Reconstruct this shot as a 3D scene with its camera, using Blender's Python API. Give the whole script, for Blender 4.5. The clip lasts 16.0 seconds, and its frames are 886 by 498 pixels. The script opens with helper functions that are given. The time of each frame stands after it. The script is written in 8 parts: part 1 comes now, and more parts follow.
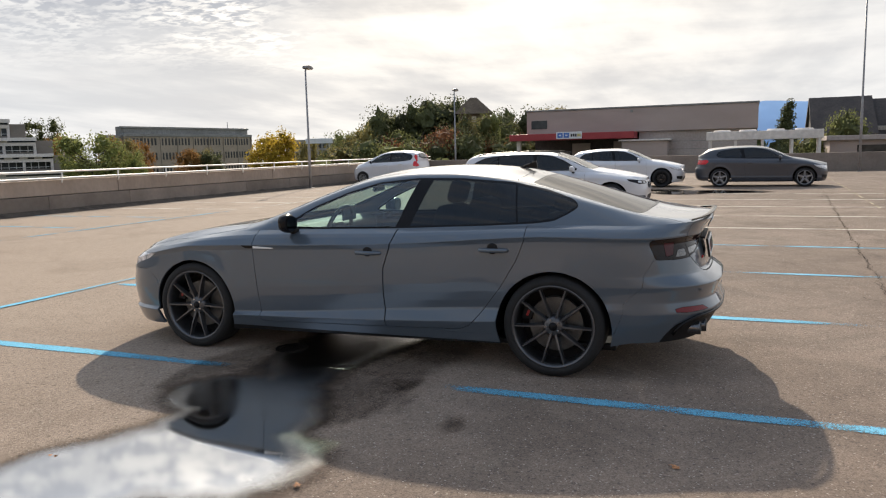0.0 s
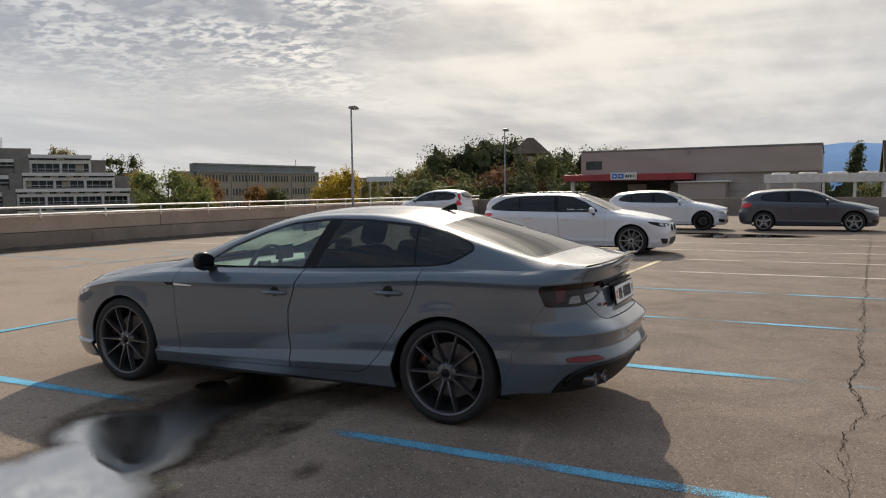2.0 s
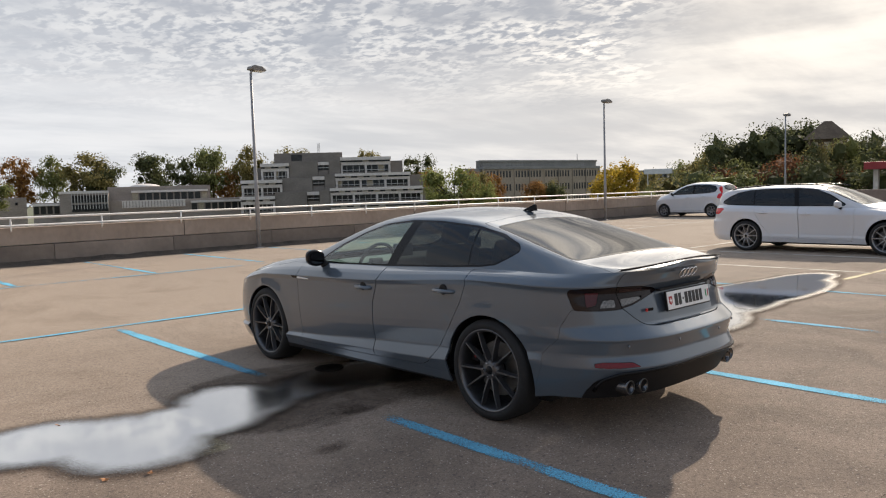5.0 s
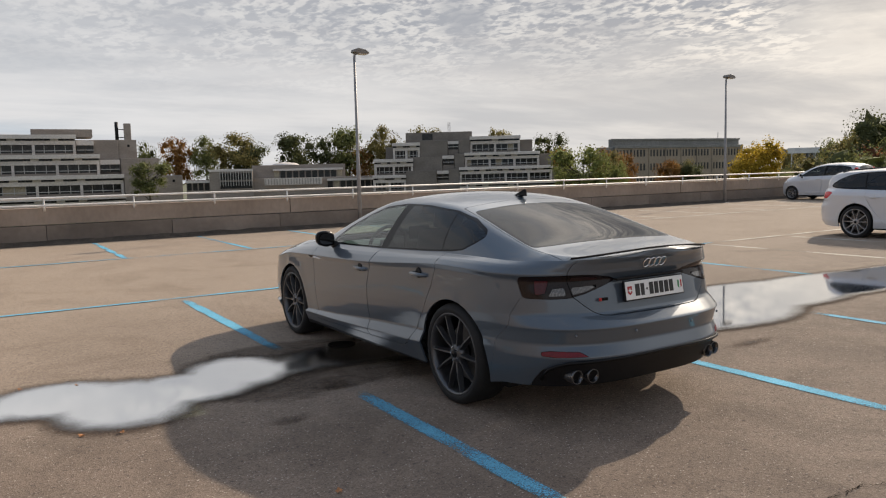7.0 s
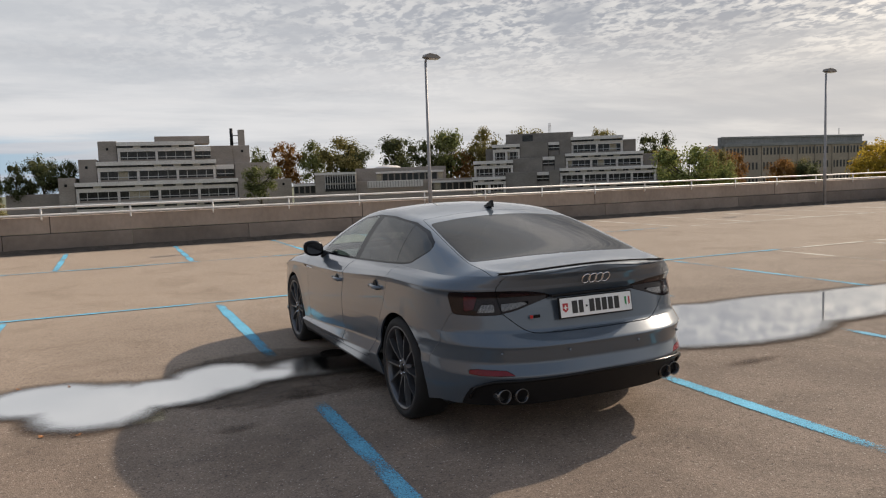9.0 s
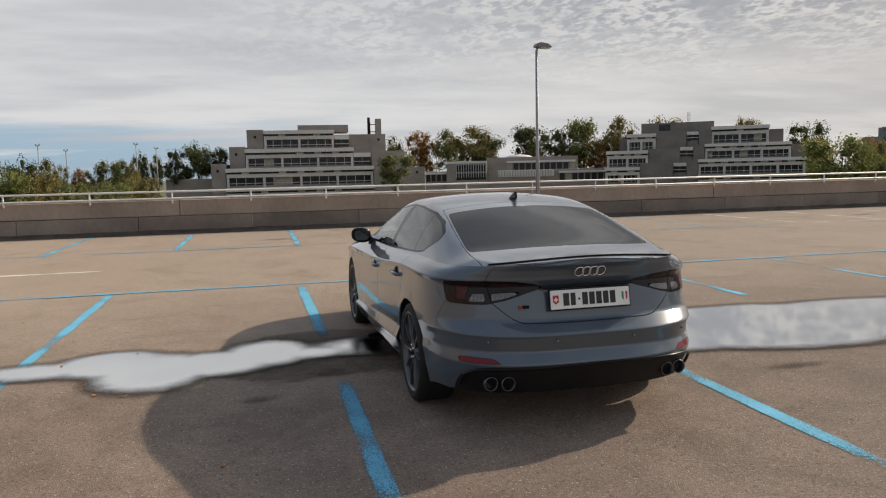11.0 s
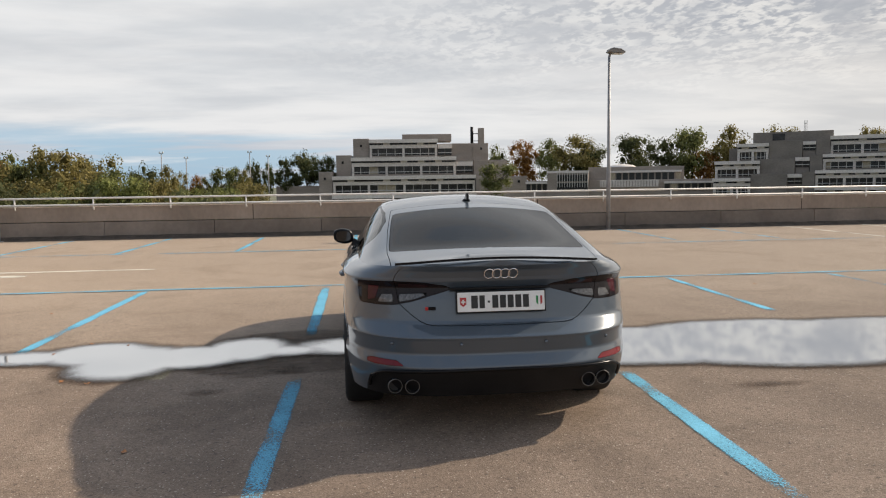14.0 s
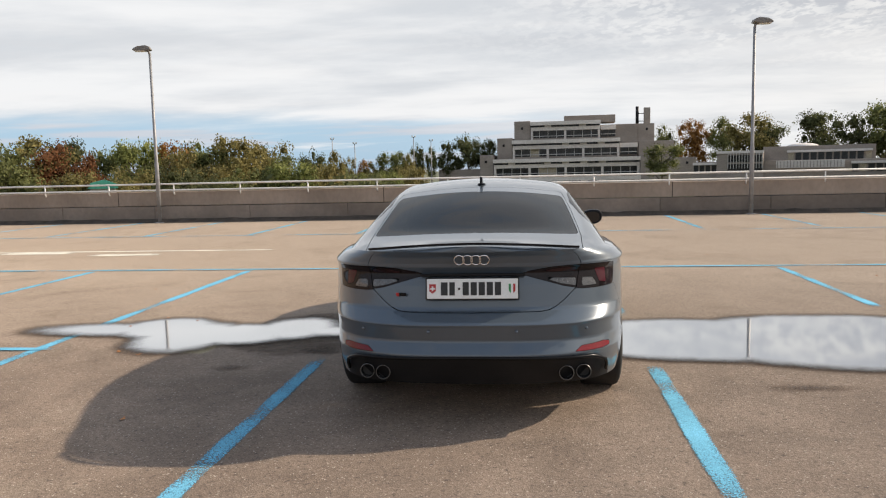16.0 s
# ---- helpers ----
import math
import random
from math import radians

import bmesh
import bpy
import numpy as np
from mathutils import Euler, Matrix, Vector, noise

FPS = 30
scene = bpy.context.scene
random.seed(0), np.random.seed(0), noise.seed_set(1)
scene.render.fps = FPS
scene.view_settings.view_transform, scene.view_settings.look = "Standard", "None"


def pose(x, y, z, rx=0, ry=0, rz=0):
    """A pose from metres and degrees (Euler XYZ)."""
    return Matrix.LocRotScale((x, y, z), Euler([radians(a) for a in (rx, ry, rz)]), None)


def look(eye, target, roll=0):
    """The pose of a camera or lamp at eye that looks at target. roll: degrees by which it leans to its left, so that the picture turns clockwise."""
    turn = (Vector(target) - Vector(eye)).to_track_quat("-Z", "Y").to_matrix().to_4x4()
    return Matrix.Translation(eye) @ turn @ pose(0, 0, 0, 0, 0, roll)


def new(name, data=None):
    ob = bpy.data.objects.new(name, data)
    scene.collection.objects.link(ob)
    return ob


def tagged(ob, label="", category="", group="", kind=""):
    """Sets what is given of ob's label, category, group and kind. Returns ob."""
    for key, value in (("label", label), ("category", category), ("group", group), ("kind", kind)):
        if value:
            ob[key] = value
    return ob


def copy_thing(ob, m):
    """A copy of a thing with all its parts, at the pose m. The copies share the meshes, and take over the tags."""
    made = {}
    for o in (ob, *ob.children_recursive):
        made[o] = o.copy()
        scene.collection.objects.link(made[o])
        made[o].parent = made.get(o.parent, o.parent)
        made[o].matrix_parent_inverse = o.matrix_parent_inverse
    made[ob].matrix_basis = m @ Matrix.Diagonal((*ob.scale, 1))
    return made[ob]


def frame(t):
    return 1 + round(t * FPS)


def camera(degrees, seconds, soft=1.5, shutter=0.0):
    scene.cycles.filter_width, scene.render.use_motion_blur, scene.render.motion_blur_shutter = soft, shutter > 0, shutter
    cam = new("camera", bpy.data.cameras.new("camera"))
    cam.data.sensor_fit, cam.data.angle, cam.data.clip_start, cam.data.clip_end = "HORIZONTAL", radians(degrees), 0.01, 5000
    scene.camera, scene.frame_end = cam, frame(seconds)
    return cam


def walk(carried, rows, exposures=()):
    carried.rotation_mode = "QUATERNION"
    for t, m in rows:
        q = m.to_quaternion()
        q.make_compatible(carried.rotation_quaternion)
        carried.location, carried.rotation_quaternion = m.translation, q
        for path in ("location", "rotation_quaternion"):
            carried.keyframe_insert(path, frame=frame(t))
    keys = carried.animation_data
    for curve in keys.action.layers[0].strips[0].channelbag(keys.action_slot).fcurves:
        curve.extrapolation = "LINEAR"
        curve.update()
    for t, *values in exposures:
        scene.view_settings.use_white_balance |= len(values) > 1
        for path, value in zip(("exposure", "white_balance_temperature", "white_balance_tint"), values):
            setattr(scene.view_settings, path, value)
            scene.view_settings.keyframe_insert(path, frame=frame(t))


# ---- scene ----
cam = camera(60.7, 16.0, soft=1.15)

PATH = [
    (0, (-5.57, -2.583, 1.474), (-3.733, -1.836, 1.218), -1.4),
    (0.5, (-5.388, -2.812, 1.5), (-3.56, -2.02, 1.326), -1.3),
    (1, (-5.33, -3.102, 1.491), (-3.544, -2.223, 1.294), -1.6),
    (1.5, (-5.218, -3.33, 1.486), (-3.407, -2.499, 1.307), -0.6),
    (2, (-5.054, -3.552, 1.472), (-3.277, -2.646, 1.32), -0.7),
    (2.5, (-4.954, -3.746, 1.497), (-3.298, -2.645, 1.284), -1.4),
    (3, (-4.91, -4.051, 1.487), (-3.338, -2.842, 1.229), -0.0),
    (3.5, (-4.767, -4.245, 1.475), (-3.285, -2.924, 1.233), -1.5),
    (6, (-3.937, -5.299, 1.515), (-2.743, -3.704, 1.344), -0.8),
    (6.5, (-3.721, -5.469, 1.51), (-2.635, -3.804, 1.29), -1.2),
    (7, (-3.482, -5.572, 1.512), (-2.443, -3.875, 1.315), -1.5),
    (7.5, (-3.246, -5.668, 1.52), (-2.209, -3.965, 1.358), -2.3),
    (8, (-3.065, -5.845, 1.531), (-2.151, -4.078, 1.327), -0.9),
    (8.5, (-2.821, -5.923, 1.53), (-1.957, -4.129, 1.342), -1.8),
    (9, (-2.551, -5.989, 1.551), (-1.754, -4.164, 1.366), -2.0),
    (9.5, (-2.299, -6.105, 1.536), (-1.617, -4.234, 1.35), -2.2),
    (12, (-1.606, -6.45, 1.546), (-1.17, -4.509, 1.342), -0.8),
    (12.5, (-1.435, -6.451, 1.514), (-0.982, -4.512, 1.322), -1.4),
    (13, (-1.224, -6.43, 1.494), (-0.84, -4.476, 1.312), -1.0),
    (13.5, (-1.005, -6.479, 1.479), (-0.722, -4.507, 1.302), -1.3),
    (14, (-0.74, -6.515, 1.46), (-0.54, -4.533, 1.286), -0.8),
    (14.5, (-0.491, -6.523, 1.441), (-0.402, -4.532, 1.277), -1.4),
    (15, (-0.227, -6.487, 1.44), (-0.208, -4.497, 1.244), -2.0),
    (15.5, (0.061, -6.502, 1.446), (-0.047, -4.516, 1.236), -0.8),
    (16, (0.324, -6.432, 1.448), (0.096, -4.456, 1.237), -1.3),
]
# seconds, stops, kelvin, tint
EXPOSURE = [(0, 0.42, 6450, 10), (0.5, 0.14, 6450, 10), (1.0, 0.03, 6450, 10), (1.5, 0.20, 6450, 10), (2.0, 0.00, 6450, 10), (2.5, 0.06, 6430, 10), (3.0, 0.20, 6430, 10), (3.5, 0.46, 6450, 10), (6, 0.11, 6550, 11),
            (7, 0.06, 6650, 11), (7.5, 0.06, 6650, 11), (8.0, -0.01, 6650, 11), (8.5, 0.08, 6650, 11), (9.0, 0.06, 6600, 11), (9.5, -0.08, 6600, 11), (12, 0.07, 6680, 10), (12.5, 0.22, 6680, 10), (14, 0.20, 6650, 10), (15.5, 0.26, 6600, 10), (16, 0.34, 6600, 10)]
walk(cam, [(t, look(eye, target, roll)) for t, eye, target, roll in PATH], EXPOSURE)

# ---------------------------------------------------------------- world and sun
SUN_AZ, SUN_EL = radians(69.5), radians(31.0)
SUN_DIR = Vector((math.sin(SUN_AZ) * math.cos(SUN_EL), math.cos(SUN_AZ) * math.cos(SUN_EL), math.sin(SUN_EL)))


def make_world():
    w = bpy.data.worlds.new("sky")
    scene.world = w
    w.use_nodes = True
    nt = w.node_tree
    nt.nodes.clear()
    N, L = nt.nodes.new, nt.links.new

    def math_node(op, a, b=None, c=None, clamp=False):
        n = N("ShaderNodeMath")
        n.operation, n.use_clamp = op, clamp
        for k, v in enumerate((a, b, c)):
            if v is None:
                continue
            if isinstance(v, (int, float)):
                n.inputs[k].default_value = v
            else:
                L(v, n.inputs[k])
        return n.outputs[0]

    def mix(f, a, b):
        n = N("ShaderNodeMix")
        n.data_type = "RGBA"
        for sock, v in ((n.inputs[0], f), (n.inputs[6], a), (n.inputs[7], b)):
            if isinstance(v, (int, float)):
                sock.default_value = v
            elif isinstance(v, tuple):
                sock.default_value = (*v, 1)
            else:
                L(v, sock)
        return n.outputs[2]

    def ramp(f, lo, hi):
        n = N("ShaderNodeMapRange")
        n.interpolation_type = "SMOOTHSTEP"
        L(f, n.inputs[0])
        n.inputs[1].default_value, n.inputs[2].default_value = lo, hi
        return n.outputs[0]

    tc = N("ShaderNodeTexCoord")
    sep = N("ShaderNodeSeparateXYZ")
    L(tc.outputs["Generated"], sep.inputs[0])
    z = math_node("MAXIMUM", sep.outputs[2], 0.0)
    den = math_node("ADD", z, 0.13)
    u = math_node("DIVIDE", sep.outputs[0], den)
    v = math_node("DIVIDE", sep.outputs[1], den)
    com = N("ShaderNodeCombineXYZ")
    L(u, com.inputs[0]), L(v, com.inputs[1])

    def clouds(scale, detail, rough, distort, stretch=(1, 1, 1), turn=0.0, shift=(0, 0, 0)):
        mp = N("ShaderNodeMapping")
        L(com.outputs[0], mp.inputs[0])
        mp.inputs["Location"].default_value = shift
        mp.inputs["Rotation"].default_value = (0, 0, turn)
        mp.inputs["Scale"].default_value = stretch
        n = N("ShaderNodeTexNoise")
        L(mp.outputs[0], n.inputs["Vector"])
        n.inputs["Scale"].default_value, n.inputs["Detail"].default_value = scale, detail
        n.inputs["Roughness"].default_value, n.inputs["Distortion"].default_value = rough, distort
        return n.outputs[0]

    sky = N("ShaderNodeTexSky")
    sky.sky_type, sky.sun_disc = "NISHITA", False
    sky.sun_elevation, sky.sun_rotation = SUN_EL, SUN_AZ
    sky.dust_density, sky.altitude = 2.0, 400
    bg_sky = N("ShaderNodeMix")
    bg_sky.data_type, bg_sky.blend_type = "RGBA", "MULTIPLY"
    bg_sky.inputs[0].default_value = 1.0
    L(sky.outputs[0], bg_sky.inputs[6])
    bg_sky.inputs[7].default_value = (SKY_K, SKY_K, SKY_K, 1)

    # nearness to the sun, for the bright veil round it
    dot = N("ShaderNodeVectorMath")
    dot.operation = "DOT_PRODUCT"
    L(tc.outputs["Generated"], dot.inputs[0])
    dot.inputs[1].default_value = SUN_DIR
    near = math_node("MAXIMUM", dot.outputs["Value"], 0.0)
    wide = math_node("POWER", near, 4.0)
    tight = math_node("POWER", near, 13.0)

    big = clouds(0.7, 4, 0.5, 0.4, shift=(3.1, 1.7, 0))
    ripple = clouds(16.0, 3.0, 0.5, 0.5, stretch=(1.0, 0.75, 1), turn=radians(38), shift=(0.4, 0.9, 0))
    veil = clouds(1.7, 6, 0.58, 0.15, stretch=(0.5, 1.0, 1), turn=radians(-10), shift=(5.0, 2.0, 0))
    # long level streaks low in the sky
    mp = N("ShaderNodeMapping")
    L(tc.outputs["Generated"], mp.inputs[0])
    mp.inputs["Scale"].default_value = (1.6, 1.6, 15.0)
    st = N("ShaderNodeTexNoise")
    L(mp.outputs[0], st.inputs["Vector"])
    st.inputs["Scale"].default_value, st.inputs["Detail"].default_value, st.inputs["Distortion"].default_value = 1.5, 5, 0.3
    veil = math_node("ADD", math_node("MULTIPLY", veil, 0.5), math_node("MULTIPLY", st.outputs[0], 0.5))
    wide = math_node("MULTIPLY", wide, ramp(sep.outputs[2], 0.56, 0.30))
    # thin high cloud: white near the sun, grey away from it
    lit = mix(wide, (0.90, 0.91, 0.925), (0.90, 0.835, 0.745))
    lit = mix(tight, lit, (1.60, 1.45, 1.24))
    lit = mix(math_node("POWER", near, 70.0), lit, (3.0, 2.7, 2.25))
    shade = mix(wide, (0.68, 0.71, 0.75), (0.73, 0.675, 0.615))
    body = mix(ramp(veil, 0.36, 0.60), shade, lit)
    glow = math_node("MULTIPLY_ADD", math_node("MULTIPLY", math_node("POWER", near, 2.6), ramp(sep.outputs[2], 0.34, 0.52)), 1.5, 1.0)
    # a sheet of small cloudlets from the north to a clean edge in the east-north-east, brightest along that edge
    side = N("ShaderNodeVectorMath")
    side.operation = "DOT_PRODUCT"
    L(tc.outputs["Generated"], side.inputs[0])
    side.inputs[1].default_value = (-math.cos(radians(59)), math.sin(radians(59)), 0)
    across = math_node("ADD", side.outputs["Value"], math_node("MULTIPLY", math_node("SUBTRACT", big, 0.5), 0.30))
    zone = math_node("MULTIPLY", ramp(across, -0.10, 0.07), math_node("MULTIPLY", ramp(across, 0.95, 0.45), math_node("MULTIPLY", ramp(sep.outputs[2], 0.085, 0.20), ramp(sep.outputs[2], 0.60, 0.36))))
    rim = math_node("MULTIPLY", ramp(across, -0.02, 0.05), ramp(across, 0.26, 0.06))
    small = clouds(34.0, 2.0, 0.5, 0.6, stretch=(1.0, 0.8, 1), turn=radians(25))
    cells = ramp(math_node("ADD", math_node("MULTIPLY", ripple, 0.68), math_node("MULTIPLY", small, 0.32)), 0.41, 0.58)
    cells = math_node("MULTIPLY", cells, ramp(clouds(3.2, 3, 0.5, 0.3, shift=(1.0, 4.0, 0)), 0.28, 0.62))
    gap = mix(wide, (0.42, 0.455, 0.52), (0.45, 0.46, 0.49))
    bright = mix(rim, mix(wide, (0.80, 0.81, 0.82), (0.96, 0.92, 0.86)), (1.30, 1.22, 1.10))
    body = mix(math_node("MULTIPLY", zone, 0.88), body, mix(cells, gap, bright))
    raised = N("ShaderNodeVectorMath")
    raised.operation = "SCALE"
    L(body, raised.inputs[0]), L(glow, raised.inputs["Scale"])
    body = raised.outputs[0]
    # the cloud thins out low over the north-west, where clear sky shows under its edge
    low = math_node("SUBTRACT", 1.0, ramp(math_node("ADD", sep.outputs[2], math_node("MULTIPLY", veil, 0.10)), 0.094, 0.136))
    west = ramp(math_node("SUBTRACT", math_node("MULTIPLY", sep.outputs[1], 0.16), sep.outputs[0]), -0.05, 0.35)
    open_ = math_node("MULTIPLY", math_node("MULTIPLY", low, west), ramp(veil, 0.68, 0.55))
    # the cloud is a bank over the sunward half: it thins out overhead and towards the far side
    thin = math_node("MULTIPLY", ramp(math_node("SUBTRACT", sep.outputs[2], math_node("MULTIPLY", dot.outputs["Value"], 0.25)), 0.26, 0.60), 0.85)
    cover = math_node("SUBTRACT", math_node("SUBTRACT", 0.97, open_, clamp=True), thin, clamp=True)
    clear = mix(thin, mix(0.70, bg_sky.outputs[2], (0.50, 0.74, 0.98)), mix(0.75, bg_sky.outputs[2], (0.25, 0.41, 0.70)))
    ml = N("ShaderNodeMapping")
    L(tc.outputs["Generated"], ml.inputs[0])
    ml.inputs["Scale"].default_value = (3.2, 3.2, 42.0)
    ls = N("ShaderNodeTexNoise")
    L(ml.outputs[0], ls.inputs["Vector"])
    ls.inputs["Scale"].default_value, ls.inputs["Detail"].default_value, ls.inputs["Distortion"].default_value = 1.3, 4, 0.2
    clear = mix(math_node("MULTIPLY", ramp(ls.outputs[0], 0.46, 0.60), 0.8), clear, (0.63, 0.65, 0.71))
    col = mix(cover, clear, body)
    out = N("ShaderNodeBackground")
    L(col, out.inputs[0])
    out.inputs[1].default_value = WORLD_K
    end = N("ShaderNodeOutputWorld")
    L(out.outputs[0], end.inputs[0])


SKY_K, WORLD_K = 0.09, 0.80
make_world()
sun = new("sun", bpy.data.lights.new("sun", "SUN"))
sun.data.energy, sun.data.angle, sun.data.color = 5.0, radians(0.8), (1.0, 0.86, 0.69)
sun.matrix_world = look(SUN_DIR * 50, (0, 0, 0))

# ---------------------------------------------------------------- materials
def surface(name, c1, c2, rough=0.6, metal=0.0, scale=3.0, fine=60.0, fine_amount=0.25, bump=0.0, bump_scale=None,
            coat=0.0, spec=0.5, rough2=None, island=0.0, stretch=(1, 1, 1), each=0.0):
    """A procedural surface: two colours mixed by broad noise, fine grain over it, and bump."""
    m = bpy.data.materials.new(name)
    m.use_nodes = True
    nt = m.node_tree
    N, L = nt.nodes.new, nt.links.new
    b = nt.nodes["Principled BSDF"]
    tc = N("ShaderNodeTexCoord")
    mp = N("ShaderNodeMapping")
    mp.inputs["Scale"].default_value = stretch
    L(tc.outputs["Object"], mp.inputs[0])

    def noise_tex(s, d=4):
        n = N("ShaderNodeTexNoise")
        n.inputs["Scale"].default_value, n.inputs["Detail"].default_value = s, d
        L(mp.outputs[0], n.inputs["Vector"])
        return n.outputs[0]

    broad, grain = noise_tex(scale), noise_tex(fine, 2)
    rng = N("ShaderNodeMapRange")
    L(broad, rng.inputs[0])
    rng.inputs[1].default_value, rng.inputs[2].default_value = 0.32, 0.68
    mx = N("ShaderNodeMix")
    mx.data_type = "RGBA"
    L(rng.outputs[0], mx.inputs[0])
    mx.inputs[6].default_value, mx.inputs[7].default_value = (*c1, 1), (*c2, 1)
    g = N("ShaderNodeMapRange")
    L(grain, g.inputs[0])
    g.inputs[1].default_value, g.inputs[2].default_value = 0.3, 0.7
    g.inputs[3].default_value, g.inputs[4].default_value = 1 - fine_amount, 1 + fine_amount
    mul = N("ShaderNodeVectorMath")
    mul.operation = "SCALE"
    L(mx.outputs[2], mul.inputs[0])
    if island or each:
        vary = N("ShaderNodeNewGeometry").outputs["Random Per Island"] if island else N("ShaderNodeObjectInfo").outputs["Random"]
        ir = N("ShaderNodeMapRange")
        L(vary, ir.inputs[0])
        ir.inputs[3].default_value, ir.inputs[4].default_value = 1 - (island or each), 1 + (island or each)
        mm = N("ShaderNodeMath")
        mm.operation = "MULTIPLY"
        L(g.outputs[0], mm.inputs[0]), L(ir.outputs[0], mm.inputs[1])
        L(mm.outputs[0], mul.inputs["Scale"])
    else:
        L(g.outputs[0], mul.inputs["Scale"])
    L(mul.outputs[0], b.inputs["Base Color"])
    b.inputs["Metallic"].default_value = metal
    b.inputs["Specular IOR Level"].default_value = spec
    b.inputs["Coat Weight"].default_value = coat
    b.inputs["Coat Roughness"].default_value = 0.03
    rr = N("ShaderNodeMapRange")
    L(broad, rr.inputs[0])
    rr.inputs[1].default_value, rr.inputs[2].default_value = 0.3, 0.7
    rr.inputs[3].default_value, rr.inputs[4].default_value = rough, rough if rough2 is None else rough2
    L(rr.outputs[0], b.inputs["Roughness"])
    if bump:
        bp = N("ShaderNodeBump")
        bp.inputs["Distance"].default_value = bump
        L(noise_tex(bump_scale or fine, 3), bp.inputs["Height"])
        L(bp.outputs[0], b.inputs["Normal"])
    return m


def glass(name, tint, rough=0.0, base=0.045, power=4.5):
    """A thin pane: tinted see-through, with a gloss on top that grows towards grazing view."""
    m = bpy.data.materials.new(name)
    m.use_nodes = True
    nt = m.node_tree
    nt.nodes.clear()
    N, L = nt.nodes.new, nt.links.new
    tr, gl, mx, lw, out = (N("ShaderNodeBsdfTransparent"), N("ShaderNodeBsdfGlossy"), N("ShaderNodeMixShader"),
                           N("ShaderNodeLayerWeight"), N("ShaderNodeOutputMaterial"))
    tr.inputs[0].default_value = (*tint, 1)
    gl.inputs["Roughness"].default_value = rough
    pw, ma = N("ShaderNodeMath"), N("ShaderNodeMath")
    pw.operation, ma.operation = "POWER", "MULTIPLY_ADD"
    L(lw.outputs["Facing"], pw.inputs[0])
    pw.inputs[1].default_value = power
    L(pw.outputs[0], ma.inputs[0])
    ma.inputs[1].default_value, ma.inputs[2].default_value = 1 - base, base
    L(ma.outputs[0], mx.inputs[0]), L(tr.outputs[0], mx.inputs[1]), L(gl.outputs[0], mx.inputs[2])
    L(mx.outputs[0], out.inputs[0])
    return m


def worn_paint(name, col, wear=0.5, scale=9.0):
    """Road paint that is rubbed away in patches, down to the asphalt under it."""
    m = surface(name, col, tuple(c * 0.8 for c in col), rough=0.9, scale=2.0, fine=120, fine_amount=0.2, bump=0.002, bump_scale=150, spec=0.1)
    nt = m.node_tree
    N, L = nt.nodes.new, nt.links.new
    b, out = nt.nodes["Principled BSDF"], nt.nodes["Material Output"]
    tc = N("ShaderNodeTexCoord")
    total = None
    for s, k, d in ((scale * 0.12, 0.75, 2), (scale * 14, 0.55, 2)):
        n = N("ShaderNodeTexNoise")
        n.inputs["Scale"].default_value, n.inputs["Detail"].default_value = s, d
        L(tc.outputs["Object"], n.inputs["Vector"])
        mu = N("ShaderNodeMath")
        mu.operation = "MULTIPLY"
        L(n.outputs[0], mu.inputs[0])
        mu.inputs[1].default_value = k
        if total is None:
            total = mu.outputs[0]
        else:
            ad = N("ShaderNodeMath")
            ad.operation = "ADD"
            L(total, ad.inputs[0]), L(mu.outputs[0], ad.inputs[1])
            total = ad.outputs[0]
    at = N("ShaderNodeAttribute")
    at.attribute_name = "edge"
    less = N("ShaderNodeMath")
    less.operation = "MULTIPLY_ADD"
    L(at.outputs["Fac"], less.inputs[0])
    less.inputs[1].default_value = -0.18
    L(total, less.inputs[2])
    r = N("ShaderNodeMapRange")
    L(less.outputs[0], r.inputs[0])
    r.inputs[1].default_value, r.inputs[2].default_value = 0.38 + 0.28 * wear, 0.50 + 0.30 * wear
    tr, mx = N("ShaderNodeBsdfTransparent"), N("ShaderNodeMixShader")
    L(r.outputs[0], mx.inputs[0]), L(tr.outputs[0], mx.inputs[1]), L(b.outputs[0], mx.inputs[2])
    L(mx.outputs[0], out.inputs[0])
    return m


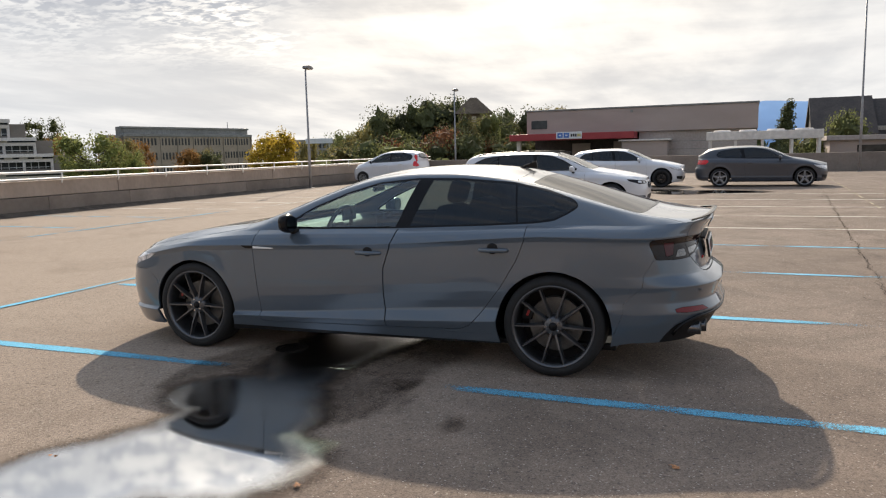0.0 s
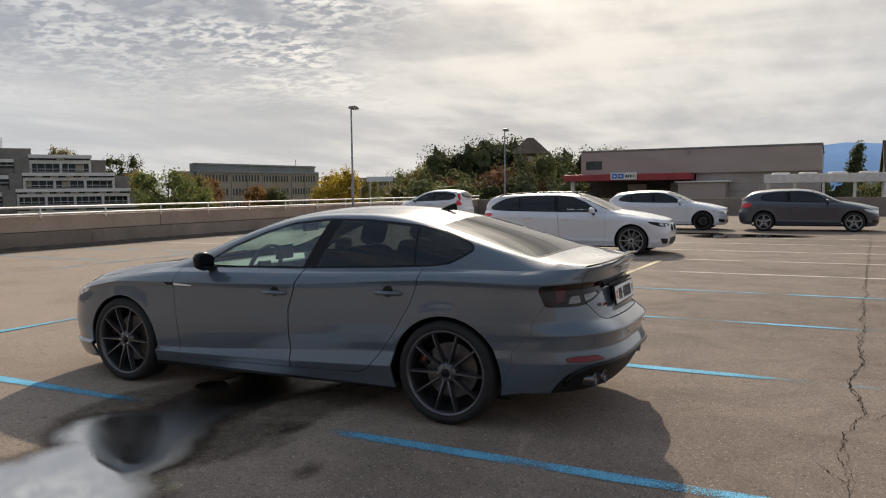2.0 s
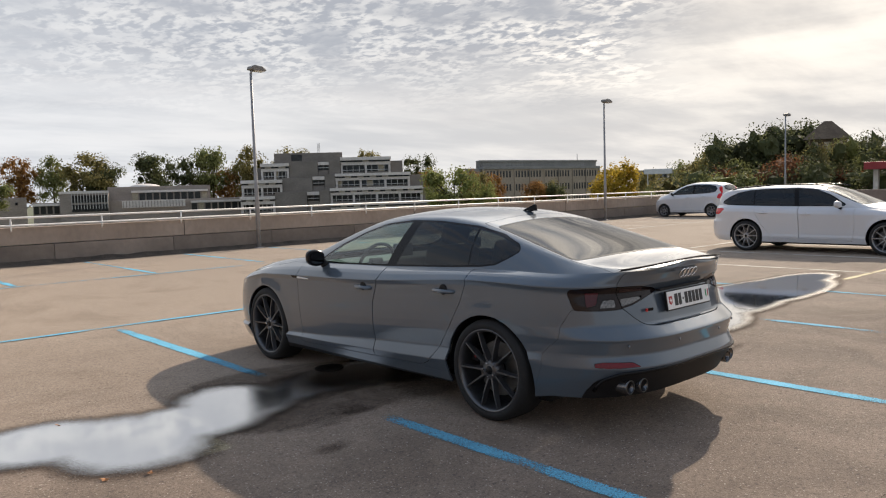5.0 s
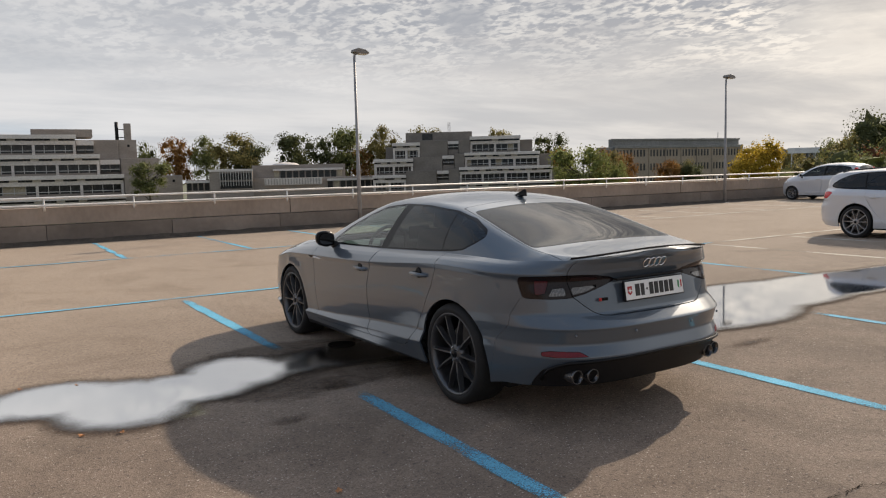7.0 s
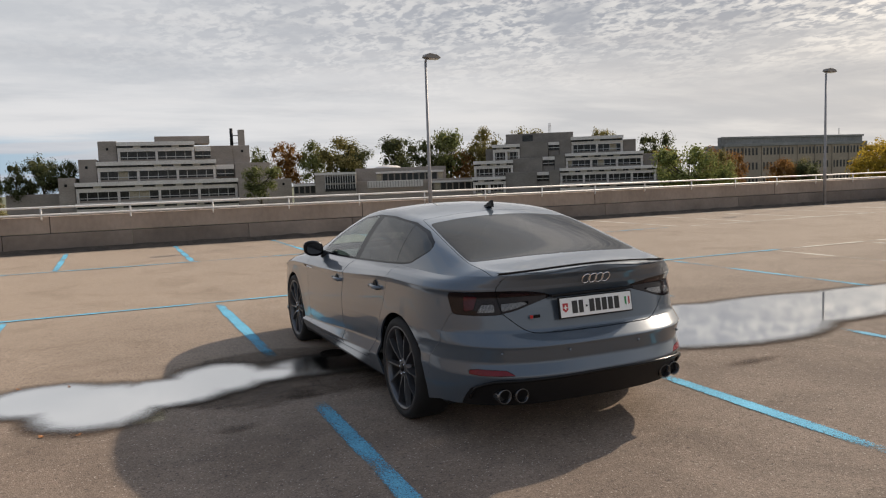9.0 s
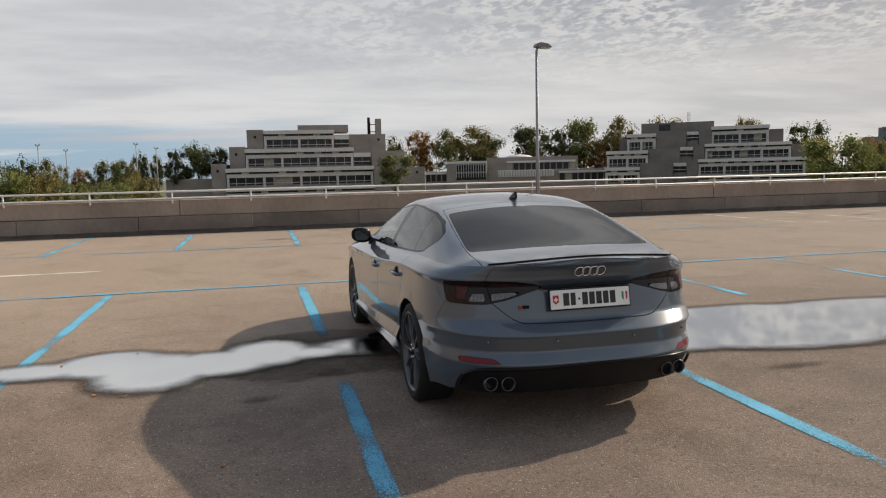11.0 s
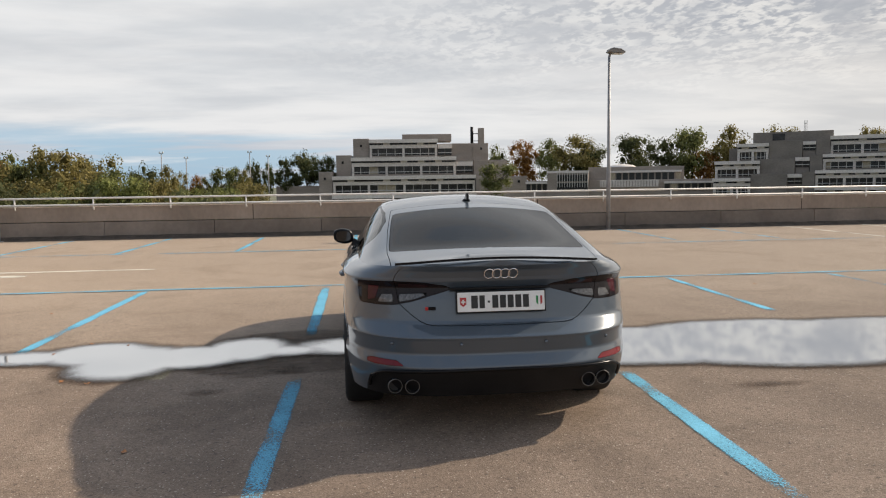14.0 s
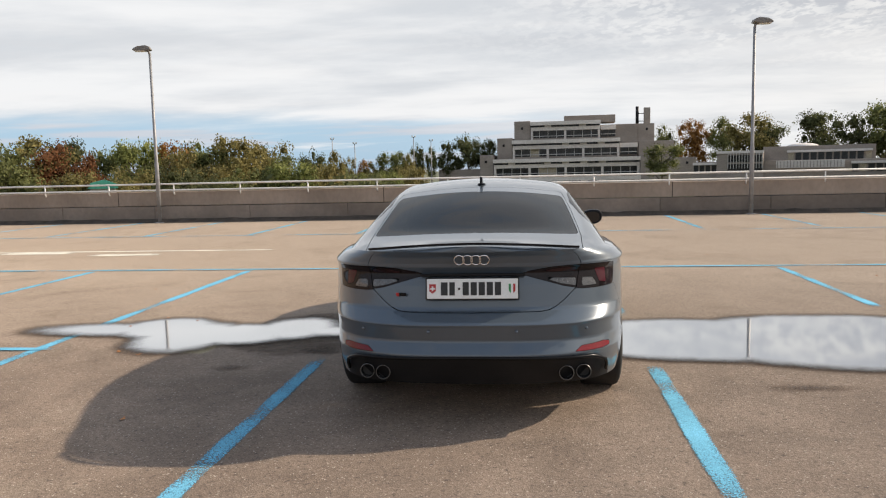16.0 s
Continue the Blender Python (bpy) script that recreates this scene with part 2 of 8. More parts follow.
def deck_asphalt():
    """Asphalt: pale and dark grit, broad stains, a paler far part, and a fine relief."""
    m = bpy.data.materials.new("deck_asphalt")
    m.use_nodes = True
    nt = m.node_tree
    N, L = nt.nodes.new, nt.links.new
    b = nt.nodes["Principled BSDF"]
    tc = N("ShaderNodeTexCoord")

    def tex(kind, s, d=3, rough=0.55, dist=0.0):
        n = N(kind)
        n.inputs["Scale"].default_value = s
        if kind == "ShaderNodeTexNoise":
            n.inputs["Detail"].default_value, n.inputs["Roughness"].default_value, n.inputs["Distortion"].default_value = d, rough, dist
        L(tc.outputs["Object"], n.inputs["Vector"])
        return n

    def span(sock, a, c, lo=0.0, hi=1.0):
        n = N("ShaderNodeMapRange")
        L(sock, n.inputs[0])
        for k, v in zip((1, 2, 3, 4), (a, c, lo, hi)):
            n.inputs[k].default_value = v
        return n.outputs[0]

    def mix(f, c1, c2, mode="MIX"):
        n = N("ShaderNodeMix")
        n.data_type, n.blend_type = "RGBA", mode
        for sock, v in ((n.inputs[0], f), (n.inputs[6], c1), (n.inputs[7], c2)):
            if isinstance(v, float):
                sock.default_value = v
            elif isinstance(v, tuple):
                sock.default_value = (*v, 1)
            else:
                L(v, sock)
        return n.outputs[2]

    col = mix(span(tex("ShaderNodeTexNoise", 0.22, 5, 0.6, 0.6).outputs[0], 0.34, 0.66), (0.184, 0.139, 0.108), (0.264, 0.204, 0.160))
    col = mix(span(tex("ShaderNodeTexNoise", 1.6, 6, 0.65, 0.8).outputs[0], 0.42, 0.72, 0.0, 0.55), col, (0.105, 0.082, 0.066))
    col = mix(span(tex("ShaderNodeTexNoise", 0.9, 5, 0.7, 1.5).outputs[0], 0.60, 0.72, 0.0, 0.5), col, (0.26, 0.21, 0.165))
    # paler over the drive lane and the far bays, behind a ragged edge
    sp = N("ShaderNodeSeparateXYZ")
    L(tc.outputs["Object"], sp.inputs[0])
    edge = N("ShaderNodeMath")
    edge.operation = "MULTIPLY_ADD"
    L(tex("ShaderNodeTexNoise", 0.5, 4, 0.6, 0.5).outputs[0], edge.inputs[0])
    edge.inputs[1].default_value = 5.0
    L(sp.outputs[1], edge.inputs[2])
    pale_far = span(edge.outputs[0], 0.5, 7.0, 0.0, 0.70)
    col = mix(pale_far, col, (0.425, 0.338, 0.257))
    col = mix(span(tex("ShaderNodeTexNoise", 0.55, 6, 0.68, 1.3).outputs[0], 0.50, 0.68, 0.0, 0.75), col, (0.76, 0.745, 0.73), "MULTIPLY")
    col = mix(span(tex("ShaderNodeTexNoise", 2.7, 4, 0.6, 2.0).outputs[0], 0.62, 0.72, 0.0, 0.55), col, (0.72, 0.70, 0.68), "MULTIPLY")
    v = tex("ShaderNodeTexVoronoi", 140.0)
    sep = N("ShaderNodeSeparateColor")
    L(v.outputs["Color"], sep.inputs[0])
    col = mix(1.0, col, span_colour(nt, span(sep.outputs[0], 0.0, 1.0, 0.74, 1.26)), "MULTIPLY")
    col = mix(span(sep.outputs[1], 0.972, 0.99, 0.0, 0.7), col, (0.50, 0.44, 0.37))
    col = mix(span(tex("ShaderNodeTexNoise", 33.0, 2).outputs[0], 0.58, 0.72, 0.0, 0.65), col, (0.07, 0.056, 0.047))
    L(col, b.inputs["Base Color"])
    b.inputs["Roughness"].default_value = 0.9
    b.inputs["Diffuse Roughness"].default_value = 0.4
    b.inputs["Specular IOR Level"].default_value = 0.12
    bp = N("ShaderNodeBump")
    bp.inputs["Distance"].default_value, bp.inputs["Strength"].default_value = 0.0028, 0.6
    ad = N("ShaderNodeMath")
    L(tex("ShaderNodeTexNoise", 110.0, 2).outputs[0], ad.inputs[0])
    L(v.outputs["Distance"], ad.inputs[1])
    L(ad.outputs[0], bp.inputs["Height"])
    L(bp.outputs[0], b.inputs["Normal"])
    return m


def span_colour(nt, sock):
    n = nt.nodes.new("ShaderNodeCombineColor")
    for k in range(3):
        nt.links.new(sock, n.inputs[k])
    return n.outputs[0]


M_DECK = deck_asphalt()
def puddle_water():
    """A film of water that thins out towards its rim: it first darkens the asphalt, then mirrors the sky. The mesh carries its depth."""
    m = bpy.data.materials.new("puddle_water")
    m.use_nodes = True
    nt = m.node_tree
    nt.nodes.clear()
    N, L = nt.nodes.new, nt.links.new

    def span(sock, a, c, lo=0.0, hi=1.0):
        n = N("ShaderNodeMapRange")
        n.interpolation_type = "SMOOTHSTEP"
        L(sock, n.inputs[0])
        for k, v in zip((1, 2, 3, 4), (a, c, lo, hi)):
            n.inputs[k].default_value = v
        return n.outputs[0]

    def mad(a, k, c):
        n = N("ShaderNodeMath")
        n.operation = "MULTIPLY_ADD"
        L(a, n.inputs[0])
        n.inputs[1].default_value = k
        if isinstance(c, float):
            n.inputs[2].default_value = c
        else:
            L(c, n.inputs[2])
        return n.outputs[0]

    at, tc = N("ShaderNodeAttribute"), N("ShaderNodeTexCoord")
    at.attribute_name = "depth"
    w = at.outputs["Fac"]
    for scale, amount in ((9.0, 0.035), (70.0, 0.05), (160.0, 0.04)):
        n = N("ShaderNodeTexNoise")
        n.inputs["Scale"].default_value, n.inputs["Detail"].default_value = scale, 3
        L(tc.outputs["Object"], n.inputs["Vector"])
        w = mad(mad(n.outputs[0], 1.0, -0.5), amount * 2, w)
    wet, film = span(w, 0.13, -0.02), span(w, 0.06, -0.15)
    tint = N("ShaderNodeMix")
    tint.data_type = "RGBA"
    L(wet, tint.inputs[0])
    tint.inputs[6].default_value, tint.inputs[7].default_value = (1, 1, 1, 1), (0.46, 0.445, 0.44, 1)
    tr, gl, mx, out, fr = (N("ShaderNodeBsdfTransparent"), N("ShaderNodeBsdfGlossy"), N("ShaderNodeMixShader"), N("ShaderNodeOutputMaterial"), N("ShaderNodeFresnel"))
    L(tint.outputs[2], tr.inputs[0])
    sh = N("ShaderNodeAttribute")
    sh.attribute_name = "shallow"
    L(mad(sh.outputs["Fac"], 0.06, span(w, -0.16, 0.0, 0.045, 0.20)), gl.inputs["Roughness"])
    fr.inputs[0].default_value = 1.6
    mu = N("ShaderNodeMath")
    mu.operation = "MULTIPLY"
    L(film, mu.inputs[0]), L(mad(fr.outputs[0], 0.12, 0.96), mu.inputs[1])
    # grit that breaks the surface where the film is thin
    grit, bp, calm = N("ShaderNodeTexNoise"), N("ShaderNodeBump"), N("ShaderNodeMath")
    grit.inputs["Scale"].default_value, grit.inputs["Detail"].default_value = 130.0, 2
    L(tc.outputs["Object"], grit.inputs["Vector"])
    calm.operation = "SUBTRACT"
    calm.inputs[0].default_value = 1.0
    L(span(w, 0.04, -0.12, 0.6, 1.0), calm.inputs[1])
    bp.inputs["Distance"].default_value = 0.004
    L(mad(sh.outputs["Fac"], 0.22, calm.outputs[0]), bp.inputs["Strength"]), L(grit.outputs[0], bp.inputs["Height"])
    L(bp.outputs[0], gl.inputs["Normal"])
    L(mu.outputs[0], mx.inputs[0]), L(tr.outputs[0], mx.inputs[1]), L(gl.outputs[0], mx.inputs[2])
    L(mx.outputs[0], out.inputs[0])
    return m


M_WATER = puddle_water()
M_BLUE = worn_paint("blue_paint", (0.15, 0.43, 0.60), 0.40)
M_BLUE_WORN = worn_paint("worn_blue_paint", (0.15, 0.42, 0.585), 0.50)
M_BLUE_OLD = worn_paint("old_blue_paint", (0.17, 0.40, 0.54), 0.54)
M_WHITE_OLD = worn_paint("old_white_paint", (0.64, 0.60, 0.52), 0.34)
M_WHITE_NEW = worn_paint("white_arrow_paint", (0.74, 0.70, 0.60), 0.2)
M_FADED = worn_paint("faded_yellow_paint", (0.42, 0.36, 0.25), 0.6)
M_YELLOW_OLD = worn_paint("old_yellow_paint", (0.66, 0.57, 0.38), 0.22)
M_CRACK = surface("crack", (0.012, 0.010, 0.009), (0.022, 0.018, 0.015), rough=1.0, spec=0.0)
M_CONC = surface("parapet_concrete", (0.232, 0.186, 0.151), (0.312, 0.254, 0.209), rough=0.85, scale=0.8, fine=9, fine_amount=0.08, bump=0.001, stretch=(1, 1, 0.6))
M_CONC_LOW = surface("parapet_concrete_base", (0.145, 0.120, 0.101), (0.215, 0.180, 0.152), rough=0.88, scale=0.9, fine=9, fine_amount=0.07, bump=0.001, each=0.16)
M_DIRT = surface("dirt_and_moss", (0.038, 0.030, 0.023), (0.09, 0.07, 0.053), rough=0.95, scale=3, fine=40, fine_amount=0.5, bump=0.02, bump_scale=25)
M_GALV = surface("galvanised_steel", (0.20, 0.20, 0.205), (0.27, 0.27, 0.275), rough=0.55, metal=0.3, scale=4, fine=80, fine_amount=0.1)
M_RAIL = surface("rail_paint", (0.62, 0.60, 0.57), (0.74, 0.72, 0.69), rough=0.5, scale=3, fine=50, fine_amount=0.08)
M_EARTH = surface("far_ground", (0.07, 0.085, 0.045), (0.12, 0.12, 0.07), rough=1, scale=0.02, fine=0.3, fine_amount=0.3)
M_DARK = surface("dark_lamp_housing", (0.13, 0.12, 0.11), (0.19, 0.18, 0.17), rough=0.5, scale=8)

# ---------------------------------------------------------------- mesh tools
def obj(name, bm, mat, parent=None, label="", smooth=False):
    me = bpy.data.meshes.new(name)
    bm.to_mesh(me)
    bm.free()
    if smooth:
        for p in me.polygons:
            p.use_smooth = True
    for mm in (mat if isinstance(mat, (list, tuple)) else [mat]):
        me.materials.append(mm)
    ob = new(name, me)
    if parent is not None:
        ob.parent = parent
    if label:
        ob["label"] = label
    return ob


def part(name, bm, mat, parent, label="", smooth=False):
    return obj(name, bm, mat, parent, label, smooth)


def thing(name, label, category, at=None, group=""):
    e = new(name)
    e.empty_display_size = 0.2
    if at is not None:
        e.matrix_world = at
    return tagged(e, label, category, group)


def box(bm, x0, x1, y0, y1, z0, z1, bevel=0.0, m=None):
    r = bmesh.ops.create_cube(bm, size=1.0)
    vs = r["verts"]
    for v in vs:
        v.co = Vector(((x0 + x1) / 2 + v.co.x * (x1 - x0), (y0 + y1) / 2 + v.co.y * (y1 - y0), (z0 + z1) / 2 + v.co.z * (z1 - z0)))
    if bevel:
        es = list({e for v in vs for e in v.link_edges})
        out = bmesh.ops.bevel(bm, geom=es, offset=bevel, segments=2, affect="EDGES", profile=0.5)
        vs = list({v for f in out["faces"] for v in f.verts} | {v for v in vs if v.is_valid})
    if m is not None:
        bmesh.ops.transform(bm, matrix=m, verts=[v for v in vs if v.is_valid])
    return bm


def boxed(*a, **k):
    return box(bmesh.new(), *a, **k)


def tube(bm, pts, r, n=10, closed=False, caps=True):
    """A round bar along points; r may be a list."""
    pts = [Vector(p) for p in pts]
    rs = r if isinstance(r, (list, tuple)) else [r] * len(pts)
    rings, up0 = [], None
    k = len(pts)
    for i, p in enumerate(pts):
        a = pts[(i - 1) % k] if (closed or i) else p
        b = pts[(i + 1) % k] if (closed or i < k - 1) else p
        d = (b - a).normalized()
        if up0 is None:
            up0 = d.orthogonal().normalized()
        s = (up0 - d * up0.dot(d)).normalized()
        t = d.cross(s)
        up0 = s
        rings.append([bm.verts.new(p + (s * math.cos(2 * math.pi * j / n) + t * math.sin(2 * math.pi * j / n)) * rs[i]) for j in range(n)])
    for i in range(k if closed else k - 1):
        a, b = rings[i], rings[(i + 1) % k]
        for j in range(n):
            bm.faces.new((a[j], a[(j + 1) % n], b[(j + 1) % n], b[j]))
    if caps and not closed:
        bm.faces.new(rings[0][::-1])
        bm.faces.new(rings[-1])
    return bm


def tubed(pts, r, n=10, closed=False):
    return tube(bmesh.new(), pts, r, n, closed)


def lathe(profile, n=32, axis="x", at=(0, 0, 0)):
    """Turn (radius, along) points about an axis."""
    bm = bmesh.new()
    rings = []
    for r, h in profile:
        ring = []
        for j in range(n):
            a = 2 * math.pi * j / n
            c, s = r * math.cos(a), r * math.sin(a)
            p = {"x": (h, c, s), "y": (c, h, s), "z": (c, s, h)}[axis]
            ring.append(bm.verts.new(Vector(p) + Vector(at)))
        rings.append(ring)
    for a, b in zip(rings, rings[1:]):
        for j in range(n):
            bm.faces.new((a[j], a[(j + 1) % n], b[(j + 1) % n], b[j]))
    bmesh.ops.recalc_face_normals(bm, faces=bm.faces)
    return bm


def prism(pts, lo, hi, axis="y", bevel=0.0):
    """A flat outline given thickness: axis y takes (x, z) points, x takes (y, z), z takes (x, y)."""
    bm = bmesh.new()
    place = {"y": lambda a, b, h: (a, h, b), "x": lambda a, b, h: (h, a, b), "z": lambda a, b, h: (a, b, h)}[axis]
    f = bm.faces.new([bm.verts.new(place(a, b, lo)) for a, b in pts])
    ext = bmesh.ops.extrude_face_region(bm, geom=[f])
    step = Vector(place(0, 0, hi - lo))
    bmesh.ops.translate(bm, vec=step, verts=[v for v in ext["geom"] if isinstance(v, bmesh.types.BMVert)])
    bmesh.ops.recalc_face_normals(bm, faces=bm.faces)
    if bevel:
        bmesh.ops.bevel(bm, geom=list(bm.edges), offset=bevel, segments=2, affect="EDGES", profile=0.5)
    return bm


# skins: vertices with extra coordinates, cut along the zero line of a field
def cut(skin, values):
    """Splits a skin (rows of coordinates, faces) where values change sign: the part below zero, the part above."""
    V, F = skin
    out = []
    for sign in (-1, 1):
        remap, verts, faces, cache = {}, [], [], {}
        for f in F:
            s = [values[i] * sign for i in f]
            if max(s) <= 0:
                continue
            g = []
            n = len(f)
            for k in range(n):
                i, j = f[k], f[(k + 1) % n]
                if s[k] > 0:
                    if i not in remap:
                        remap[i] = len(verts)
                        verts.append(V[i])
                    g.append(remap[i])
                if (s[k] > 0) != (s[(k + 1) % n] > 0):
                    key = (i, j) if i < j else (j, i)
                    if key not in cache:
                        a, b = values[key[0]], values[key[1]]
                        t = a / (a - b)
                        cache[key] = len(verts)
                        verts.append(V[key[0]] * (1 - t) + V[key[1]] * t)
                    g.append(cache[key])
            if len(g) >= 3:
                faces.append(g)
        out.append((np.array(verts) if verts else np.zeros((0, V.shape[1])), faces))
    return out


def poly_field(px, py, poly):
    """Signed distance to a closed outline: negative inside."""
    p = np.array(poly, float)
    q = np.roll(p, -1, axis=0)
    best = np.full(px.shape, 1e9)
    inside = np.zeros(px.shape, bool)
    for (ax, ay), (bx, by) in zip(p, q):
        dx, dy = bx - ax, by - ay
        t = np.clip(((px - ax) * dx + (py - ay) * dy) / (dx * dx + dy * dy + 1e-12), 0, 1)
        best = np.minimum(best, np.hypot(px - ax - t * dx, py - ay - t * dy))
        cond = (ay > py) != (by > py)
        with np.errstate(divide="ignore", invalid="ignore"):
            xi = ax + (py - ay) * dx / np.where(dy == 0, 1e-12, dy)
        inside ^= cond & (px < xi)
    return np.where(inside, -best, best)


def rounded(poly, n=5, k=0.25):
    """Chaikin rounding of a closed outline."""
    p = np.array(poly, float)
    for _ in range(n if n < 4 else 3):
        q = np.roll(p, -1, axis=0)
        p = np.stack((p * (1 - k) + q * k, p * k + q * (1 - k)), 1).reshape(-1, 2)
    return p


def crisp(poly, k=0.12):
    """Points near every corner, so that rounding takes off the tips alone."""
    p = np.array(poly, float)
    q = np.roll(p, -1, axis=0)
    return np.stack((p, p * (1 - k) + q * k, p * k + q * (1 - k)), 1).reshape(-1, 2)


def skin_bm(skin, flange=0.0, flip=False, mirror=False):
    V, F = skin
    bm = bmesh.new()
    vs = [bm.verts.new((-v[0] if mirror else v[0], v[1], v[2])) for v in V]
    for f in F:
        g = [vs[i] for i in f]
        if flip != mirror:
            g.reverse()
        try:
            bm.faces.new(g)
        except ValueError:
            pass
    bmesh.ops.remove_doubles(bm, verts=bm.verts, dist=0.00005)
    bm.normal_update()
    for f in bm.faces:
        f.smooth = True
    if flange:
        edge = [e for e in bm.edges if len(e.link_faces) == 1]
        nrm = {v: v.normal.copy() for e in edge for v in e.verts}
        for e in edge:
            e.smooth = False
        twin = {v: bm.verts.new(v.co - n * flange) for v, n in nrm.items()}
        for e in edge:
            lp = e.link_loops[0]
            a, b = lp.vert, lp.link_loop_next.vert
            try:
                nf = bm.faces.new((b, a, twin[a], twin[b]))
                nf.smooth = False
            except ValueError:
                pass
    return bm

# ---------------------------------------------------------------- deck, ground and parapet
WALL_Y, FAR_X = 15.9, 38.0


def grid_sheet(name, x0, x1, y0, y1, nx, ny, z, mat, wob=0.0):
    bm = bmesh.new()
    rows = [[bm.verts.new((x0 + (x1 - x0) * i / nx, y0 + (y1 - y0) * j / ny,
                           z + wob * noise.noise(Vector((i * 0.37, j * 0.41, 3.3))))) for i in range(nx + 1)] for j in range(ny + 1)]
    for a, b in zip(rows, rows[1:]):
        for i in range(nx):
            bm.faces.new((a[i], a[i + 1], b[i + 1], b[i]))
    return obj(name, bm, mat)


tagged(grid_sheet("ground", -3000, 3000, -3000, 3000, 40, 40, -9.0, M_EARTH), "grassy ground far below the parking deck", "ground", kind="structure")
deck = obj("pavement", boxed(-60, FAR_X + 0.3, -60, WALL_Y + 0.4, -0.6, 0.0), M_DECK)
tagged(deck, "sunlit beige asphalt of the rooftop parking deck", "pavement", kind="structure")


def field_sheet(field, x0, x1, y0, y1, step, z):
    """A flat sheet where field(x, y) is below zero."""
    nx, ny = int((x1 - x0) / step), int((y1 - y0) / step)
    X, Y = np.meshgrid(np.linspace(x0, x1, nx + 1), np.linspace(y0, y1, ny + 1))
    V = np.stack((X.ravel(), Y.ravel(), np.full(X.size, z)), 1)
    F = [[j * (nx + 1) + i, j * (nx + 1) + i + 1, (j + 1) * (nx + 1) + i + 1, (j + 1) * (nx + 1) + i] for j in range(ny) for i in range(nx)]
    w = np.array([field(v[0], v[1]) for v in V])
    return skin_bm(cut((V, F), w)[0])


def wobble(x, y, s=1.0):
    return (noise.noise(Vector((x * 1.7 * s, y * 1.7 * s, 1.0))) * 0.16 + noise.noise(Vector((x * 5.3 * s, y * 5.3 * s, 2.0))) * 0.06
            + noise.noise(Vector((x * 17 * s, y * 17 * s, 4.0))) * 0.02)


def blobs(x, y, items):
    return min(((((x - a) / rx) ** 2 + ((y - b) / ry) ** 2) ** 0.5 - 1) * min(rx, ry) for a, b, rx, ry in items)


POOL = [(-2.72, -0.08, 0.47, 0.62), (-3.12, 0.30, 0.47, 0.47), (-3.70, 0.20, 0.66, 0.28), (-2.28, 0.03, 0.52, 0.44), (-1.82, 0.28, 0.42, 0.47), (-1.45, 0.17, 0.5, 0.26), (-0.6, 0.27, 1.0, 0.44), (0.3, 0.15, 1.4, 0.5),
        (1.7, -0.08, 1.3, 0.78), (2.9, -0.1, 1.5, 1.0), (4.2, 0.0, 1.8, 0.80), (5.6, -0.05, 2.0, 0.70), (7.2, 0.1, 1.1, 0.40)]
POOL_FAR = [(19.7, -1.4, 0.8, 1.7), (20.6, 0.5, 0.5, 1.3), (18.9, -0.6, 0.6, 0.8)]
def puddle(items, x0, x1, y0, y1, step, label, name="puddle", rough=0.75, dry=0.0, shoal=0.0, least=-9.0, z=0.010):
    depth = lambda x, y: max(least, blobs(x, y, items) + rough * wobble(x, y) + dry + shoal * max(0.0, min(1.0, (x + 1.65) / 0.4, (1.2 - x) / 0.4)))
    bm = field_sheet(lambda x, y: depth(x, y) - 0.20, x0, x1, y0, y1, step, z)
    lay, shallow = bm.verts.layers.float.new("depth"), bm.verts.layers.float.new("shallow")
    for v in bm.verts:
        v[lay] = depth(v.co.x, v.co.y)
        v[shallow] = max(0.0, min(1.0, (v.co.x + 2.25) / 0.35, (1.2 - v.co.x) / 0.4)) if shoal else 0.0
    tagged(obj(name, bm, M_WATER), label, name.replace("_", " "), kind="structure")


puddle(POOL, -5, 9.5, -2, 2, 0.05, "shallow rainwater puddle mirroring the cloudy sky", rough=0.22, shoal=0.05)
# wet asphalt whose tint also carries the shade beside the car
puddle([(-1.45, -0.12, 0.85, 0.50), (-0.6, -0.05, 1.0, 0.62), (-1.2, 0.55, 0.7, 0.45)], -3, 1, -1.5, 1.6, 0.05, "wet asphalt beside the car, with the car's shade darkened in", "damp_patch", 0.9, least=0.05, z=0.0070)
puddle(POOL_FAR, 17, 22.5, -5, 3, 0.08, "small dark rainwater puddle beside the parked cars")


def stripe(x0, y0, x1, y1, w, mat, col, z=0.0045, fade=0.25):
    a, b = Vector((x0, y0, 0)), Vector((x1, y1, 0))
    d = (b - a).normalized()
    s = Vector((-d.y, d.x, 0))
    n = max(4, int((b - a).length / 0.25))
    bm = bmesh.new()
    lay = bm.verts.layers.float.new("edge")
    rows = []
    for i in range(n + 1):
        p = a.lerp(b, i / n)
        tip = max(0.0, 1 - i * (b - a).length / n / 0.2, 1 - (n - i) * (b - a).length / n / fade)
        row = []
        for j, e in ((-1.12, 1.3), (-0.8, 0.25), (0, 0), (0.8, 0.25), (1.12, 1.3)):
            ww = w / 2 * j * (1 + 0.10 * noise.noise(Vector((p.x * 3, p.y * 3, 7 + j))))
            v = bm.verts.new((p.x + s.x * ww, p.y + s.y * ww, z))
            v[lay] = e + tip
            row.append(v)
        rows.append(row)
    for p, q in zip(rows, rows[1:]):
        for j in range(4):
            bm.faces.new((p[j], q[j], q[j + 1], p[j + 1]))
    return tagged(obj("parking_line", bm, mat), f"worn {col} painted parking line on the asphalt", "parking line", "painted parking lines", "structure")


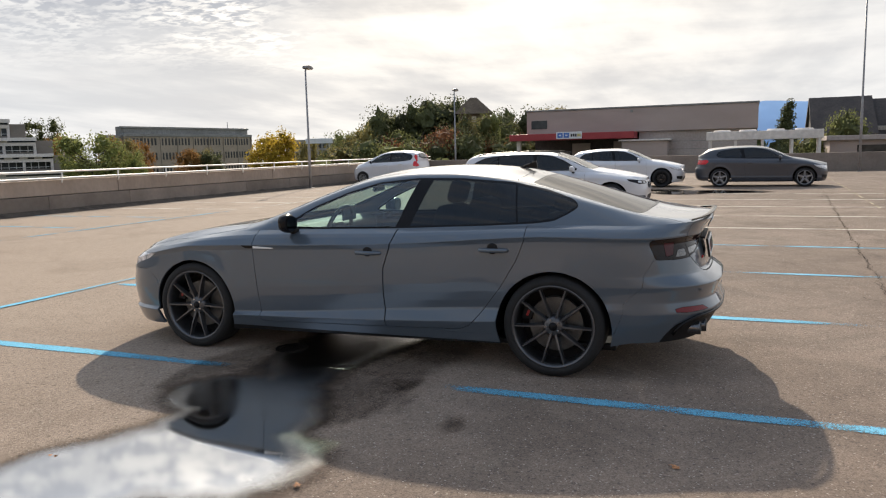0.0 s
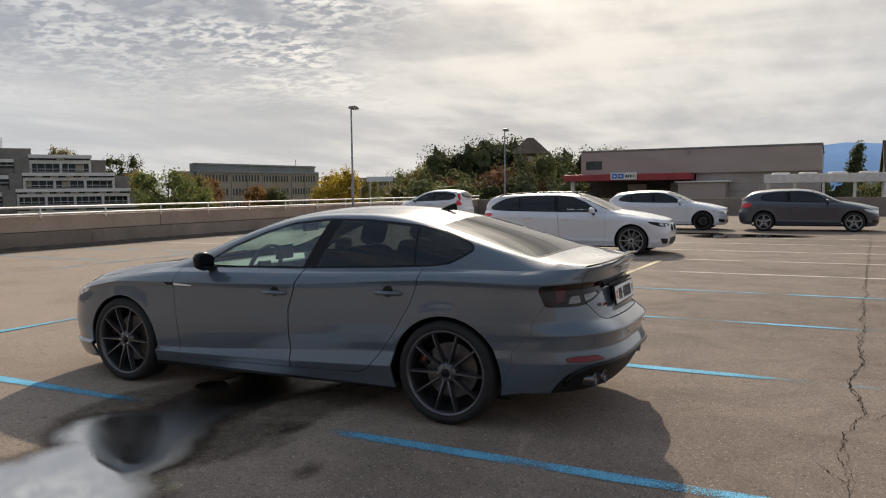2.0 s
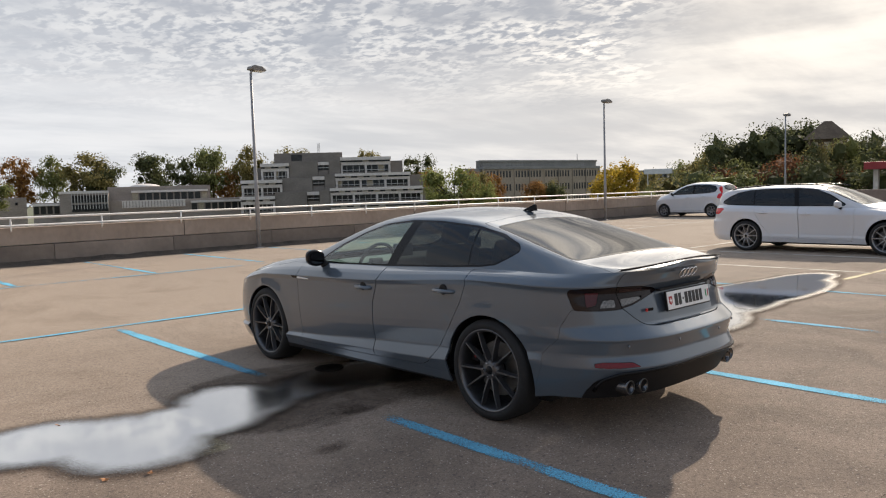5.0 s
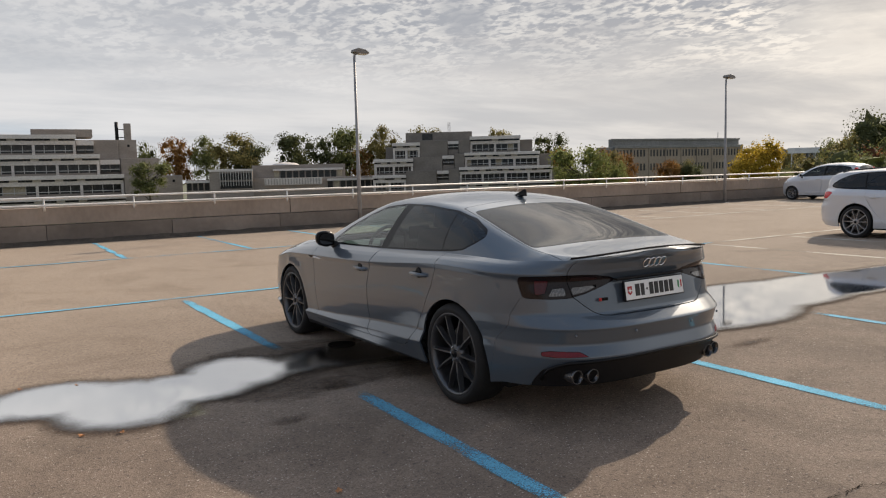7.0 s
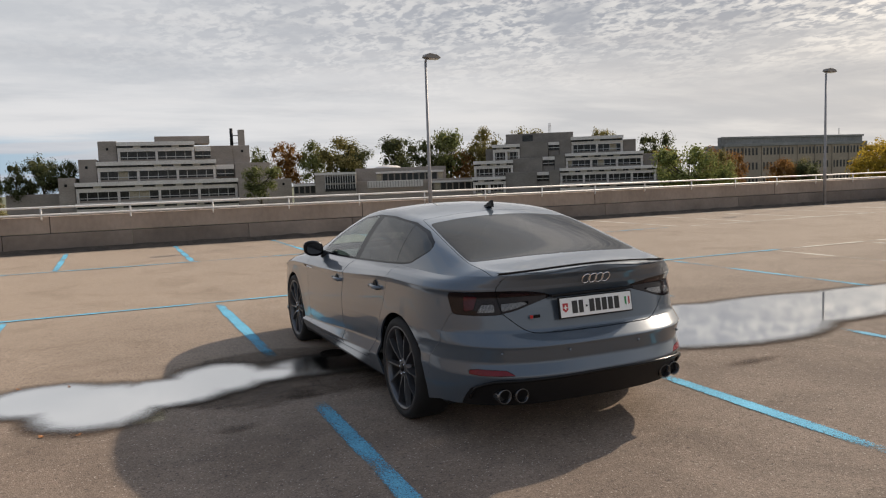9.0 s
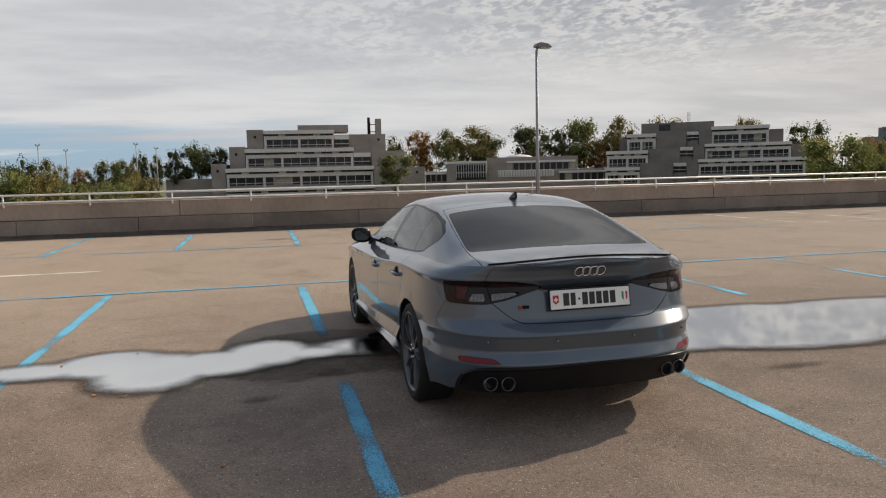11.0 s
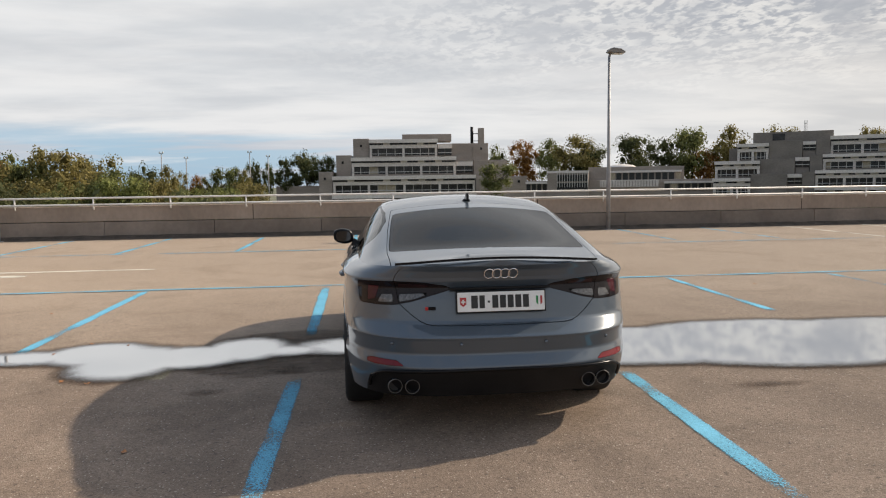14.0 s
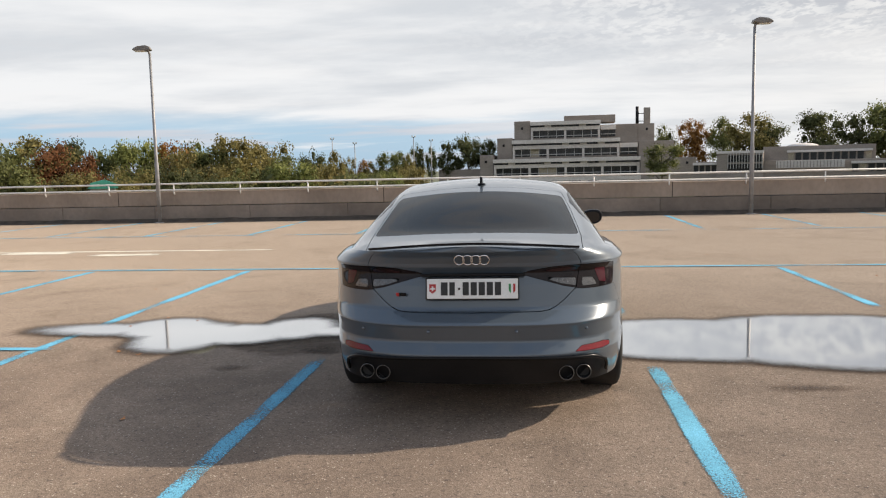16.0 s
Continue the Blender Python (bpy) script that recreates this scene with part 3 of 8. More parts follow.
ROW_Y = 4.47
for k, x in enumerate((-11.3, -8.8, -6.30, -3.83)):
    stripe(x, ROW_Y - 0.06, x, -4.9 if k == 3 else 0.4, 0.11, M_BLUE, "blue")
    if k != 3:
        stripe(x, -1.0, x, -4.9, 0.11, M_BLUE_OLD, "blue")
stripe(-1.33, ROW_Y - 0.06, -1.305, 0.80, 0.12, M_BLUE, "blue")
stripe(-1.30, -0.70, -1.31, -4.9, 0.12, M_BLUE_WORN, "blue")
stripe(1.2, ROW_Y - 0.06, 1.2, 0.85, 0.12, M_BLUE, "blue")
stripe(1.2, -1.0, 1.2, -4.6, 0.12, M_BLUE_WORN, "blue", fade=1.6)
stripe(3.72, ROW_Y - 0.06, 3.72, 1.3, 0.11, M_BLUE, "blue")
stripe(3.72, -1.0, 3.72, -5.6, 0.11, M_BLUE_OLD, "blue")
stripe(6.25, ROW_Y - 0.06, 6.25, -6.0, 0.11, M_BLUE_OLD, "blue")
for x in (8.72, 11.2, 13.7, 16.2, 18.7):
    stripe(x, ROW_Y - 0.06, x, -7.5, 0.10, M_WHITE_OLD, "white")
stripe(-14, -0.58, -3.62, -0.58, 0.10, M_BLUE, "blue", 0.0085)
stripe(-14, ROW_Y, 9.0, ROW_Y, 0.10, M_BLUE, "blue", 0.0085)
stripe(9.1, ROW_Y, 22, ROW_Y, 0.10, M_WHITE_OLD, "white", 0.0085)
for k in range(-6, 12):
    x = -1.04 + 2.59 * k
    stripe(x, 10.57, x, 15.5, 0.12, M_BLUE if k < 3 else M_BLUE_OLD if k < 5 else M_WHITE_OLD, "blue" if k < 5 else "white")
stripe(-18, 10.5, 12, 10.5, 0.10, M_BLUE_OLD, "blue", 0.0085)
stripe(12.1, 10.5, 26, 10.5, 0.10, M_WHITE_OLD, "white", 0.0085)
stripe(-12, 7.22, -4.5, 7.3, 0.13, M_WHITE_NEW, "white")
stripe(-7.75, 6.62, -6.4, 6.66, 0.32, M_WHITE_NEW, "white")
stripe(-10.1, 7.0, -8.3, 7.02, 0.28, M_WHITE_NEW, "white")
stripe(13.2, -5.25, 33, -5.7, 0.06, M_FADED, "yellow")
stripe(7.6, -0.42, 11.0, -0.50, 0.10, M_YELLOW_OLD, "yellow")


def crack():
    """A ragged crack with crumbled side strands."""
    bm = bmesh.new()
    rng = random.Random(17)

    def strand(x, y, length, turn, wide):
        rows, k = [], 0
        steps = int(length / 0.022)
        for k in range(steps):
            x += 0.022
            y = y + 0.022 * turn + rng.gauss(0, 0.0075)
            mid = -3.66 - 0.047 * (x + 1.3) + 0.10 * noise.noise(Vector((x * 1.3, 0, 9)))
            if turn == 0:
                y += (mid - y) * 0.10
            w = wide * (0.25 + abs(rng.gauss(0, 0.8))) * min(1, 8 * k / steps, 8 * (steps - k) / steps)
            rows.append((bm.verts.new((x, y + w, 0.0055)), bm.verts.new((x + rng.gauss(0, 0.003), y - w, 0.0055))))
        for (p, q), (r, t) in zip(rows, rows[1:]):
            bm.faces.new((p, q, t, r))

    strand(-2.2, -3.62, 24, 0, 0.0030)
    strand(-2.0, -3.63, 22, 0, 0.0022)
    for _ in range(22):
        x = rng.uniform(-2, 20)
        strand(x, -3.66 - 0.047 * (x + 1.3) + 0.10 * noise.noise(Vector((x * 1.3, 0, 9))) + rng.gauss(0, 0.02), rng.uniform(0.1, 0.4), rng.choice((-0.8, -0.4, 0.4, 0.8)), 0.0022)
    tagged(obj("crack", bm, M_CRACK), "dark jagged crack across the asphalt deck", "crack", kind="structure")


crack()


def ground_bits():
    """Drain in the puddle, small wet spots, and fallen leaves."""
    drain = thing("drain_cover", "small round iron drain cover in the puddle", "drain", pose(-0.78, 0.63, 0.002))
    part("rim", lathe([(0.125, 0.008), (0.121, 0.014), (0.104, 0.014), (0.10, 0.006)], 28, "z"), M_CRACK, drain)
    for k in range(-2, 3):
        part("bar", boxed(-0.085, 0.085, k * 0.035 - 0.008, k * 0.035 + 0.008, 0.004, 0.011), M_CRACK, drain)
    spots = [(-1.41, -0.60, 0.10, 0.05), (-1.66, -0.73, 0.13, 0.045), (-1.88, -1.12, 0.09, 0.05), (-1.36, -0.52, 0.05, 0.03), (2.1, -1.5, 0.16, 0.03)]
    puddle(spots, -2.4, 2.6, -1.9, -0.2, 0.03, "small damp spots on the asphalt beside the puddle", "damp_patch", 0.3, 0.075)
    rng = random.Random(4)
    leaf = None
    for x, y in ((-2.84, -0.74), (-3.31, 0.74), (-3.05, -0.66), (-3.5, 0.33), (-2.95, 0.62), (-2.1, -2.3), (4.6, 3.4), (3.1, 5.8), (-4.4, 2.6), (-6.2, 6.0)):
        if leaf is None:
            b = bmesh.new()
            pts = [(0.035 * math.cos(t) * (1 + 0.25 * math.cos(5 * t)), 0.026 * math.sin(t) * (1 + 0.25 * math.cos(5 * t)), 0.008 + 0.006 * math.cos(2 * t)) for t in np.linspace(0, 6.283, 20, endpoint=False)]
            top = [b.verts.new(p) for p in pts]
            c = b.verts.new((0, 0, 0.004))
            for i in range(20):
                b.faces.new((top[i], top[(i + 1) % 20], c))
            tube(b, [(0.03, 0, 0.008), (0.055, 0.004, 0.006)], 0.0015, 5)
            leaf = obj("fallen_leaf", b, M_LEAF)
            leaf.matrix_basis = pose(x, y, 0.006, 0, 0, 40)
            leaf.scale = (0.6, 0.6, 0.6)
            tagged(leaf, "small curled orange fallen leaf on the asphalt", "leaf", "fallen leaves")
        else:
            copy_thing(leaf, pose(x, y, 0.006, rng.uniform(-8, 8), rng.uniform(-8, 8), rng.uniform(0, 360)))


M_LEAF = surface("dry_leaf", (0.30, 0.12, 0.04), (0.38, 0.17, 0.06), rough=0.7, scale=20, fine=90)
ground_bits()


def parapet():
    bm = bmesh.new()
    box(bm, -60, FAR_X, WALL_Y, WALL_Y + 0.35, 0.50, 0.93, 0.012)
    w = tagged(obj("wall_north", bm, M_CONC), "weathered beige concrete parapet of the parking deck", "parapet", kind="structure")
    x, i = -60.0, 0
    while x < FAR_X - 0.1:
        x1 = min(x + 3.05, FAR_X)
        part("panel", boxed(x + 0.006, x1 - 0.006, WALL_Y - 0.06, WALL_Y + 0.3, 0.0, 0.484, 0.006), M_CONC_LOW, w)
        x = x1
    for k in range(-4, 5):
        part("joint", boxed(4.4 + 8.4 * k - 0.012, 4.4 + 8.4 * k + 0.012, WALL_Y - 0.003, WALL_Y + 0.1, 0.5, 0.931), M_DIRT, w)
    # strip of dirt and moss along the foot
    bm = bmesh.new()
    rows = []
    for i in range(500):
        x = -60 + i * (FAR_X + 60) / 499
        y0 = WALL_Y - 0.48 + 0.16 * noise.noise(Vector((x * 0.9, 1, 1))) + 0.10 * noise.noise(Vector((x * 4, 1, 1)))
        h = 0.05 + 0.05 * noise.noise(Vector((x * 2, 5, 1)))
        rows.append([bm.verts.new(c) for c in ((x, y0, 0.002), (x, y0 + 0.2, 0.015 + h * 0.3), (x, WALL_Y - 0.07, 0.07 + 0.6 * h), (x, WALL_Y, 0.10 + 0.6 * h))])
    for a, b in zip(rows, rows[1:]):
        for j in range(3):
            bm.faces.new((a[j], b[j], b[j + 1], a[j + 1]))
    bmesh.ops.recalc_face_normals(bm, faces=bm.faces)
    tagged(obj("dirt_strip", bm, M_DIRT), "dark dirt and moss along the foot of the parapet", "dirt", kind="stuff")
    rail = thing("railing", "pale painted two-bar steel railing on the concrete parapet", "railing", pose(0, WALL_Y, 0.93))
    for z in (0.05, 0.24):
        part("bar", tubed([(-60, -0.06, z), (-10, -0.06, z), (FAR_X, -0.06, z)], 0.027, 10), M_RAIL, rail, smooth=True)
    x = -16.9
    while x < FAR_X:
        part("post", tubed([(x, -0.03, -0.09), (x, -0.06, -0.04), (x, -0.06, 0.24)], 0.022, 8), M_RAIL, rail, smooth=True)
        x += 2.12
    # far edge of the deck
    bm = bmesh.new()
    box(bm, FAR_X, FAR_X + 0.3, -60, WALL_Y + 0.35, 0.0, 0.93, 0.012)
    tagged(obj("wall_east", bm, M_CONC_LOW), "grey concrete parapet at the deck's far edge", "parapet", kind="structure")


parapet()


def street_lamp(x, y, h, turn):
    lamp = thing("street_lamp", "tall slim galvanised lamp post with a flat hooded head", "street lamp", pose(x, y, 0, 0, 0, turn), "lamp posts along the parapet")
    part("base_plate", boxed(-0.13, 0.13, -0.13, 0.13, 0, 0.02, 0.004), M_GALV, lamp)
    part("post", tubed([(0, 0, 0.0), (0, 0, h * 0.35), (0, 0, h * 0.36), (0, 0, h - 0.12)], [0.062, 0.06, 0.048, 0.036], 14), M_GALV, lamp, smooth=True)
    part("arm", tubed([(0, 0, h - 0.14), (0.02, 0, h - 0.05), (0.10, 0, h)], [0.036, 0.034, 0.03], 10), M_GALV, lamp, smooth=True)
    bm = prism([(-0.06, 0.0), (-0.02, 0.09), (0.10, 0.13), (0.34, 0.10), (0.47, 0.02), (0.46, -0.02), (0.05, -0.03)], -0.13, 0.13, "y", 0.02)
    bmesh.ops.translate(bm, vec=(0, 0, h), verts=bm.verts)
    head = part("head", bm, M_DARK, lamp, "dark weathered lamp housing")
    part("lens", boxed(0.10, 0.42, -0.10, 0.10, h - 0.045, h - 0.02, 0.008), M_RAIL, head, "milky lamp glass")


for x, y, h, turn in ((-10.85, 15.45, 5.15, 195), (6.45, 15.45, 5.2, 5), (23.4, 15.45, 5.2, 0), (40.2, 15.0, 5.3, 0)):
    street_lamp(x, y, h, turn)
street_lamp(36.6, -7.55, 8.6, 90)
# plain unseen building closing the place behind the camera, added for darker car reflections
tagged(obj("unseen_wall_west", boxed(-42, -34, -60, 10, -9, 7.0, 0.05), M_CONC), "unseen plain concrete wall added to shape reflections", "wall", kind="structure")

# ---------------------------------------------------------------- cars
M_GREY = surface("grey_car_paint", (0.079, 0.100, 0.124), (0.084, 0.105, 0.130), rough=0.28, metal=0.22, scale=1.0, fine=300, fine_amount=0.05, coat=1.0, spec=0.2)
M_GREY.node_tree.nodes["Principled BSDF"].inputs["Coat IOR"].default_value = 1.85
M_GREY.node_tree.nodes["Principled BSDF"].inputs["Coat Roughness"].default_value = 0.015


def coat_by_view(m, low, high):
    """Clear coat that gains gloss towards grazing view."""
    N, L = m.node_tree.nodes.new, m.node_tree.links.new
    lw, r = N("ShaderNodeLayerWeight"), N("ShaderNodeMapRange")
    lw.inputs["Blend"].default_value = 0.5
    r.interpolation_type = "SMOOTHSTEP"
    L(lw.outputs["Facing"], r.inputs[0])
    for k, v in zip((1, 2, 3, 4), (0.25, 0.85, low, high)):
        r.inputs[k].default_value = v
    L(r.outputs[0], m.node_tree.nodes["Principled BSDF"].inputs["Coat Weight"])


coat_by_view(M_GREY, 0.40, 1.0)
M_WHITE = surface("white_car_paint", (0.49, 0.50, 0.525), (0.53, 0.54, 0.565), rough=0.35, scale=1.0, fine=300, fine_amount=0.03, coat=0.8)
M_ANTHRA = surface("anthracite_car_paint", (0.034, 0.038, 0.048), (0.040, 0.044, 0.055), rough=0.32, scale=1.0, fine=300, fine_amount=0.08, coat=0.6, spec=0.3)
M_GLOSS = surface("gloss_black", (0.006, 0.006, 0.007), (0.010, 0.010, 0.011), rough=0.2, scale=4, fine=60, fine_amount=0.1, spec=0.15)
M_BLACK = surface("matt_black_plastic", (0.008, 0.008, 0.009), (0.013, 0.013, 0.014), rough=0.55, scale=6, fine=150, fine_amount=0.2, spec=0.2)
M_PIPE = surface("dark_steel_pipe", (0.11, 0.11, 0.115), (0.16, 0.16, 0.165), rough=0.25, metal=0.9, scale=10, fine=100, fine_amount=0.15)
M_TYRE = surface("tyre_rubber", (0.006, 0.006, 0.0063), (0.011, 0.011, 0.0112), rough=0.8, scale=8, fine=120, fine_amount=0.25, bump=0.001)
M_RIM = surface("gunmetal_alloy", (0.085, 0.086, 0.091), (0.115, 0.116, 0.121), rough=0.34, metal=0.7, scale=6, fine=120, fine_amount=0.08)
M_SILVER_RIM = surface("silver_alloy", (0.26, 0.26, 0.268), (0.34, 0.34, 0.348), rough=0.35, metal=0.65, scale=6, fine=120, fine_amount=0.08)
M_MIRROR = surface("mirror_face", (0.055, 0.058, 0.064), (0.062, 0.066, 0.072), rough=0.05, metal=1.0, scale=6, fine=100, fine_amount=0.04)
M_CHROME = surface("chrome", (0.72, 0.72, 0.73), (0.8, 0.8, 0.81), rough=0.1, metal=1.0, scale=6, fine=100, fine_amount=0.04)
M_DISC = surface("brake_disc", (0.085, 0.083, 0.08), (0.14, 0.136, 0.13), rough=0.4, metal=0.7, scale=12, fine=150, fine_amount=0.15)
M_RED = surface("red_enamel", (0.35, 0.015, 0.015), (0.42, 0.02, 0.02), rough=0.35, scale=8, fine=100, fine_amount=0.1)
M_LAMP_RED = surface("red_lamp_lens", (0.125, 0.008, 0.013), (0.165, 0.011, 0.017), rough=0.25, scale=10, fine=140, fine_amount=0.25, coat=0.15, spec=0.25)
M_TAIL_RED = surface("bright_red_lamp_lens", (0.46, 0.018, 0.028), (0.56, 0.026, 0.036), rough=0.25, scale=10, fine=140, fine_amount=0.25, coat=0.2, spec=0.3)
M_LAMP_DIM = surface("dim_red_lens", (0.038, 0.006, 0.010), (0.062, 0.008, 0.014), rough=0.15, scale=10, fine=140, fine_amount=0.25, coat=0.15, spec=0.25)
M_LAMP_BAND = surface("smoked_red_lens", (0.020, 0.009, 0.010), (0.032, 0.011, 0.012), rough=0.1, scale=10, fine=140, fine_amount=0.25, spec=0.3)
M_LAMP_SMOKE = surface("smoked_lamp_lens", (0.008, 0.006, 0.0065), (0.014, 0.009, 0.010), rough=0.1, scale=10, fine=140, fine_amount=0.3, spec=0.25)
M_LAMP_CLEAR = surface("clear_lamp_strip", (0.07, 0.07, 0.074), (0.14, 0.14, 0.145), rough=0.2, scale=45, fine=120, fine_amount=0.5, coat=1.0)
def ribbed(mat, along, dark):
    """Fine upright ribs across a lens."""
    nt = mat.node_tree
    N, L = nt.nodes.new, nt.links.new
    b = nt.nodes["Principled BSDF"]
    src = b.inputs["Base Color"].links[0].from_socket
    tc, w, mx = N("ShaderNodeTexCoord"), N("ShaderNodeTexWave"), N("ShaderNodeMix")
    w.bands_direction = "X"
    w.inputs["Scale"].default_value = along
    L(tc.outputs["Object"], w.inputs["Vector"])
    mx.data_type = "RGBA"
    L(w.outputs["Fac"], mx.inputs[0]), L(src, mx.inputs[7])
    mx.inputs[6].default_value = (*dark, 1)
    L(mx.outputs[2], b.inputs["Base Color"])
    return mat


ribbed(M_LAMP_CLEAR, 46.0, (0.03, 0.03, 0.032))
M_HEAD = surface("headlamp_lens", (0.30, 0.31, 0.32), (0.70, 0.71, 0.73), rough=0.1, scale=14, fine=60, fine_amount=0.4, coat=1.0)
M_SEAT = surface("dark_upholstery", (0.02, 0.02, 0.022), (0.035, 0.035, 0.037), rough=0.7, scale=6, fine=200, fine_amount=0.3)
M_PLATE = surface("white_plate", (0.68, 0.68, 0.66), (0.76, 0.76, 0.74), rough=0.4, scale=6, fine=80, fine_amount=0.04)
M_INK = surface("black_plate_paint", (0.012, 0.012, 0.012), (0.02, 0.02, 0.02), rough=0.5)
M_GREEN = surface("green_enamel", (0.02, 0.2, 0.06), (0.03, 0.24, 0.08), rough=0.4)
G_FRONT = glass("clear_window", (0.74, 0.92, 0.88), base=0.12)
G_DARK = glass("tinted_window", (0.11, 0.12, 0.13), base=0.05, power=4.2)
G_REAR = glass("dark_rear_window", (0.02, 0.022, 0.025), base=0.03, power=5.4)


def curve(pts, smooth=0.03):
    """A smooth function through (t, value) points."""
    xs, ys = np.array([p[0] for p in pts], float), np.array([p[1] for p in pts], float)
    o = np.argsort(xs)
    xs, ys = xs[o], ys[o]
    g = np.linspace(xs[0], xs[-1], 1600)
    v = np.interp(g, xs, ys)
    k = max(1, int(smooth / (g[1] - g[0])))
    if k > 1:
        ker = np.hanning(2 * k + 3)[1:-1]
        ker /= ker.sum()
        h = len(ker) // 2
        pad = np.concatenate((2 * v[0] - v[h:0:-1], v, 2 * v[-1] - v[-2:-h - 2:-1]))
        v = np.convolve(pad, ker, "valid")
    return lambda t: np.interp(t, g, v)


def mirror_join(skin):
    V, F = skin
    W = V.copy()
    W[:, 0] *= -1
    n = len(V)
    return np.concatenate((V, W)), F + [[i + n for i in f][::-1] for f in F]


def car_skins(S):
    """The two skins of a car's left half: below the window line, and above it. Columns: x, y, z, girth from the tail, section place."""
    prof = curve(S["side"], S.get("side_soft", 0.012))
    ledge = curve(S["ledge"], 0.15) if "ledge" in S else None
    plain = curve([p for p in S["side"] if not 0.30 < p[0] < 0.42], 0.02)
    top, tor, crease, roof = curve(S["top"], 0.12), curve(S["tornado"], 0.15), curve(S["crease"], 0.15), curve(S["roof"], 0.24)
    railx, railz = curve(S["rail_x"], 0.26), curve(S["rail_z"], 0.22)
    tail, nose = curve(S["tail"], S.get("tail_soft", 0.014)), curve(S["nose"], 0.03)
    yR, yF, nR, nF, q = S["yR"], S["yF"], S["nR"], S["nF"], S["res"]
    cols = []
    for k in range(q * 4 + 1):
        cols.append(("f", math.pi / 2 * (1 - k / (q * 4))))
    for k in range(1, q * 12):
        cols.append(("s", yF + (yR - yF) * k / (q * 12)))
    for k in range(q * 6 + 1):
        cols.append(("r", math.pi / 2 * k / (q * 6)))
    zb = S["zb"]

    def lines(y):
        """Heights of the body lines at y, and their places in the side profile."""
        zs, us = [zb, float(crease(y)), float(tor(y)), float(top(y))], [zb, 0.335, 0.88, 0.985]
        if ledge:
            zs.insert(2, float(ledge(y))), us.insert(2, 0.40)
        return zs, us

    # rows lie on the lines of the profile and of the tail, and fill the space between evenly
    steps = list(np.linspace(zb, 0.985, S["rows"] + 1))
    if ledge:
        zs, us = lines(-2.3)
        keys = [z for z, _ in S["side"] if zb < z < 0.98] + [float(np.interp(z, zs, us)) for z, _ in S["tail"] if zb < z < 0.95]
        for k in keys:
            for d in (-0.004, 0.0, 0.004):
                steps.append(k + d)
    steps.sort()
    steps = [a for i, a in enumerate(steps) if i == 0 or a - steps[i - 1] > 0.0015]
    rows = len(steps) - 1
    P = np.zeros((len(cols), rows + 1, 5))

    def arc(c, e):
        return max(c, 0.0) ** (2 / e)

    def spot(kind, val, z_of):
        y = {"f": yF + 0.6 * arc(math.sin(val), nF) if kind == "f" else 0, "s": val, "r": yR - 0.7 * arc(math.sin(val), nR) if kind == "r" else 0}[kind]
        for _ in range(3):
            z = z_of(y)
            zz = np.interp(z, *lines(y))
            w = float(prof(zz))
            if ledge and kind == "r":
                w += (float(plain(zz)) - w) * min(1.0, 0.35 + val / 0.45)
            w *= 1 - S.get("bow", 0.010) * (y / 1.5) ** 2
            if kind == "s":
                x = w
            elif kind == "f":
                x = w * arc(math.cos(val), nF)
                y = yF + (float(nose(z)) - yF) * arc(math.sin(val), nF)
            else:
                x = w * arc(math.cos(val), nR)
                y = yR - (yR - float(tail(z))) * arc(math.sin(val), nR)
        for (cy, cz, r) in S["arches"]:
            d = math.hypot(y - cy, z - cz)
            if kind == "s":
                x += S.get("flare", 0.014) * math.exp(-(((d - r) / 0.07) ** 2))
        return (-x, y, z)

    for i, (kind, val) in enumerate(cols):
        for j in range(rows + 1):
            P[i, j, :3] = spot(kind, val, lambda y: float(np.interp(steps[j], *lines(y)[::-1])))
    mid = min(range(rows), key=lambda k: abs(steps[k] - 0.73))
    d = np.hypot(np.diff(P[:, mid, 0]), np.diff(P[:, mid, 1]))
    girth = np.concatenate(([0], np.cumsum(d)))
    girth = girth[-1] - girth
    P[:, :, 3] = girth[:, None]
    P[:, :, 4] = -1
    n1, n2 = S.get("n1", 12), S.get("n2", 14)
    U = np.zeros((len(cols), n1 + n2 + 1, 5))
    for i in range(len(cols)):
        ex, ey, ez = -P[i, -1, 0], P[i, -1, 1], P[i, -1, 2]
        rx, rz, cz = float(railx(ey)), float(railz(ey)), float(roof(ey))
        if rx > ex * 0.86:
            rx = ex * 0.86
        pts = []
        for k in range(n1):
            t = k / n1
            b = S.get("bulge", 0.02) * 4 * t * (1 - t) * min(1, max(0, (rz - ez) / 0.2))
            pts.append((ex + (rx - ex) * t + b * 0.85, ez + (rz - ez) * t + b * 0.5))
        for k in range(n2 + 1):
            t = k / n2
            pts.append((rx * (1 - t), rz + (cz - rz) * (1 - (1 - t) ** 2)))
        p = np.array(pts)
        for _ in range(round(3 * (n1 / 12) ** 2)):
            p[1:-1] = 0.25 * p[:-2] + 0.5 * p[1:-1] + 0.25 * p[2:]
        U[i, :, 0], U[i, :, 1], U[i, :, 2] = -p[:, 0], ey, p[:, 1]
        U[i, :, 3] = girth[i]
        U[i, :, 4] = np.arange(n1 + n2 + 1) / n1
    out = []
    for G in (P, U):
        a, b = G.shape[:2]
        F = [[i * b + j, (i + 1) * b + j, (i + 1) * b + j + 1, i * b + j + 1] for i in range(a - 1) for j in range(b - 1)]
        out.append((G.reshape(-1, 5), F))
    return out[0], out[1], (cols, P[:, mid, :2], girth)


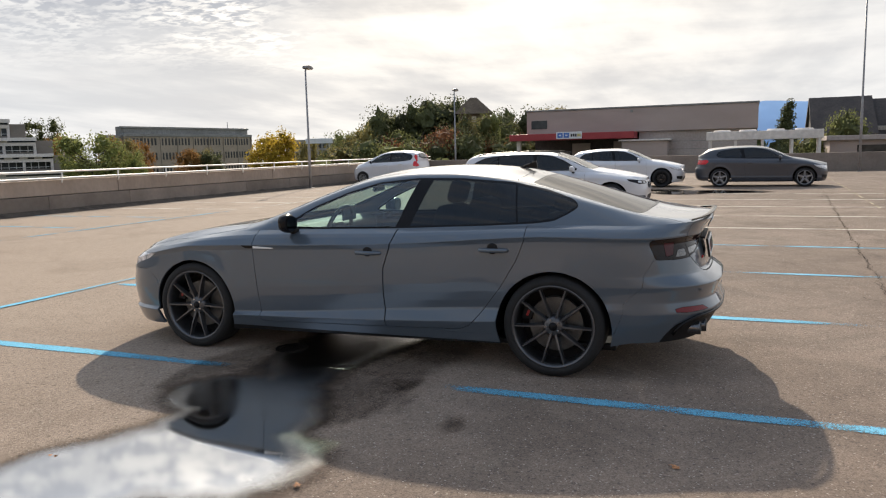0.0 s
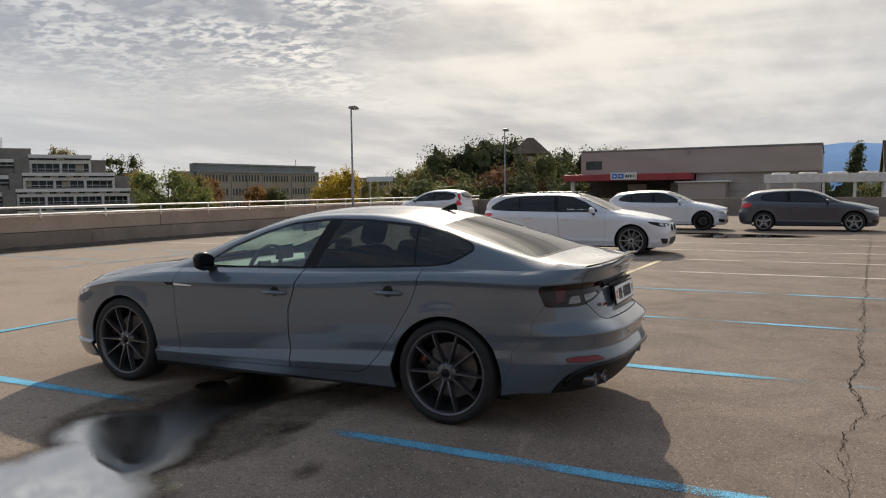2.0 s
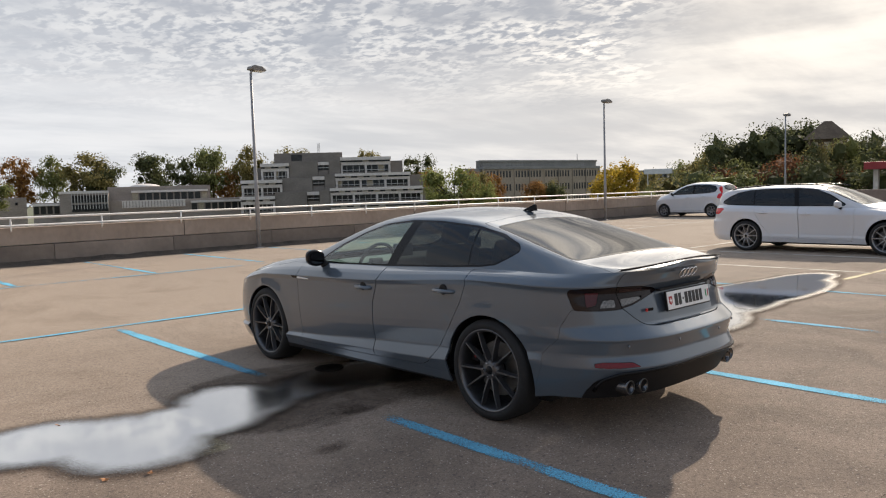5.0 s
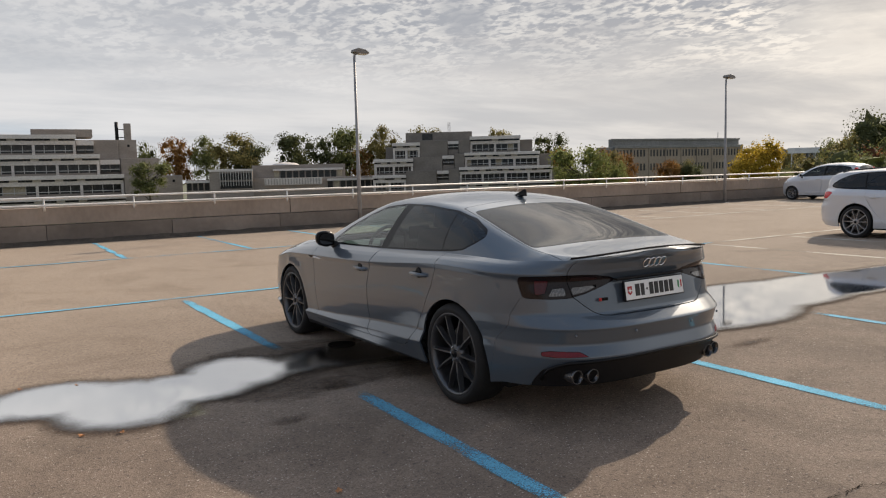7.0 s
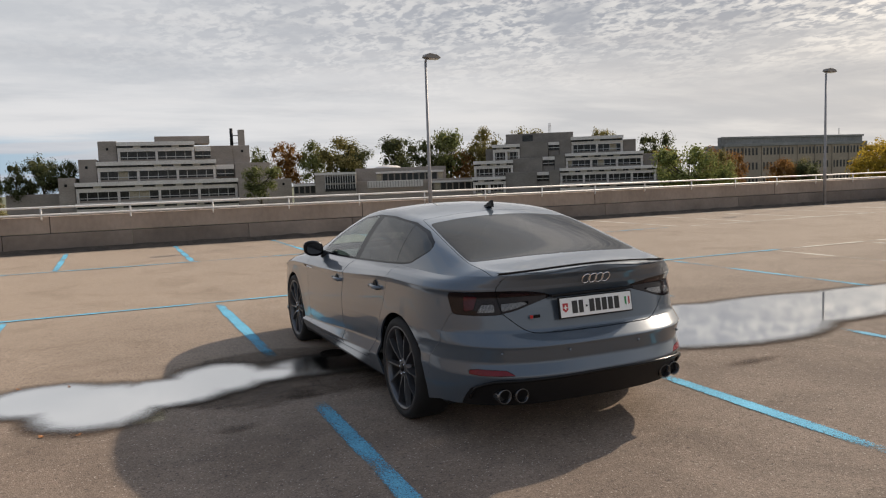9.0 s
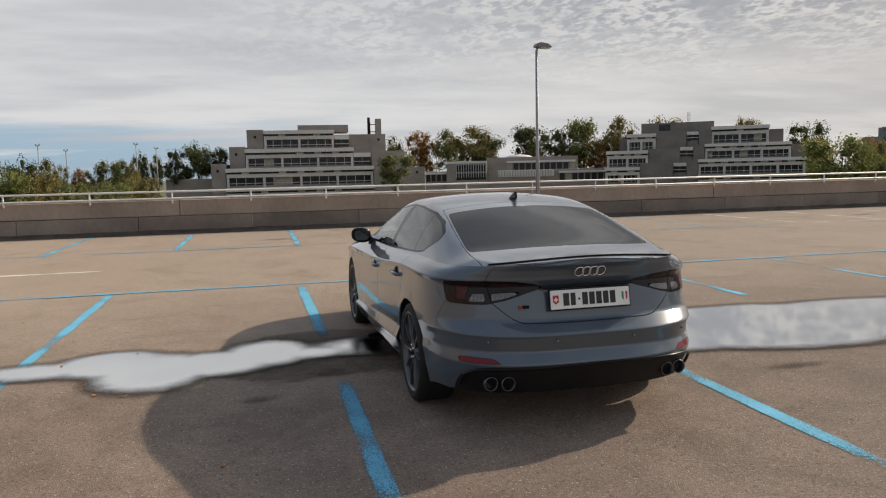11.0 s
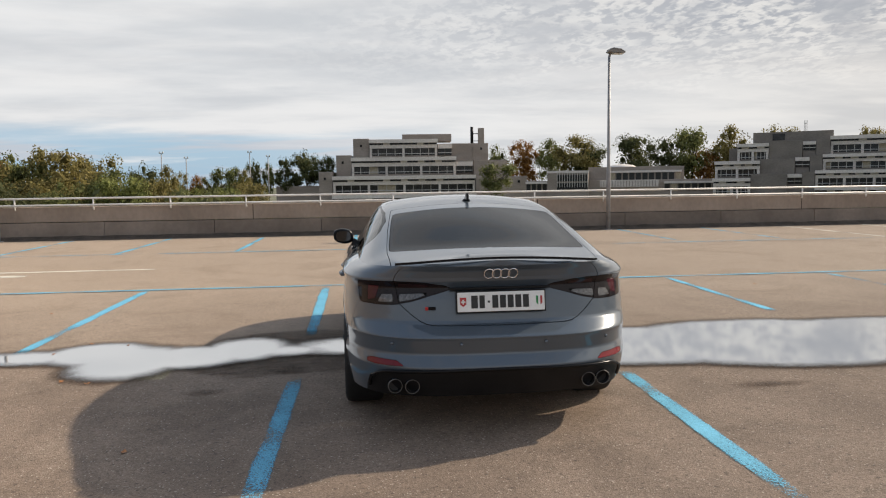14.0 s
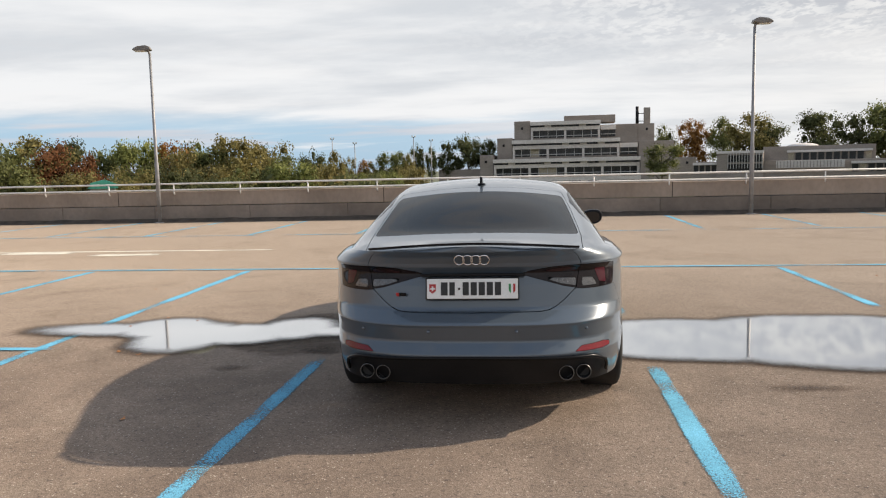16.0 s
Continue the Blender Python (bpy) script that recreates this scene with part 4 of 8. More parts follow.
def outward(bm):
    t = 0.0
    for f in bm.faces:
        c = f.calc_center_median()
        t += f.calc_area() * f.normal.dot(c - Vector((0, max(-1.3, min(1.3, c.y)), 0.45)))
    if t < 0:
        bmesh.ops.reverse_faces(bm, faces=bm.faces)
    bm.normal_update()
    return bm


def wheel(parent, x, y, r, rim, width, spokes, mat, pairs=True, caliper=None, turn=0.0, fat=1.0):
    """Wheel with its outer face towards the side that x lies on."""
    s = 1 if x > 0 else -1
    w = new("wheel")
    w.parent = parent
    w.matrix_local = Matrix.Translation((x, y, r)) @ (Matrix.Identity(4) if s > 0 else Matrix.Rotation(math.pi, 4, "Z"))
    h = width
    part("tyre", lathe([(rim - 0.004, -h + 0.02), (rim + 0.02, -h + 0.004), (r - 0.03, -h), (r - 0.008, -h + 0.012), (r, -h + 0.035), (r, -0.035),
                        (r - 0.008, -0.012), (r - 0.028, 0.0), (rim + 0.03, 0.003), (rim + 0.008, -0.002), (rim - 0.004, -0.012)], 56), M_TYRE, w, smooth=True)
    bm = lathe([(rim - 0.012, -h + 0.02), (rim - 0.02, -0.05), (rim - 0.014, -0.014), (rim - 0.004, -0.004), (rim + 0.006, -0.004), (rim + 0.004, -0.02)], 56)
    bm2 = lathe([(0.0, -0.022), (0.052, -0.022), (0.062, -0.03), (0.075, -0.055), (0.075, -0.09), (0.0, -0.09)], 28)
    me = bpy.data.meshes.new("tmp")
    bm2.to_mesh(me)
    bm.from_mesh(me)
    bm2.free()
    bpy.data.meshes.remove(me)
    part("rim", bm, mat, w, smooth=True)
    for k in range(spokes):
        a = turn + 2 * math.pi * k / spokes
        for off in ((-1, 1) if pairs else (0,)):
            b = bmesh.new()
            w0, w1 = (0.0095 * fat, 0.0085 * fat) if pairs else (0.018 * fat, 0.016 * fat)
            o0, o1 = (0.013 * off, 0.074 * off * rim / 0.26) if pairs else (0, 0)
            r0, r1 = 0.045, rim - 0.012
            rings = []
            for rr, oo, ww, d0, d1 in ((r0, o0, w0 + 0.004, -0.026, -0.07), ((r0 + r1) / 2, (o0 + o1) / 2, w0, -0.012, -0.05), (r1, o1, w1, -0.012, -0.04)):
                rings.append([b.verts.new((dd, oo + e, rr)) for dd, e in ((d1, -ww * 1.2), (d0, -ww * 0.55), (d0, ww * 0.55), (d1, ww * 1.2))])
            for p, q2 in zip(rings, rings[1:]):
                for j in range(4):
                    b.faces.new((p[j], p[(j + 1) % 4], q2[(j + 1) % 4], q2[j]))
            b.faces.new(rings[0]), b.faces.new(rings[-1][::-1])
            bmesh.ops.recalc_face_normals(b, faces=b.faces)
            bmesh.ops.rotate(b, matrix=Matrix.Rotation(a, 3, "X"), verts=b.verts)
            part("spoke", b, mat, w)
    for k in range(5):
        a = 2 * math.pi * (k + 0.5) / 5
        part("bolt", lathe([(0.0, -0.012), (0.006, -0.012), (0.008, -0.018), (0.008, -0.04)], 8, at=(0, 0.045 * math.cos(a), 0.045 * math.sin(a))), M_CHROME, w)
    part("hub_cap", lathe([(0.0, -0.013), (0.022, -0.014), (0.028, -0.02), (0.028, -0.04)], 20), M_GLOSS, w, smooth=True)
    part("brake_disc", lathe([(0.06, -0.115), (rim - 0.09, -0.115), (rim - 0.085, -0.12), (rim - 0.085, -0.14), (0.06, -0.14)], 36), M_DISC, w)
    if caliper:
        b = bmesh.new()
        rings = []
        for k in range(7):
            a = caliper - 0.22 + 0.44 * k / 6
            rings.append([b.verts.new((dx, rr * math.sin(a), rr * math.cos(a))) for dx, rr in ((-0.15, rim - 0.11), (-0.085, rim - 0.105), (-0.085, rim - 0.045), (-0.15, rim - 0.04))])
        for p, q2 in zip(rings, rings[1:]):
            for j in range(4):
                b.faces.new((p[j], p[(j + 1) % 4], q2[(j + 1) % 4], q2[j]))
        b.faces.new(rings[0]), b.faces.new(rings[-1][::-1])
        bmesh.ops.recalc_face_normals(b, faces=b.faces)
        cp = part("brake_caliper", b, M_BLACK, w)
        part("caliper_badge", box(bmesh.new(), -0.086, -0.082, -0.02, 0.02, -0.008, 0.008, 0.0, Matrix.Rotation(-caliper, 4, "X") @ Matrix.Translation((0, 0, rim - 0.075))), M_RED, cp, "red caliper badge")
    part("back_plate", lathe([(0.0, -h + 0.03), (rim - 0.01, -h + 0.03)], 28), M_BLACK, w)
    return w


def build_car(S, at, label, group=""):
    car = thing("car", label, "car", at, group)
    low, up, (cols, plan, girth) = car_skins(S)
    paint = S["paint"]

    def g_of(kind, v):
        """Girth at a place on the plan: r: at width v on the tail, f: on the nose, y: on the side."""
        n = len(cols)
        if kind == "y":
            o = np.argsort(plan[:, 1])
            return float(np.interp(v, plan[o, 1], girth[o]))
        idx = [i for i in range(n) if cols[i][0] == kind]
        xs = np.array([-plan[i, 0] for i in idx])
        gs = np.array([girth[i] for i in idx])
        o = np.argsort(xs)
        return float(np.interp(v, xs[o], gs[o]))

    def outline(pts):
        return [((g_of(k, v) if k != "g" else v), z) for k, v, z in pts]

    def sides(name, skin, mat, flange=0.012, lab="", only=None):
        made = []
        if not skin[1]:
            return made
        for mir in (False, True):
            if only is not None and mir != only:
                continue
            bm = outward(skin_bm(skin, 0, mirror=mir))
            made.append(part(name, with_flange(bm, flange), mat, car, lab))
        return made

    def whole(name, skin, mat, flange=0.012, lab="", parent=None):
        if not skin[1]:
            return None
        bm = outward(skin_bm(mirror_join(skin), 0))
        return part(name, with_flange(bm, flange), mat, parent or car, lab)

    def with_flange(bm, t):
        if not t:
            return bm
        edge = [e for e in bm.edges if len(e.link_faces) == 1]
        nrm = {v: v.normal.copy() for e in edge for v in e.verts}
        twin = {v: bm.verts.new(v.co - n * t) for v, n in nrm.items()}
        for e in edge:
            e.smooth = False
            lp = e.link_loops[0]
            a, b = lp.vert, lp.link_loop_next.vert
            try:
                bm.faces.new((b, a, twin[a], twin[b]))
            except ValueError:
                pass
        return bm

    def carve(skin, field, gap=0.0):
        """(inside, outside) of a field, with a gap between."""
        if not len(skin[0]):
            return skin, skin
        w = field(skin[0])
        inside = cut(skin, w + gap)[0]
        outside = cut(skin, w - gap)[1]
        return inside, outside

    # wheel arches and the lower edge
    for cy, cz, r in S["arches"]:
        low = carve(low, lambda V: np.where(np.abs(V[:, 0]) > 0.45, np.hypot(V[:, 1] - cy, V[:, 2] - cz) - r, 1.0))[1]
    foot = curve(S["foot"], 0.03)
    low = carve(low, lambda V: V[:, 2] - foot(V[:, 1]))[1]
    # dark shell behind the panels
    bmn = skin_bm(low)
    outward(bmn)
    for v in bmn.verts:
        v.co -= v.normal * 0.02
    me = bpy.data.meshes.new("tmp")
    bmn.to_mesh(me)
    for v in bmn.verts:
        v.co.x *= -1
    bmesh.ops.reverse_faces(bmn, faces=bmn.faces)
    bmn.from_mesh(me)
    bpy.data.meshes.remove(me)
    part("inner_shell", bmn, M_BLACK, car, smooth=True)

    # lamps, trim and panels of the lower skin
    for name, pts, mat, flange, lab in S.get("cuts_low", ()):
        poly = rounded(crisp(outline(pts)), 2)
        piece, low = carve(low, lambda V: poly_field(V[:, 3], V[:, 2], poly), 0.0012)
        if name == "tail_lamp" and "boot" in S:
            bp = outline(S["boot"])
            inner, outer = carve(piece, lambda V: poly_field(V[:, 3], V[:, 2], bp), 0.0022)
            for q2 in (outer, inner):
                subs = sides("tail_lamp", q2, mat, flange, lab)
                S.setdefault("made_lamps", []).append((q2, subs))
        elif max(p[1] for p in outline(pts)) > 0 and min(p[0] for p in outline(pts)) < 0.001:
            whole(name, piece, mat, flange, lab)
        else:
            sides(name, piece, mat, flange, lab)
    if "boot" in S:
        bp = outline(S["boot"])
        lid, low = carve(low, lambda V: poly_field(V[:, 3], V[:, 2], bp), 0.0022)
        whole("boot_lid", lid, paint, 0.014)
    for name, pts in S["doors"]:
        door, low = carve(low, lambda V: np.where((V[:, 0] < -0.5), poly_field(V[:, 1], V[:, 2], pts), 1.0), 0.0022)
        sides(name, door, paint, 0.014)
    if "bumper" in S:
        bp = outline(S["bumper"])
        bump_, low = carve(low, lambda V: poly_field(V[:, 3], V[:, 2], bp), 0.0008)
        whole("rear_bumper", bump_, paint, 0.014)
    if "front_bumper" in S:
        bp = outline(S["front_bumper"])
        bump_, low = carve(low, lambda V: poly_field(V[:, 3], V[:, 2], bp), 0.0010)
        whole("front_bumper", bump_, paint, 0.014)
    sill, low = carve(low, lambda V: np.maximum(V[:, 2] - S["sill"], np.abs(V[:, 1]) - 1.2), 0.0006)
    strip, sill = carve(sill, lambda V: V[:, 2] - S.get("strip", 0.21), 0.0006)
    sides("sill", sill, paint)
    sides("sill_strip", strip, M_BLACK, 0.012, "black sill strip")
    fender, quarter = carve(low, lambda V: -V[:, 1])
    sides("front_wing", fender, paint)
    sides("rear_quarter", quarter, paint)

    # windows
    dlo = rounded(crisp(S["dlo"], 0.2), 3)
    glassy, up = carve(up, lambda V: np.where((V[:, 4] < 1.25), poly_field(V[:, 1], V[:, 2], dlo) - S.get("trim", 0.02), 1.0), 0.0006)
    pane, trim = carve(glassy, lambda V: poly_field(V[:, 1], V[:, 2], dlo))
    sides("window_trim", trim, M_GLOSS, 0.01, "gloss black window surround")
    last = pane
    for (y0, y1, w) in S["pillars"]:
        # a pillar leans from y0 at the sill line to y1 at the roof
        def lean(V, y0=y0, y1=y1):
            t = (V[:, 2] - 0.97) / 0.32
            return V[:, 1] - (y0 + (y1 - y0) * t)
        front, rest = carve(last, lambda V: -(lean(V)), 0)
        bar, rest = carve(rest, lambda V: -(lean(V) + w), 0)
        sides("side_window", front, S["glass"][0] if (y0, y1, w) == S["pillars"][0] else G_DARK, 0)
        sides("pillar_trim", bar, M_GLOSS, 0.008, "gloss black pillar trim")
        last = rest
    sides("side_window", last, G_DARK, 0)
    for name, pts, mat, ring in S["screens"]:
        poly = rounded(pts, 2)
        zone, up = carve(up, lambda V: np.where(V[:, 4] > 0.8, poly_field(V[:, 0], V[:, 1], poly), 1.0), 0.0018)
        pane, edge = carve(zone, lambda V: poly_field(V[:, 0], V[:, 1], poly) + ring)
        whole(name, pane, mat, 0)
        whole("screen_edge", edge, M_GLOSS, 0.008, "black glass edge band")
    for name, pts in S["lids"]:
        lid, up = carve(up, lambda V: poly_field(V[:, 0], V[:, 1], pts), 0.002)
        whole(name, lid, paint, 0.012)
    whole("roof", up, paint, 0.012)

    # underside, wheel wells, wheels
    yf, yr = S["arches"][0][0], S["arches"][1][0]
    part("underbody", boxed(-0.72, 0.72, yr - 0.38, yf + 0.45, S["zb"] + 0.03, S["zb"] + 0.07, 0.01), M_BLACK, car)
    part("cabin_floor", boxed(-0.7, 0.7, yr + 0.42, yf - 0.42, S["zb"] + 0.1, S["zb"] + 0.16, 0.01), M_BLACK, car)
    R = S["wheel"]["r"]
    for cy, cz, r in S["arches"]:
        for s in (-1, 1):
            b = bmesh.new()
            rr = r + 0.012
            a0 = [(0.55, rr * math.cos(t), rr * math.sin(t)) for t in np.linspace(-0.12, math.pi + 0.12, 26)]
            v0 = [b.verts.new((s * 0.56, cy + p[1], cz + p[2])) for p in a0]
            v1 = [b.verts.new((s * (S["half"] - 0.045), cy + p[1], cz + p[2])) for p in a0]
            for k in range(len(a0) - 1):
                b.faces.new((v0[k], v0[k + 1], v1[k + 1], v1[k]))
            b.faces.new(v0)
            part("wheel_well", b, M_BLACK, car)
            wheel(car, s * S["track"], cy, R, S["wheel"]["rim"], S["wheel"]["width"], S["wheel"]["spokes"], S["wheel"]["mat"], S["wheel"]["pairs"],
                  1.2 * s if S["wheel"].get("caliper") else None, S["wheel"].get("turn", 0.0), S["wheel"].get("fat", 1.0))
    # cabin
    def seat(x, y, bench=False):
        w = 0.25 if not bench else 0.60
        st = new("seat")
        st.parent = car
        st.location = (x, y, S["zb"] + 0.16)
        part("cushion", boxed(-w, w, -0.25, 0.27, 0.10, 0.30, 0.05), M_SEAT, st, smooth=True)
        h = S.get("seat_h", 0.62) - (0.12 if bench else 0)
        part("backrest", box(bmesh.new(), -w * 0.93, w * 0.93, -0.09, 0.07, 0.0, h, 0.05, Matrix.Translation((0, -0.26, 0.24)) @ Matrix.Rotation(radians(17), 4, "X")), M_SEAT, st, smooth=True)
        for hx in ((0,) if not bench else (-0.36, 0.36)):
            part("headrest", box(bmesh.new(), hx - 0.12, hx + 0.12, -0.05, 0.05, h + 0.02, h + (0.10 if bench else 0.18), 0.035, Matrix.Translation((0, -0.26, 0.24)) @ Matrix.Rotation(radians(17), 4, "X")), M_SEAT, st, smooth=True)
    seat(-0.37, S["seats"][0])
    seat(0.37, S["seats"][0])
    seat(0, S["seats"][1], True)
    dy, dz = S["dash"]
    part("dashboard", prism([(dy + 0.5, dz - 0.02), (dy + 0.05, dz + 0.015), (dy - 0.04, dz - 0.03), (dy - 0.02, dz - 0.30), (dy + 0.5, dz - 0.35)], -0.68, 0.68, "x", 0.02), M_SEAT, car, smooth=False)
    ring = [(-0.37 + 0.18 * math.cos(t), dy - 0.22 - 0.07 * math.sin(t), dz - 0.02 + 0.17 * math.sin(t)) for t in np.linspace(0, 2 * math.pi, 28, endpoint=False)]
    sw = part("steering_wheel", tubed(ring, 0.016, 8, True), M_SEAT, car, smooth=True)
    part("steering_hub", boxed(-0.44, -0.30, dy - 0.235, dy - 0.19, dz - 0.07, dz + 0.03, 0.02), M_SEAT, sw)
    part("steering_column", tubed([(-0.37, dy - 0.2, dz - 0.02), (-0.37, dy + 0.05, dz - 0.1)], 0.035, 10), M_SEAT, car)
    # mirrors
    for s in (-1, 1):
        mx, my, mz = S["mirror"]
        mir = new("door_mirror")
        mir.parent = car
        mir.location = (s * mx, my, mz)
        b = boxed(-0.115, 0.115, -0.055, 0.075, -0.072, 0.072, 0.0)
        bmesh.ops.subdivide_edges(b, edges=b.edges, cuts=7, use_grid_fill=True)
        for v in b.verts:
            p = Vector((v.co.x / 0.115, (v.co.y - 0.01) / 0.065, v.co.z / 0.072))
            m4 = max((abs(p.x) ** 3.2 + abs(p.y) ** 2.5 + abs(p.z) ** 3.2) ** (1 / 3.0), 0.01)
            p /= m4
            tip = 1 - 0.16 * max(0, s * p.x) - 0.10 * max(0, -s * p.x)
            v.co = Vector((p.x * 0.090, p.y * 0.068 * (1 if p.y > 0 else 0.6) * tip + 0.01 - s * p.x * 0.014, p.z * 0.070 * tip + 0.008 * s * p.x))
        for v in b.verts:
            v.co.y = max(v.co.y, -0.022)
        part("mirror_shell", b, S["mirror_mat"], mir, smooth=True)
        part("mirror_glass", prism([(0.066 * math.copysign(abs(math.cos(t)) ** 0.7, math.cos(t)), 0.047 * math.copysign(abs(math.sin(t)) ** 0.7, math.sin(t))) for t in np.linspace(0, 2 * math.pi, 28, endpoint=False)], -0.026, -0.02, "y"), M_MIRROR, mir)
        part("mirror_foot", tubed([(-s * 0.08, 0.02, -0.05), (-s * 0.15, 0.02, -0.085), (-s * 0.20, 0.02, -0.09)], [0.035, 0.026, 0.03], 10), M_BLACK, mir, smooth=True)
    # handles
    for y, z in S["handles"]:
        for s in (-1, 1):
            x = S["handle_x"]
            hd = part("door_handle", tubed([(s * (x - 0.02), y + 0.105, z), (s * (x + 0.012), y + 0.085, z), (s * (x + 0.020), y, z), (s * (x + 0.012), y - 0.085, z), (s * (x - 0.02), y - 0.105, z)],
                                           [0.010, 0.014, 0.015, 0.014, 0.010], 10), paint, car, smooth=True)
            # on the grey fastback the cup's inner shade is drawn as a black disc
            part("handle_cup", lathe([(0.0, 0.0), (0.030, 0.0), (0.036, -0.004), (0.040, -0.02)], 20, "x", (s * (x + 0.004), y + 0.005, z + 0.010)) if s > 0 else
                 lathe([(0.0, 0.0), (0.030, 0.0), (0.036, 0.004), (0.040, 0.02)], 20, "x", (s * (x + 0.004), y + 0.005, z + 0.010)), M_BLACK if "ledge" in S else paint, hd)
    return car

